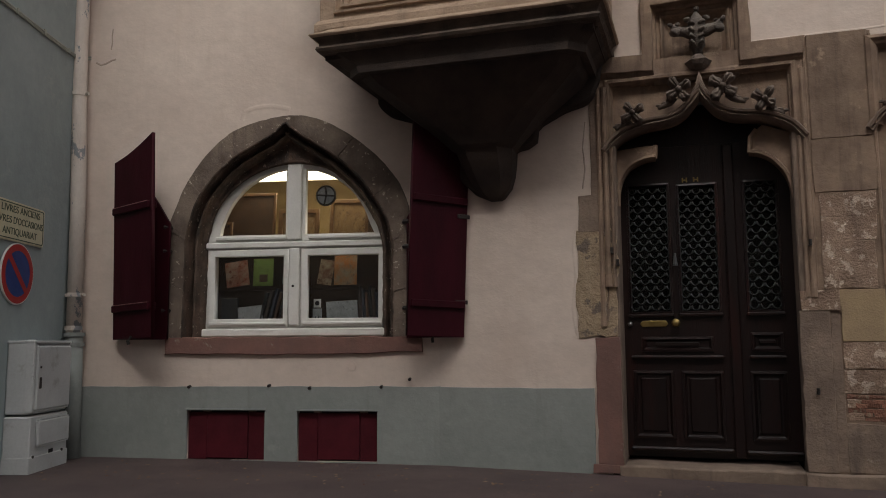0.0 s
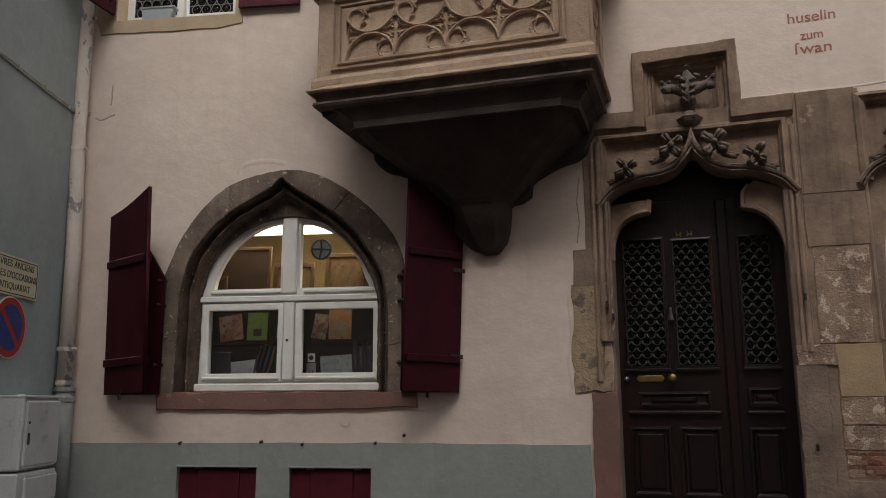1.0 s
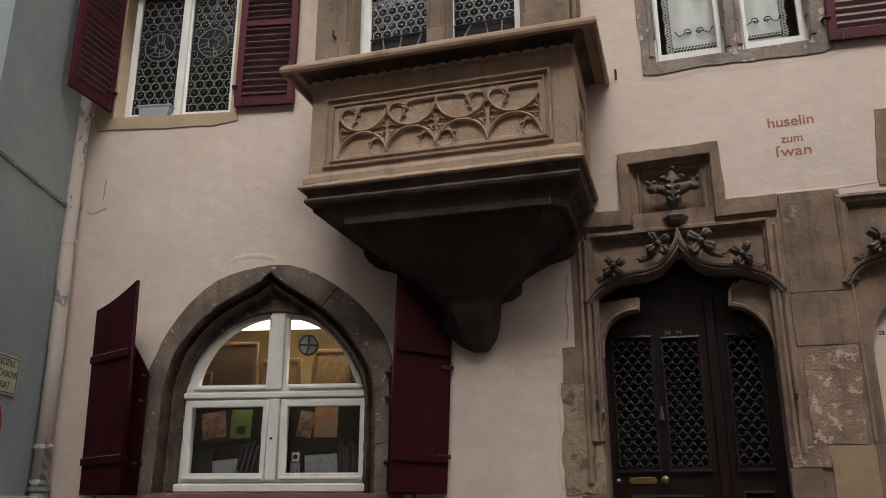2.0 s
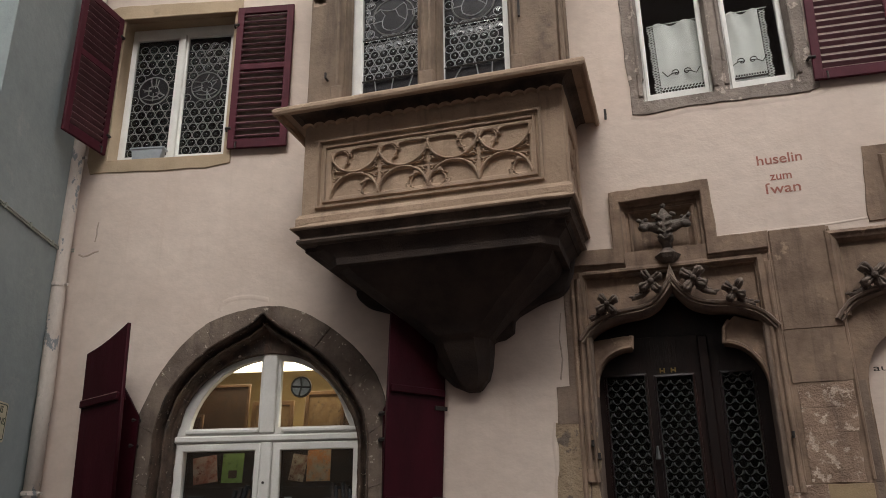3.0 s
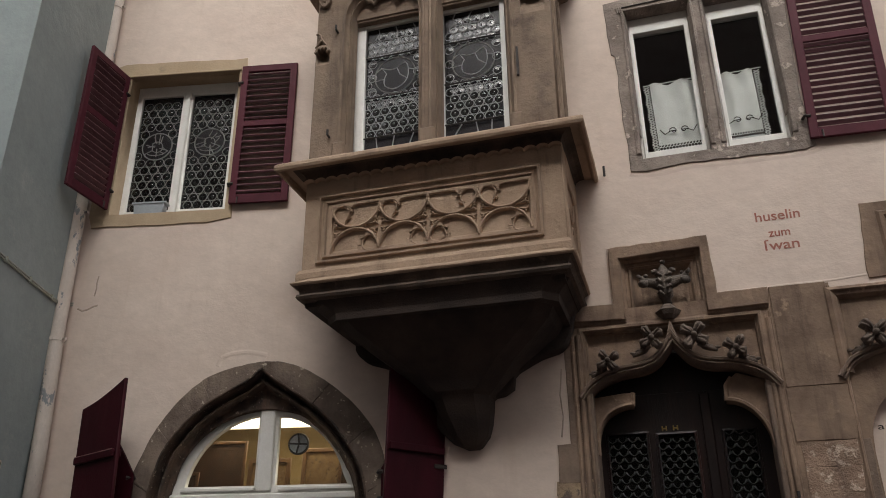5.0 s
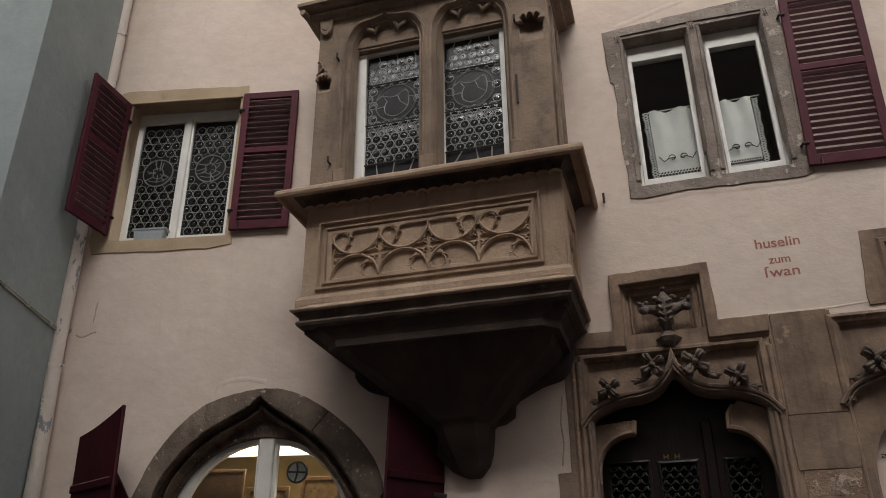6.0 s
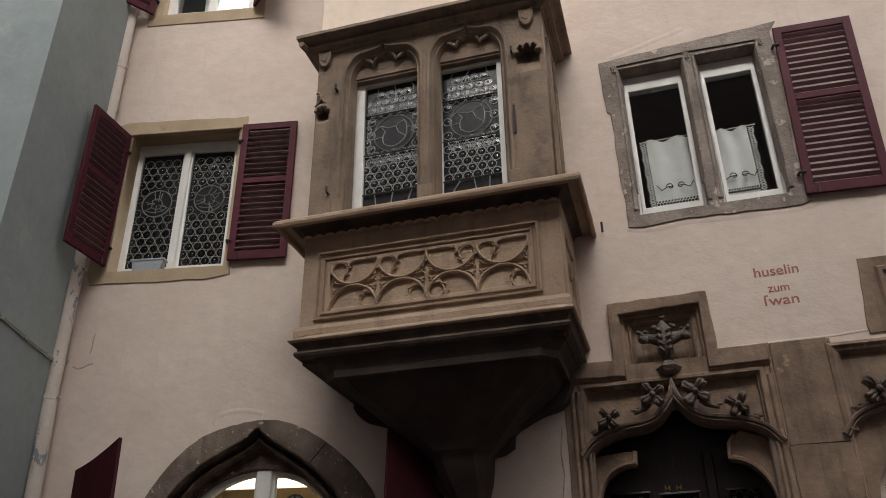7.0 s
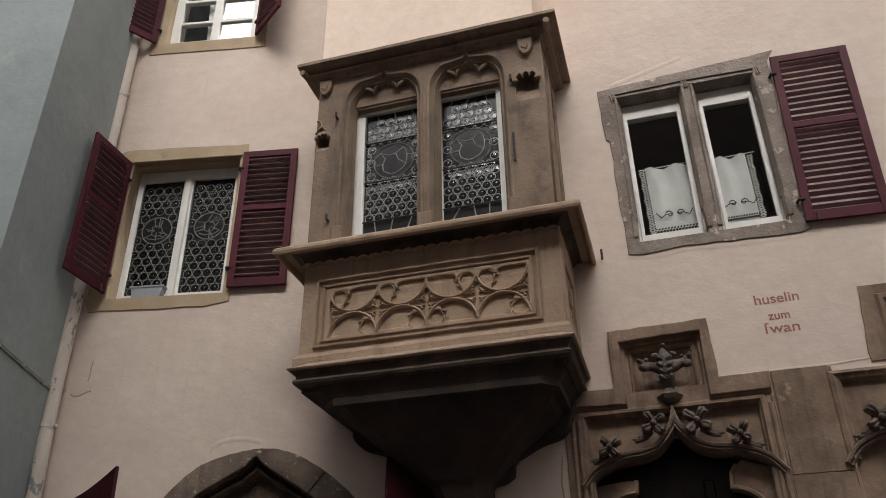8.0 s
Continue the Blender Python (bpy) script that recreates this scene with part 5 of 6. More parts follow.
# ---- folding board shutters of the shop window ----
def folding_shutter(side, hinge_u, fold_u, free, lab, tilt):
    """side -1: to the left of the window. The outer leaf lies on the wall, the inner leaf is folded forward over it."""
    ob = thing("folding_shutter", lab, "shutter", group="folding shutters of the shop window", at=(hinge_u, 0, 1.12), frame_=LEFT)
    wa = abs(fold_u - hinge_u)
    top = curve_pts([(0, 1.05), (wa * 0.35, 1.32), (wa * 0.7, 1.52), (wa, 1.65)], 3)
    if side < 0:
        fa = LEFT @ pose(hinge_u, -0.03, 1.12) @ Matrix.Diagonal((-1, 1, 1, 1))
    else:
        fa = LEFT @ pose(hinge_u, -0.03, 1.12)
    leaf_a = plate("outer_leaf", [[(0, 0)] + [(0, 1.05)] + top[1:] + [(wa, 0)]], 0.0, 0.035, REDPAINT, ob, at=fa, bevel=0.004)
    if side < 0:
        leaf_a.data.flip_normals()
    # inner leaf runs from the fold to its free edge
    (fu, fd) = free
    w = math.hypot(fu - fold_u, fd - 0.075)
    ang = math.degrees(math.atan2(-(fd - 0.075), fu - fold_u))
    fb = LEFT @ pose(fold_u, -0.075, 1.12, 0, tilt, 0) @ pose(0, 0, 0, 0, 0, ang)
    topb = curve_pts([(0, 1.63), (w * 0.35, 1.67), (w * 0.7, 1.735), (w, 1.805)], 3)
    outline = [(0, 0)] + topb + [(w, 0)]
    plate("inner_leaf", [outline], -0.0175, 0.0175, REDPAINT, ob, at=fb, bevel=0.004)
    for z in (0.24, 1.13):
        for sgn in (-1, 1):
            part("batten", box(0.01, w - 0.015, min(sgn * 0.017, sgn * 0.045), max(sgn * 0.017, sgn * 0.045), z, z + 0.065, 0.008), REDPAINT, ob, at=fb)
        part("worn_edge", box(0.02, w - 0.03, -0.0462, -0.02, z + 0.0625, z + 0.0675, 0.001), WORNRED, ob, "pale worn top edge", at=fb)
    part("latch", tube([(w * 0.5, -0.02, 0.02), (w * 0.5, -0.05, -0.02), (w * 0.5, -0.04, -0.05)], 0.014, 6), IRON, ob, "iron latch hook", at=fb)
    for z in (0.28, 1.02):
        part("strap", box(-0.02, 0.10, 0.018, 0.03, z, z + 0.035, 0.003), IRON, ob, at=fb)
    return ob


folding_shutter(-1, -2.47, -2.96, (-2.43, 0.40), "oxblood board shutter folded back beside the arched window", -1.8)
folding_shutter(1, -0.28, 0.215, (-0.225, 0.40), "oxblood board shutter folded back under the oriel", 2.0)

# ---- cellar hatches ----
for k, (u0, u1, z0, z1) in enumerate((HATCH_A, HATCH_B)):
    hatch = thing("cellar_hatch", "low oxblood-painted board hatch in the dado", "hatch", group="cellar hatches", at=((u0 + u1) / 2, 0, z0), frame_=LEFT)
    # near-black sheet: the dark gap behind the boards is in its colour
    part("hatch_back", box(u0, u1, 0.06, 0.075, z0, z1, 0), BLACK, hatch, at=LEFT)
    for i, (a, b) in enumerate(((0.0, 0.25), (0.25, 0.78), (0.78, 1.0))):
        lift = 0.012 if i == 1 else 0.0
        part("board", box(u0 + 0.004 + (u1 - u0 - 0.008) * a, u0 + 0.004 + (u1 - u0 - 0.008) * b - 0.004, 0.018 - lift, 0.058, z0 + 0.003 + lift, z1 - 0.022, 0.004), HATCHRED, hatch, at=LEFT)
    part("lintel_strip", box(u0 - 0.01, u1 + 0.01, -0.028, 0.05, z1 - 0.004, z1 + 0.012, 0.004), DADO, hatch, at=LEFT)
    for f in (0.2, 0.78):
        part("bracket", box(u0 + (u1 - u0) * f, u0 + (u1 - u0) * f + 0.06, 0.0, 0.05, z1 - 0.02, z1 - 0.006, 0.002), GREYSTONE, hatch, at=LEFT)
for u, z in ((-2.26, 0.70), (-1.52, 0.71), (-1.15, 0.69), (-0.51, 0.70), (-0.26, 0.765)):
    tagged(part("wall_bolt", tube([(u, 0.0, z), (u, -0.04, z - 0.005)], 0.014, 6), IRON, at=LEFT), "rusty iron bolt stub in the wall", "bolt", group="bolt stubs over the dado")
tagged(part("survey_mark", sweep(arc(-0.78, 0.88, 0.035, 0, 340, 16), [(-0.004, 0.0), (-0.004, 0.008), (0.006, 0.008), (0.006, 0.0)], on_wall, True), PLASTER, at=LEFT), "small round mark in the plaster", "mark")

# ---- stone portal ----
portal = thing("stone_portal", "carved sandstone portal with ogee hood, crockets and crest niche", "portal", at=(2.23, 0, 0.1), frame_=RIGHT)
PM = 2.235


def mirror(half, m=PM):
    """A symmetrical line from its left half, given as offsets from the middle."""
    return [(m + x, z) for x, z in half] + [(m - x, z) for x, z in half[::-1]][1:]


OGEE = mirror(curve_pts([(-0.765, 2.645), (-0.66, 2.765), (-0.47, 2.848), (-0.26, 2.880), (-0.14, 2.930), (-0.055, 3.018), (0.0, 3.105)], 4))
tymp = [(1.50, 2.2), (1.50, 3.27), (2.98, 3.27), (2.98, 2.2)]
plate("tympanum", [tymp[:1] + tymp[1:3] + tymp[3:] + [(2.94, 2.2), (2.94, 2.64)] + OGEE[::-1][2:-2] + [(1.54, 2.64), (1.54, 2.2)]], -0.30, -0.07, STONE, portal, at=RIGHT)
part("ogee_hood", roughen(sweep(dense(OGEE, 0.04), [(0.03, -0.12), (0.03, -0.02), (0.022, 0.02), (0.012, 0.045), (-0.004, 0.03), (-0.012, 0.055), (-0.03, 0.062), (-0.042, 0.03), (-0.05, -0.045)], on_wall), 0.004, 0.06), GREYSTONE, portal, "grey ogee hood moulding", RIGHT)
# shoulders of the inner arch
SH_L = [(1.48, 2.10), (1.55, 2.15)] + curve_pts([(1.55, 2.20), (1.565, 2.38), (1.64, 2.52), (1.76, 2.585), (1.86, 2.60)], 4) + [(1.87, 2.695), (1.80, 2.70), (1.48, 2.67)]
SH_R = [(2.98, 2.10), (2.92, 2.15)] + curve_pts([(2.915, 2.19), (2.88, 2.36), (2.80, 2.49), (2.70, 2.565), (2.60, 2.59)], 4) + [(2.61, 2.70), (2.655, 2.76), (2.70, 2.80), (2.98, 2.70)]
for s in (SH_L, SH_R):
    plate("arch_shoulder", [s], -0.30, -0.10, STONE, portal, at=RIGHT, bevel=0.008)
    part("shoulder_roll", sweep(s[2:-2] if s is SH_R else s[2:-2], [(-0.02, -0.10), (-0.015, -0.075), (0.005, -0.07), (0.02, -0.10)], on_wall), STONE, portal, at=RIGHT)
# jambs with shafts
for u0, u1, sgn in ((1.36, 1.55, 1), (2.90, 3.02, -1)):
    part("jamb", box(u0, u1 + (0.0 if sgn > 0 else 0.0), -0.0, 0.42, 0.06, 2.7, 0.01), GREYSTONE, portal, at=RIGHT)
for u, z0, z1, r in ((1.415, 1.30, 3.20, 0.020), (1.465, 1.62, 3.20, 0.024), (1.515, 1.62, 2.70, 0.016), (2.955, 1.50, 2.66, 0.016), (3.0, 1.50, 3.2, 0.02)):
    part("jamb_shaft", tube([(u, -0.012, z0), (u, -0.012, z1)], r, 8), STONE, portal, at=RIGHT)
    part("shaft_base", tube([(u, -0.012, z0 - 0.10), (u, -0.012, z0 - 0.03), (u, -0.012, z0)], [r * 1.35, r * 1.25, r], 8), STONE, portal, at=RIGHT)
# rectangular label that steps up round the crest niche
plate("portal_face", [ragged([(1.345, 2.62), (1.345, 3.40), (3.045, 3.41), (3.045, 2.62), (2.948, 2.62), (2.940, 3.252), (1.495, 3.240), (1.487, 2.62)], 0.003, 0.12, 11)], -0.12, 0.006, STONE, portal, at=RIGHT)
plate("label_band", [ragged([(1.345, 3.305), (1.345, 3.448), (1.795, 3.440), (1.787, 3.962), (2.630, 3.978), (2.645, 3.450), (3.035, 3.455), (3.025, 3.305), (2.552, 3.295), (2.552, 3.868), (1.880, 3.852), (1.880, 3.290)], 0.005, 0.09, 12)],
      -0.12, 0.050, STONE, portal, "flat stone label stepping up round the crest niche", RIGHT, bevel=0.010)
part("label_undercut", roughen(sweep(dense([(1.345, 3.30), (1.885, 3.285)]), [(-0.01, 0.03), (0.012, 0.024), (0.026, 0.010), (0.040, 0.0)], on_wall), 0.003, 0.07), STONE, portal, at=RIGHT)
part("label_undercut", roughen(sweep(dense([(2.545, 3.292), (3.02, 3.30)]), [(-0.01, 0.03), (0.012, 0.024), (0.026, 0.010), (0.040, 0.0)], on_wall), 0.003, 0.07), STONE, portal, at=RIGHT)
part("inner_fillet", roughen(sweep(dense([(1.505, 2.7), (1.505, 3.230), (2.930, 3.242), (2.930, 2.7)]), [(-0.05, 0.0), (-0.02, 0.018), (0.0, 0.018), (0.010, -0.01), (0.016, -0.03), (0.024, -0.03), (0.030, -0.07)], on_wall), 0.003, 0.07), STONE, portal, at=RIGHT)
plate("niche_back", [rect(1.85, 2.62, 3.2, 3.88)], -0.18, -0.12, STONE, portal, at=RIGHT)
part("niche_moulding", roughen(sweep(dense([(1.885, 3.30), (1.885, 3.842), (2.547, 3.858), (2.547, 3.30)]), [(-0.01, 0.02), (0.0, -0.015), (0.022, -0.020), (0.030, -0.045), (0.050, -0.050), (0.062, -0.035), (0.078, -0.045), (0.090, -0.075), (0.12, -0.10), (0.15, -0.105)], on_wall), 0.003, 0.07), STONE, portal, at=RIGHT)
plate("niche_apron", [[(1.88, 3.20), (1.88, 3.36), (2.10, 3.375), (2.40, 3.375), (2.55, 3.36), (2.55, 3.20)]], -0.12, -0.015, GREYSTONE, portal, "sloping foot of the crest niche", RIGHT, bevel=0.02)
part("pier_cap", box(3.045, 3.475, -0.014, 0.1, 2.622, 3.46, 0.004), STONE, portal, at=RIGHT)


def carved_leaf(parent, cx, cz, r, seed, lean, d0=-0.07):
    """A crocket: crinkled lobes curling out round a swollen boss, on a leafy stalk that runs down along the hood."""
    rg = random.Random(seed)
    bm = bmesh.new()
    turn = math.pi / 4 + lean * 0.12 + rg.uniform(-0.12, 0.12)
    grow = [rg.uniform(0.85, 1.12) for _ in range(4)]
    n, rings = 80, []
    for j, t in enumerate((0.12, 0.34, 0.58, 0.80, 0.95, 1.0)):
        row = []
        for i in range(n):
            a = 2 * math.pi * i / n
            ph = (a - turn) * 4 / (2 * math.pi)
            k = round(ph)
            f = ph - k
            lobe = abs(math.cos(math.pi * f)) ** 2.2
            tooth = 0.26 * math.exp(-((abs(f) - 0.21) / 0.045) ** 2) + 0.16 * math.exp(-((abs(f) - 0.40) / 0.05) ** 2)
            q = r * (0.44 + (0.78 * lobe + tooth) * grow[k % 4])
            ridge = (0.25 + 0.75 * lobe) * (1.0 - 0.35 * math.exp(-(f / 0.07) ** 2))
            up = (0.016 + 0.075 * math.sin(min(1.0, t * 0.9) * math.pi * 0.80) * ridge) if j < 5 else -0.01
            row.append(bm.verts.new((cx + q * t * math.cos(a), d0 - up, cz + q * t * math.sin(a))))
        rings.append(row)
    for a, b in zip(rings, rings[1:]):
        for i in range(n):
            bm.faces.new((a[i], a[(i + 1) % n], b[(i + 1) % n], b[i]))
    bm.faces.new(rings[0])
    for v in bm.verts:
        v.co += 0.013 * noise.noise_vector(v.co * 26)
    leaf = part("crocket", bm, CARVED, parent, "carved leaf crocket", RIGHT, smooth=True)
    bm = bmesh.new()
    blob(bm, cx, d0 - 0.066, cz - r * 0.04, r * 0.26, 0.034, r * 0.25)
    part("boss", bm, CARVED, leaf, at=RIGHT, smooth=True)
    bm = bmesh.new()
    run = [(cx + lean * r * 0.3, cz - r * 0.45), (cx + lean * r * 0.75, cz - r * 0.85), (cx + lean * r * 1.25, cz - r * 1.05), (cx + lean * r * 1.7, cz - r * 1.22)]
    tube([(x, -0.025, z) for x, z in run], [0.026, 0.028, 0.024, 0.016], 7, bm)
    for x, z in run[1:]:
        blob(bm, x + rg.uniform(-0.012, 0.012), -0.032, z + 0.022, 0.030, 0.016, 0.014, 6)
    part("stalk", roughen(bm, 0.004, 0.03, seed), CARVED, leaf, at=RIGHT, smooth=True)
    return leaf


CARVED = mat("grey_weathered_carving", (0.165, 0.126, 0.10), (0.085, 0.064, 0.052), 9.0, 0.82, 0.5, 40, rand=0.08, spots=(0.25, 0.205, 0.17), spot_scale=14, spot_at=0.6, soft=0.08)
for k, (u, z, r) in enumerate(((1.705, 2.935, 0.088), (2.075, 3.095, 0.100), (2.412, 3.088, 0.100), (2.715, 2.955, 0.090))):
    carved_leaf(portal, u, z, r, k + 3, -1 if u < PM else 1)
plate("ogee_tip", [[(PM - 0.105, 3.01), (PM - 0.04, 3.12), (PM + 0.002, 3.258), (PM + 0.045, 3.12), (PM + 0.115, 3.005), (PM + 0.002, 3.095)]], -0.07, 0.045, GREYSTONE, portal, "pale pointed tip of the ogee hood", RIGHT, bevel=0.012)
bm = tube([(PM, -0.01, 3.268), (PM, -0.01, 3.300), (PM, -0.01, 3.335), (PM, -0.01, 3.362), (PM, -0.01, 3.395)], [0.045, 0.085, 0.108, 0.070, 0.042], 6)
part("finial_collar", bm, CARVED, portal, at=RIGHT)


def crest():
    """The finial in the niche: a fluted stem that swells upwards, two arms with curled leaves and a top knob, worn and
    sooty; niche shade is in its colour.
    """
    x, y = 2.235, 0.0
    rg = random.Random(5)
    bm = bmesh.new()
    tube([(x, y, 3.39), (x, y, 3.44), (x, y - 0.005, 3.47), (x, y - 0.01, 3.56), (x, y - 0.01, 3.66), (x, y, 3.72), (x, y, 3.77)], [0.040, 0.042, 0.064, 0.060, 0.070, 0.042, 0.014], 10, bm)
    for sd in (-1, 1):
        tube(curve_pts([(x + sd * 0.03, y - 0.01, 3.585), (x + sd * 0.10, y - 0.02, 3.60), (x + sd * 0.16, y - 0.03, 3.615), (x + sd * 0.195, y - 0.03, 3.66)], 3), [0.058, 0.056, 0.052, 0.046, 0.042, 0.040, 0.038, 0.034, 0.028, 0.020], 7, bm)
        for a, z, q in ((0.172, 3.590, 0.043), (0.205, 3.660, 0.022), (0.150, 3.662, 0.018), (0.075, 3.69, 0.026)):
            blob(bm, x + sd * a, y - 0.04 - rg.uniform(0, 0.015), z, q, q * 0.8, q * 0.92)
        for k in range(4):
            tube([(x + sd * 0.016, y - 0.070, 3.47 + 0.055 * k), (x + sd * 0.045, y - 0.074, 3.50 + 0.055 * k), (x + sd * 0.062, y - 0.055, 3.49 + 0.055 * k)], [0.014, 0.015, 0.010], 6, bm)
    blob(bm, x + 0.004, y - 0.01, 3.785, 0.030, 0.026, 0.022)
    for v in bm.verts:
        v.co += 0.012 * noise.noise_vector(v.co * 20)
    part("crest", bm, CRESTDARK, portal, "carved foliate crest, dark with soot and niche shade in its colour", RIGHT, smooth=True)


crest()

for u in (3.022, 3.492):
    part("pier_moulding", sweep([(u, 1.48), (u, 3.42)], [(-0.022, -0.03), (-0.016, 0.004), (-0.006, 0.016), (0.008, 0.016), (0.014, 0.002), (0.022, -0.03)], on_wall), STONE, portal, at=RIGHT)
plate("pier_core", [rect(2.96, 3.50, 0.08, 3.45)], -0.1, 0.002, STONE, portal, "worn mortar between the stones", RIGHT)
# stones of the piers, each its own block
def block(u0, u1, z0, z1, material, proud, seed, lab=""):
    plate("stone", [ragged(rect(u0 + 0.001, u1 - 0.001, z0 + 0.001, z1 - 0.001), 0.020 if material is QUOIN else 0.005, 0.08, seed)], -0.08, proud, material, portal, lab, RIGHT, bevel=0.003)


for k, (u0, u1, z0, z1, m_, pr) in enumerate((
        (1.345, 1.54, 0.10, 1.11, REDSTONE, 0.028), (1.30, 1.54, 0.03, 0.10, REDSTONE, 0.035), (1.205, 1.45, 1.12, 1.98, QUOIN, 0.012), (1.23, 1.45, 1.98, 2.29, GREYSTONE, 0.014), (1.34, 1.40, 2.29, 3.2, GREYSTONE, 0.010),
        (1.45, 1.54, 1.12, 2.0, QUOIN, 0.004),
        (3.04, 3.48, 2.20, 2.62, STONE, 0.014), (2.93, 3.04, 2.0, 2.62, STONE, 0.006), (3.075, 3.47, 2.01, 2.20, PATCHSTONE, 0.013), (3.075, 3.46, 1.82, 2.01, PATCHSTONE, 0.012), (3.07, 3.44, 1.46, 1.82, PATCHSTONE, 0.013),
        (2.90, 3.07, 1.46, 2.0, GREYSTONE, -0.01), (2.90, 3.17, 1.30, 1.455, PATCHSTONE, 0.022), (3.175, 3.48, 1.06, 1.455, YELLOWSTONE, 0.014), (2.885, 3.10, 0.10, 1.30, GREYSTONE, 0.018), (3.10, 3.17, 0.10, 1.30, GREYSTONE, 0.004),
        (3.175, 3.46, 0.86, 1.055, PATCHSTONE, 0.014), (3.17, 3.46, 0.68, 0.855, PATCHSTONE, 0.008), (3.17, 3.60, 0.10, 0.46, GREYSTONE, 0.010), (3.44, 3.56, 1.46, 2.2, GREYSTONE, 0.0), (3.46, 3.56, 0.46, 1.46, GREYSTONE, 0.0))):
    block(u0, u1, z0, z1, m_, pr, 40 + k)
rng = random.Random(17)
for j in range(6):
    u = 3.175 + rng.uniform(0, 0.02)
    while u < 3.43:
        w = rng.uniform(0.05, 0.12)
        z = 0.475 + j * 0.033 + rng.uniform(-0.004, 0.004)
        plate("brick", [ragged(rect(u, min(u + w, 3.47), z, z + 0.031), 0.006, 0.03, 70 + 9 * j + int(u * 50))], -0.08, 0.003 + rng.uniform(0, 0.006), BRICK if rng.random() < 0.75 else PATCHSTONE, portal, at=RIGHT, bevel=0.003)
        u += w + 0.003
for u, z in ((1.50, 1.80), (1.545, 1.70), (2.99, 1.80), (2.985, 0.68)):
    part("iron_pin", tube([(u, 0.0, z), (u, -0.05, z), (u, -0.05, z + 0.04)], 0.012, 6), IRON, portal, "rusty iron pin", RIGHT)
# doorstep and the low kerb beside it
step = tagged(plate("doorstep", [ragged(rect(1.515, 2.865, -0.1, 0.098), 0.005, 0.1, 31)], -0.5, 0.055, GREYSTONE, at=RIGHT, bevel=0.012), "worn grey sandstone doorstep", "step", kind="structure")
tagged(plate("kerb_strip", [ragged(rect(2.875, 6.0, -0.1, 0.095), 0.004, 0.15, 32)], -0.1, 0.07, GREYSTONE, at=RIGHT, bevel=0.012), "low stone plinth course along the wall", "plinth", kind="structure")

# ---- door ----
DY = 0.30
door_1 = thing("door_1", "dark brown two-leaf panelled door with glazed iron grilles", "door", kind="structure", at=(2.2, DY, 0.13), frame_=RIGHT)


def grille(u0, u1, z0, z1, cut_left=None):
    """Fish-scale iron grille: rows of small arcs."""
    bm = bmesh.new()
    nx = max(3, round((u1 - u0) / 0.080))
    w = (u1 - u0) / nx
    h = w * 0.66
    rows = int((z1 - z0) / h)
    curve = [(-0.5, 0.02, 0.015), (-0.40, 0.20, 0.0095), (-0.24, 0.46, 0.0038), (0.0, 0.62, 0.0018), (0.24, 0.46, 0.0038), (0.40, 0.20, 0.0095), (0.5, 0.02, 0.015)]
    for j in range(rows):
        z = z0 + h * (j + 1)
        for i in range(nx + (j % 2)):
            x = u0 + w * (i + 0.5) - (w / 2 if j % 2 else 0)
            pts = [(x + w * a, -0.006, z - h * b) for a, b, q in curve if u0 - 0.001 <= x + w * a <= u1 + 0.001]
            if len(pts) > 1:
                tube(pts, [q for a, b, q in curve if u0 - 0.001 <= x + w * a <= u1 + 0.001], 4, bm)
    return bm


def leaf_of(u):
    return main_leaf if u < 2.42 else side_leaf


def leaf_panel(name, u0, u1, z0, z1, raised=True):
    bm = sweep([(u0, z0), (u0, z1), (u1, z1), (u1, z0)], [(-0.012, -DY + 0.0), (-0.01, -DY + 0.018), (0.008, -DY + 0.022), (0.02, -DY + 0.006), (0.03, -DY - 0.004)], on_wall, True)
    part(name, bm, DOORWOOD, leaf_of(u0), at=RIGHT)
    if raised:
        part("panel_field", box(u0 + 0.045, u1 - 0.045, DY - 0.012, DY + 0.02, z0 + 0.045, z1 - 0.045, 0.010), DOORWOOD, leaf_of(u0), at=RIGHT)


main_holes = [rect(1.61, 1.945, 1.31, 2.40), rect(2.02, 2.33, 1.31, 2.38)]
main_leaf = plate("main_leaf", [rect(1.54, 2.435, 0.135, 2.72)] + main_holes, -DY - 0.05, -DY, DOORWOOD, door_1, at=RIGHT, bevel=0.004)
side_leaf = plate("side_leaf", [rect(2.44, 2.93, 0.135, 2.72), rect(2.545, 2.80, 1.31, 2.38)], -DY - 0.055, -DY - 0.006, DOORWOOD, door_1, at=RIGHT, bevel=0.004)
part("meeting_post", box(2.39, 2.475, DY - 0.035, DY + 0.01, 0.14, 2.70, 0.01), DOORWOOD, door_1, at=RIGHT)
plate("transom_panel", [rect(1.54, 2.94, 2.56, 3.08)], -DY - 0.12, -DY - 0.06, DOORWOOD, door_1, at=RIGHT, bevel=0.004)
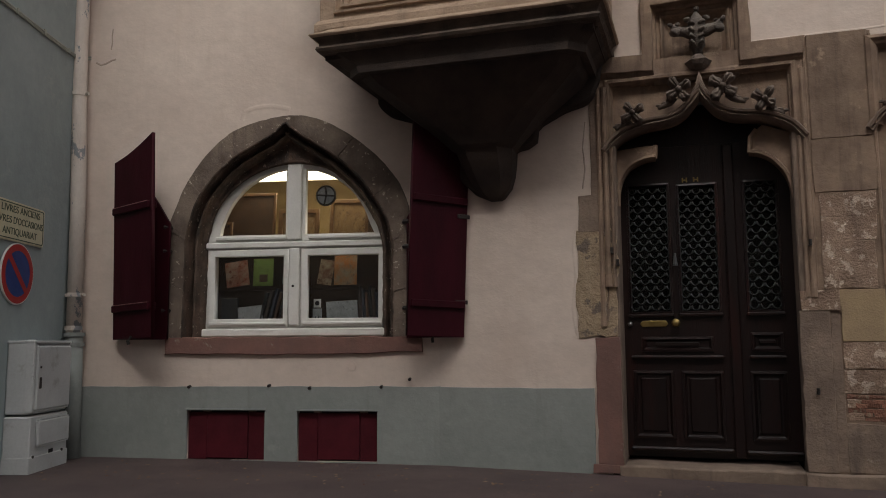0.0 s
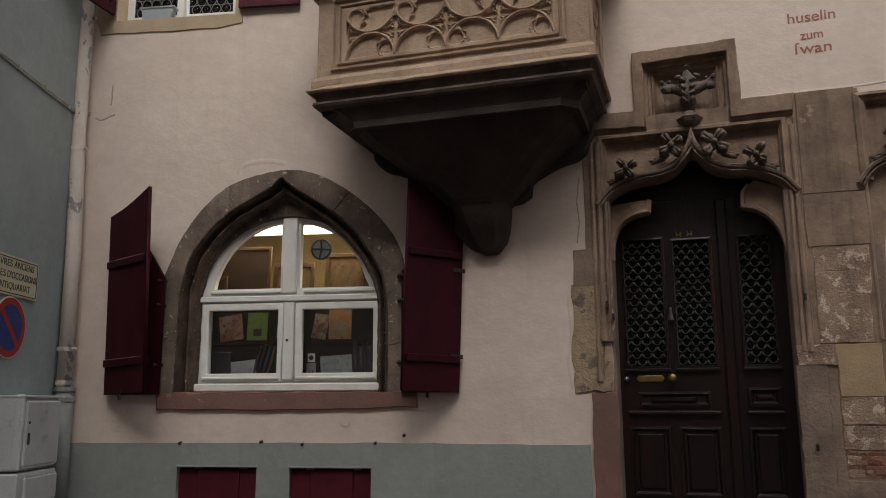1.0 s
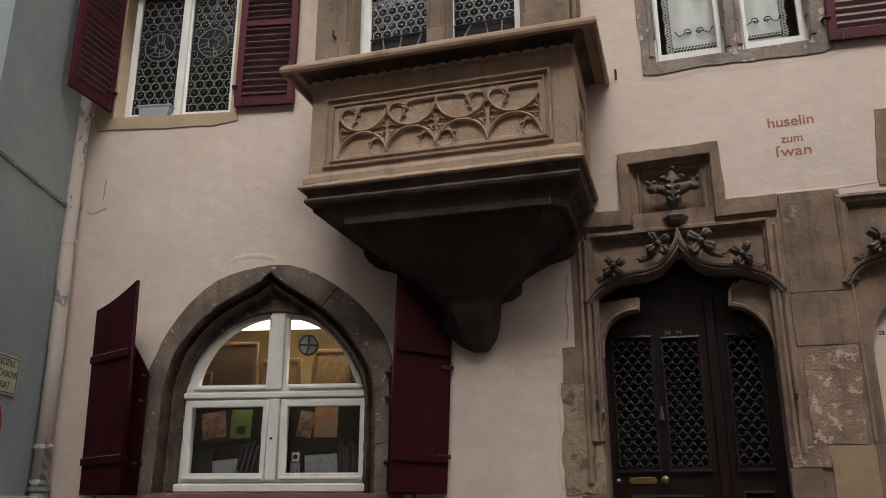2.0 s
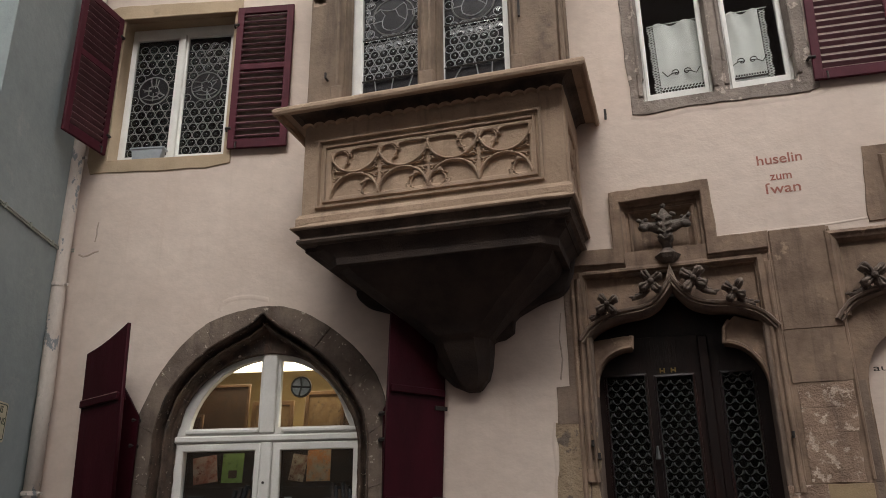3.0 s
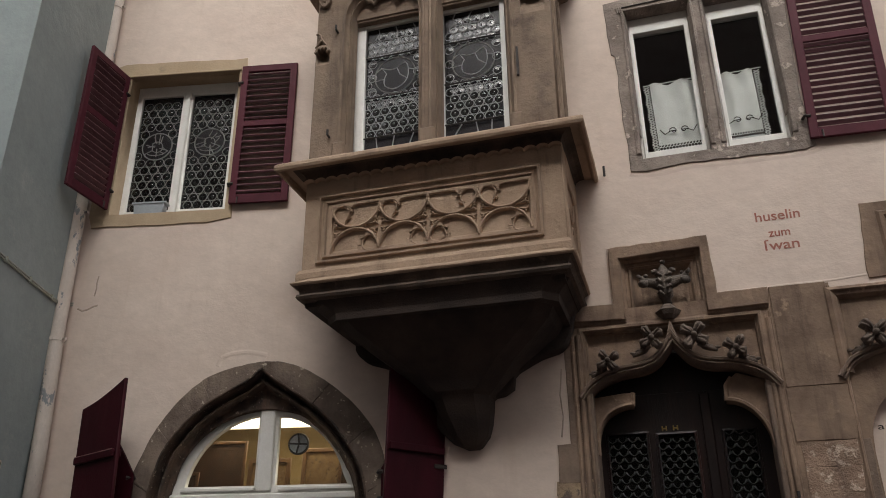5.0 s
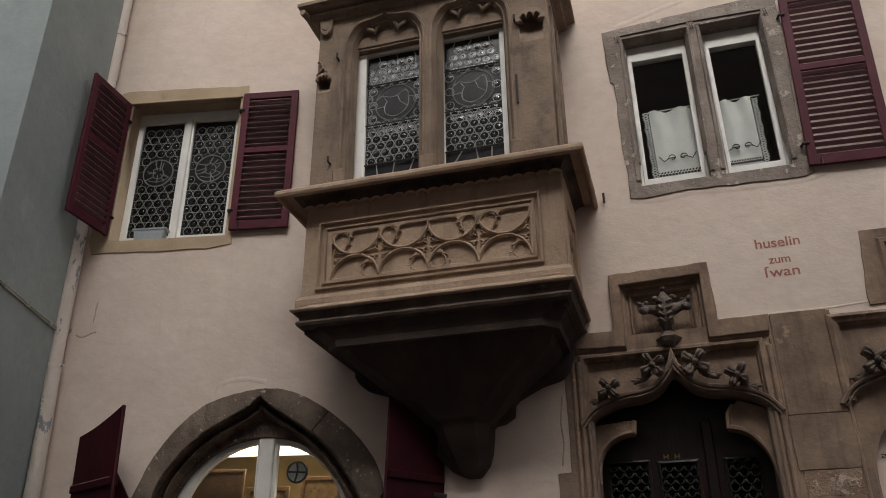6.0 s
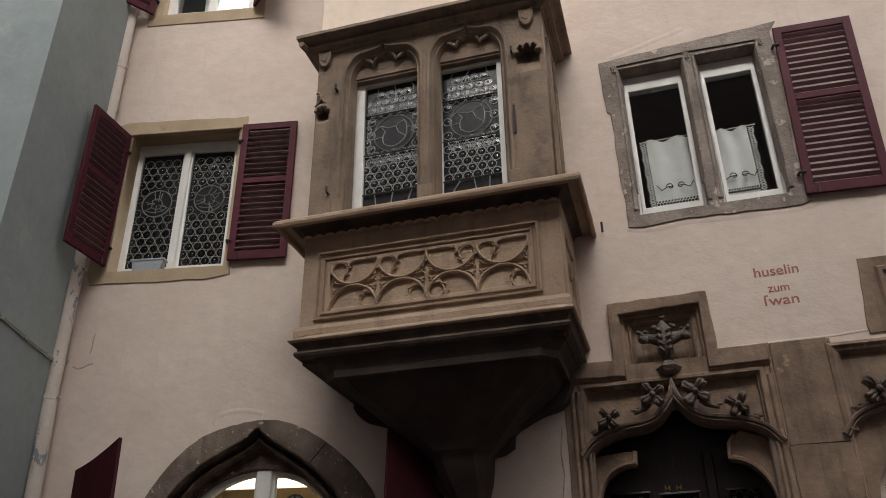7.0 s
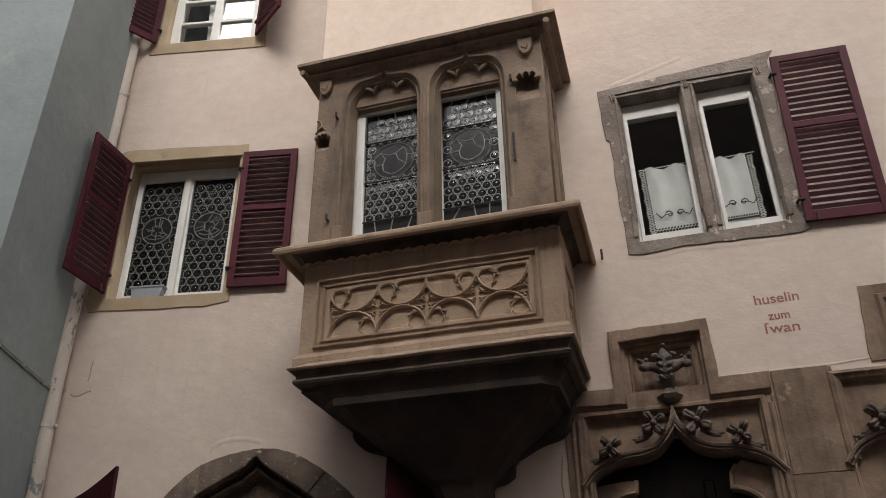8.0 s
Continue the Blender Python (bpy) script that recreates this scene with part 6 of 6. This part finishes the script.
for u0, u1, z1 in ((1.61, 1.945, 2.40), (2.02, 2.33, 2.38), (2.545, 2.80, 2.38)):
    gl = part("pane", box(u0, u1, DY + 0.03, DY + 0.034, 1.31, z1, 0), DOORGLASS, leaf_of(u0), at=RIGHT)
    gl.visible_shadow = False
    part("grille", grille(u0, u1, 1.31, z1), GRILLE, leaf_of(u0), "fish-scale iron grille", at=RIGHT @ pose(0, DY - 0.004, 0))
    part("glazing_bead", sweep([(u0, 1.31), (u0, z1), (u1, z1), (u1, 1.31)], [(-0.012, -DY), (-0.01, -DY + 0.016), (0.006, -DY + 0.02), (0.014, -DY - 0.01)], on_wall, True), DOORWOOD, leaf_of(u0), at=RIGHT)
    part("sill_moulding", box(u0 - 0.02, u1 + 0.02, DY - 0.035, DY + 0.01, 1.275, 1.305, 0.008), DOORWOOD, leaf_of(u0), at=RIGHT)
leaf_panel("letter_panel_frame", 1.70, 2.25, 1.00, 1.10, False)
part("letter_flap", box(1.80, 2.15, DY - 0.02, DY + 0.0, 1.035, 1.065, 0.004), DOORWOOD, main_leaf, "wooden letter flap", at=RIGHT)
leaf_panel("lower_panel", 1.625, 1.925, 0.29, 0.82)
leaf_panel("lower_panel", 2.015, 2.315, 0.29, 0.82)
leaf_panel("lower_panel", 2.545, 2.795, 0.29, 0.82)
leaf_panel("small_panel", 2.56, 2.78, 1.00, 1.13)
for u0, u1, z in ((1.60, 2.34, 0.925), (2.53, 2.81, 0.925), (1.58, 2.385, 0.18), (2.48, 2.90, 0.17)):
    part("rail_moulding", box(u0, u1, DY - 0.04, DY + 0.005, z, z + 0.035, 0.012), DOORWOOD, leaf_of(u0), at=RIGHT)
plate("letter_plate", [[(1.68, 1.22), (1.70, 1.195), (1.89, 1.195), (1.91, 1.22), (1.89, 1.247), (1.70, 1.247)]], -DY, -DY + 0.014, BRASS, main_leaf, "long brass plate", RIGHT, bevel=0.004)
part("door_knob", tube([(1.972, DY, 1.225), (1.972, DY - 0.03, 1.225), (1.972, DY - 0.045, 1.225), (1.972, DY - 0.075, 1.225), (1.972, DY - 0.085, 1.225)], [0.035, 0.016, 0.03, 0.036, 0.02], 12), BRASS, main_leaf, "brass door knob", at=RIGHT, smooth=True)
part("lock_cylinder", tube([(1.60, DY, 1.222), (1.60, DY - 0.02, 1.222), (1.60, DY - 0.032, 1.222), (1.60, DY - 0.036, 1.222)], [0.022, 0.02, 0.012, 0.004], 12), STEEL, main_leaf, "steel lock knob", at=RIGHT, smooth=True)
part("bell_pull", tube([(1.985, DY, 1.80), (1.985, DY - 0.04, 1.79), (1.985, DY - 0.04, 1.70)], [0.012, 0.01, 0.022], 8), GRILLE, main_leaf, "small iron bell pull", at=RIGHT)
part("key_plate", box(1.97, 2.06, DY - 0.01, DY, 1.085, 1.095, 0.002), GRILLE, main_leaf, at=RIGHT)
for u in (2.085, 2.175):
    part("gilt_mark", box(u - 0.022, u - 0.010, DY - 0.008, DY + 0.001, 2.405, 2.445, 0.002), BRASS, main_leaf, at=RIGHT)
    part("gilt_mark", box(u + 0.010, u + 0.022, DY - 0.008, DY + 0.001, 2.405, 2.445, 0.002), BRASS, main_leaf, at=RIGHT)
    part("gilt_mark", box(u - 0.010, u + 0.010, DY - 0.006, DY + 0.001, 2.418, 2.430, 0.002), BRASS, main_leaf, at=RIGHT)
# near-black box in place of a hallway; its darkness is the colour
tagged(part("room_hall", box(1.3, 3.1, 0.50, 2.2, 0.0, 3.1, 0), BLACK, at=RIGHT), "near-black box painted as the unlit hallway behind the door", "room", kind="structure")

# ---- neighbouring blind arch ----
blind = thing("blind_arch", "second sandstone arch with pale plaster infill", "portal", at=(4.2, 0, 0.1), frame_=RIGHT)
BM2 = 4.22
OG2 = mirror(curve_pts([(-0.76, 2.66), (-0.66, 2.785), (-0.47, 2.868), (-0.26, 2.91), (-0.14, 2.97), (-0.055, 3.05), (0.0, 3.13)], 4), BM2)
plate("arch_plate", [[(3.48, 0.05), (3.48, 3.40), (4.96, 3.40), (4.96, 0.05), (4.86, 0.05), (4.86, 2.1)] + [(2 * BM2 - x, z) for x, z in curve_pts([(3.58, 2.10), (3.60, 2.28), (3.68, 2.45), (3.82, 2.56)], 4)] + [(4.62, 2.68), (3.82, 2.68)]
                     + curve_pts([(3.58, 2.10), (3.60, 2.28), (3.68, 2.45), (3.82, 2.56)], 4)[::-1] + [(3.58, 0.05)]], -0.30, -0.03, STONE, blind, at=RIGHT)
part("ogee_hood", sweep(OG2, [(0.03, -0.1), (0.03, -0.02), (0.022, 0.02), (0.012, 0.045), (-0.004, 0.03), (-0.012, 0.055), (-0.03, 0.062), (-0.042, 0.03), (-0.05, -0.045)], on_wall), GREYSTONE, blind, at=RIGHT)
part("label_moulding", sweep([(3.50, 2.70), (3.50, 3.36), (5.0, 3.36)], [(-0.05, 0.0), (-0.04, 0.03), (-0.01, 0.05), (0.01, 0.03), (0.03, 0.02), (0.05, -0.01), (0.06, -0.04)], on_wall), STONE, blind, at=RIGHT)
plate("infill", [rect(3.50, 4.95, 0.05, 2.75)], -0.22, -0.12, PLASTER, blind, "pale plaster infill", RIGHT)
carved_leaf(blind, 3.735, 2.975, 0.105, 17, -1)
plate("upper_niche", [ragged([(3.80, 3.45), (3.80, 3.52), (3.86, 4.10), (4.7, 4.10), (4.7, 3.45)], 0.006, 0.1, 77), rect(4.02, 4.55, 3.50, 3.98)], -0.1, 0.014, STONE, blind, at=RIGHT, bevel=0.005)
part("upper_niche_moulding", sweep([(4.0, 3.5), (4.0, 3.98), (4.56, 3.98)], [(-0.04, 0.014), (-0.02, 0.04), (0.01, 0.04), (0.03, 0.0), (0.05, -0.06)], on_wall), STONE, blind, at=RIGHT)
# niche back in near-black stone, the shade of the recess in its colour
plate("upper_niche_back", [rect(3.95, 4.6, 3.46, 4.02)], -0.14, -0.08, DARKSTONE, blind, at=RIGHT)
lettering("wall_words", "aule", 0.07, 3.745, -0.118, 2.28, INK, blind, RIGHT, 0.19)

# ---- painted house inscription ----
words = thing("painted_inscription", "faded red painted inscription on the plaster", "inscription", at=(3.22, 0, 3.95), frame_=RIGHT)
for txt, x, z, w, s in (("huselin", 3.222, 4.055, 0.355, 0.125), ("zum", 3.215, 3.905, 0.17, 0.105), ("\u017fwan", 3.215, 3.785, 0.27, 0.125)):
    lettering("painted_word", txt, s, x, 0.0025, z, LETTER, words, RIGHT, w, bold=0.0012)

# ---- downpipe ----
pipe = thing("downpipe", "cream-painted rainwater downpipe with peeling paint", "downpipe", at=(-3.3, -0.1, 0.05), frame_=LEFT)
part("upper_pipe", tube([(-3.345, -0.095, 1.16), (-3.36, -0.095, 2.4), (-3.405, -0.095, 3.6), (-3.415, -0.095, 5.0), (-3.44, -0.095, 7.4), (-3.45, -0.095, 11.0)], 0.068, 14), PIPEPAINT, pipe, at=LEFT, smooth=True)
part("lower_sleeve", tube([(-3.31, -0.10, 0.06), (-3.335, -0.10, 1.18)], 0.075, 14), DADO, pipe, "grey-green painted iron foot pipe", at=LEFT, smooth=True)
for z, u, r, m_ in ((1.17, -3.337, 0.092, DADO), (1.08, -3.335, 0.088, DADO), (1.23, -3.347, 0.078, PIPEPAINT), (1.53, -3.352, 0.076, PIPEPAINT), (2.45, -3.363, 0.07, PIPEPAINT), (2.95, -3.38, 0.07, PIPEPAINT), (3.42, -3.40, 0.076, PIPEPAINT), (5.2, -3.417, 0.072, PIPEPAINT), (7.36, -3.44, 0.076, PIPEPAINT)):
    part("collar", tube([(u, -0.095, z - 0.018), (u, -0.095, z + 0.018)], r, 14), m_, pipe, at=LEFT)
for z, u in ((1.53, -3.352), (3.42, -3.40), (7.36, -3.44), (4.75, -3.415)):
    for s in (-1, 1):
        part("bracket_lug", tube([(u + s * 0.07, -0.10, z), (u + s * 0.105, -0.11, z)], 0.016, 6), PIPEPAINT, pipe, at=LEFT)

# ---- street cabinets ----
def street_cabinet(z0, z1, x0, x1, depth, lab, lower):
    ob = thing("utility_cabinet", lab, "cabinet", group="stacked utility cabinets", at=((x0 + x1) / 2, -depth / 2, z0), frame_=SIDE)
    part("body", box(x0, x1, -depth, 0.0, z0, z1, 0.012), CABINET, ob, at=SIDE)
    if lower:
        door = part("door", box(x0 + 0.09, x1 - 0.01, -depth - 0.022, -depth, z0 + 0.17, z1 - 0.03, 0.018), CABINET, ob, "grey moulded door", at=SIDE)
        part("base_skirt", box(x0 - 0.004, x1 + 0.004, -depth - 0.006, 0.0, z0 - 0.06, z0 + 0.10, 0.006), CABINET, ob, at=SIDE)
        part("slot", box((x0 + x1) / 2, (x0 + x1) / 2 + 0.07, -depth - 0.004, -depth + 0.01, z0 + 0.10, z0 + 0.13, 0.002), BLACK, ob, at=SIDE)
        for x in (x0 + 0.06, x1 - 0.10):
            part("screw", tube([(x, -depth, z0 + 0.10), (x, -depth - 0.01, z0 + 0.10)], 0.012, 8), IRON, ob, at=SIDE)
    else:
        door = part("door", box(x0 + 0.03, x1 - 0.004, -depth - 0.03, -depth, z0 + 0.02, z1 - 0.025, 0.022), CABINET, ob, "grey moulded door", at=SIDE)
        part("hinge_post", box(x0 - 0.004, x0 + 0.028, -depth - 0.02, -depth + 0.05, z0 + 0.01, z1 + 0.015, 0.008), CABINET, ob, at=SIDE)
        part("lid", box(x0 - 0.006, x1 + 0.006, -depth - 0.02, 0.0, z1 - 0.014, z1 + 0.008, 0.005), CABINET, ob, at=SIDE)
        part("lock", box(x0 + 0.075, x0 + 0.11, -depth - 0.036, -depth - 0.029, z0 + 0.20, z0 + 0.29, 0.004), INK, door, "dark scuffed lock plate", at=SIDE)
        part("keyhole", tube([(x0 + 0.09, -depth - 0.028, z0 + 0.37), (x0 + 0.09, -depth - 0.036, z0 + 0.37)], 0.01, 8), IRON, door, at=SIDE)
        part("handle", box(x0 - 0.012, x0 + 0.006, -depth - 0.028, -depth + 0.0, z0 + 0.30, z0 + 0.40, 0.004), CABINET, door, at=SIDE)


street_cabinet(0.10, 0.515, -1.05, -0.41, 0.215, "grey lower utility cabinet standing on the pavement", True)
street_cabinet(0.53, 1.105, -1.04, -0.415, 0.20, "grey upper utility cabinet on top of another", False)

# ---- signs on the side wall ----
SIGNCREAM = mat("cream_enamel", (0.62, 0.58, 0.40), (0.56, 0.52, 0.36), 8, 0.4, 0.03, 60)
SIGNGREEN = mat("dark_green_letters", (0.05, 0.07, 0.045), (0.06, 0.08, 0.05), 12, 0.5, 0.02, 60)
SIGNRED = mat("traffic_red", (0.42, 0.035, 0.03), (0.36, 0.03, 0.028), 8, 0.4, 0.02, 60)
SIGNBLUE = mat("traffic_blue", (0.025, 0.06, 0.22), (0.022, 0.05, 0.19), 8, 0.4, 0.02, 60)
sign = thing("shop_sign", "cream enamel sign of an antiquarian bookshop on the wall", "sign", at=(-1.0, 0, 1.9), frame_=SIDE)


def rounded(x0, x1, z0, z1, r):
    out = []
    for cx, cz, a in ((x1 - r, z0 + r, -90), (x1 - r, z1 - r, 0), (x0 + r, z1 - r, 90), (x0 + r, z0 + r, 180)):
        out += arc(cx, cz, r, a, a + 90, 4)
    return out


board = plate("sign_board", [rounded(-1.45, -0.60, 1.905, 2.225, 0.025)], 0.004, 0.022, SIGNCREAM, sign, at=SIDE, bevel=0.003)
plate("sign_border", [rounded(-1.435, -0.615, 1.92, 2.21, 0.02), rounded(-1.427, -0.623, 1.928, 2.202, 0.017)], 0.0222, 0.024, SIGNGREEN, board, at=SIDE)
for txt, z, x, w in (("LIVRES", 2.135, -1.155, 0.25), ("ANCIENS", 2.135, -0.84, 0.32), ("LIVRES", 2.045, -1.2475, 0.245), ("D'OCCASIONS", 2.045, -0.8625, 0.465), ("ANTIQUARIAT", 1.955, -0.985, 0.53)):
    lettering("sign_word", txt, 0.08, x, 0.0235, z, SIGNGREEN, board, SIDE, w)
nopark = thing("no_parking_sign", "round blue and red no-parking sign fixed to the wall", "sign", at=(-0.985, 0, 1.65), frame_=SIDE)
SX, SZ = -0.985, 1.65
plate("disc", [arc(SX, SZ, 0.25, 0, 352, 44)], 0.004, 0.020, WHITE, nopark, "white rim", at=SIDE, bevel=0.003)
plate("red_ring", [arc(SX, SZ, 0.24, 0, 352, 44), arc(SX, SZ, 0.187, 0, 352, 44)], 0.0202, 0.022, SIGNRED, nopark, at=SIDE)
plate("blue_field", [arc(SX, SZ, 0.188, 0, 352, 44)], 0.0202, 0.0216, SIGNBLUE, nopark, at=SIDE)
plate("red_bar", [[(SX - 0.15, SZ + 0.115), (SX - 0.115, SZ + 0.15), (SX + 0.15, SZ - 0.115), (SX + 0.115, SZ - 0.15)]], 0.0218, 0.0234, SIGNRED, nopark, at=SIDE)

# ---- cable and small ironwork ----
cable = thing("wall_cable", "thin painted cable clipped along the side wall", "cable", at=(-0.8, -0.02, 3.76), frame_=SIDE)
for dz in (0.0, 0.022):
    part("cable_run", tube([(-3.0, -0.012, 3.79 + dz), (-1.4, -0.012, 3.765 + dz), (-0.7, -0.012, 3.76 + dz), (-0.08, -0.012, 3.765 + dz), (0.0, -0.10, 3.80 + dz)], 0.009, 6), CABLEPAINT, cable, at=SIDE)
for x in (-1.2, -0.75, -0.3):
    part("clip", box(x - 0.012, x + 0.012, -0.028, 0.0, 3.748, 3.80, 0.003), CABLEPAINT, cable, at=SIDE)
hook = tagged(part("wall_hook", tube([(1.83, 0.02, 4.75), (1.83, -0.04, 4.75), (1.83, -0.05, 4.78), (1.83, -0.045, 4.68)], 0.011, 6), IRON, at=RIGHT), "short rusty iron hook in the plaster", "hook")


# cracks and lifted edges of the plaster
def crack(path, w, at, lab, material=PLASTER):
    bm = sweep(path, [(-w * 1.6, 0.0003), (-w * 0.5, 0.0035), (w * 0.5, 0.0035), (w * 1.6, 0.0003)], on_wall)
    return tagged(part("plaster_crack", bm, material, at=at), lab, "crack", group="plaster cracks")


crack([(-3.30, 3.76), (-3.25, 3.735), (-3.20, 3.745), (-3.14, 3.775), (-3.10, 3.785)], 0.006, LEFT, "old dirty crack in the plaster beside the downpipe", PLASTERDIRT)
crack([(-3.152, 3.88), (-3.143, 3.96), (-3.148, 4.02), (-3.14, 4.09)], 0.004, LEFT, "thin upright crack in the cream plaster", PLASTERDIRT)
crack([(1.27, 2.35), (1.295, 2.52), (1.28, 2.70), (1.305, 2.92)], 0.004, RIGHT, "thin crack in the plaster beside the portal", PLASTERDIRT)
crack(curve_pts([(-1.83, 3.13), (-1.80, 3.208), (-1.70, 3.246), (-1.54, 3.255), (-1.375, 3.217)], 3), 0.016, LEFT, "raised plaster edge over the arch")
crack([(2.12, 6.70), (2.5, 6.80), (2.72, 6.86), (2.86, 6.90)], 0.02, RIGHT, "raised plaster edge over the stone window")

crack(curve_pts([(2.06, 4.70), (2.18, 4.668), (2.35, 4.664), (2.6, 4.688), (2.95, 4.667), (3.3, 4.66), (3.55, 4.657), (3.71, 4.70)], 3), 0.022, RIGHT, "thick plaster lip under the stone window")
crack(curve_pts([(2.66, 3.456), (2.85, 3.462), (3.0, 3.460), (3.2, 3.468), (3.5, 3.466), (3.80, 3.485)], 3), 0.007, RIGHT, "thick plaster lip above the stone portal")
crack(curve_pts([(1.20, 1.13), (1.17, 1.35), (1.20, 1.6), (1.185, 1.85), (1.21, 2.0)], 3), 0.012, RIGHT, "broken plaster edge beside the portal stones")
# litter on the ground
def litter():
    rg = random.Random(3)
    bm = bmesh.new()
    for _ in range(160):
        x, y = rg.uniform(-5.2, 2.0), 0
        y = 6.1 + rg.random() ** 2 * 0.9 - (0.35 if x < -3 else 0) - rg.random() * 0.6
        z = 0.047 - 0.012 * max(-4, min(6, x + 2.5))
        r = rg.uniform(0.006, 0.02)
        a = rg.uniform(0, 6.28)
        vs = [bm.verts.new((x + r * rg.uniform(0.6, 1.3) * math.cos(a + k * 1.256), y + r * rg.uniform(0.6, 1.3) * math.sin(a + k * 1.256), z + rg.uniform(0, 0.006))) for k in range(5)]
        top = bm.verts.new((x, y, z + 0.008))
        for k in range(5):
            bm.faces.new((vs[k], vs[(k + 1) % 5], top))
    m_ = mat("dry_leaf_litter", (0.30, 0.22, 0.15), (0.16, 0.09, 0.05), 3, 0.9, 0.1, 60)
    return tagged(part("litter", bm, m_), "scattered dry leaf scraps and grit on the asphalt", "litter", kind="stuff")


litter()
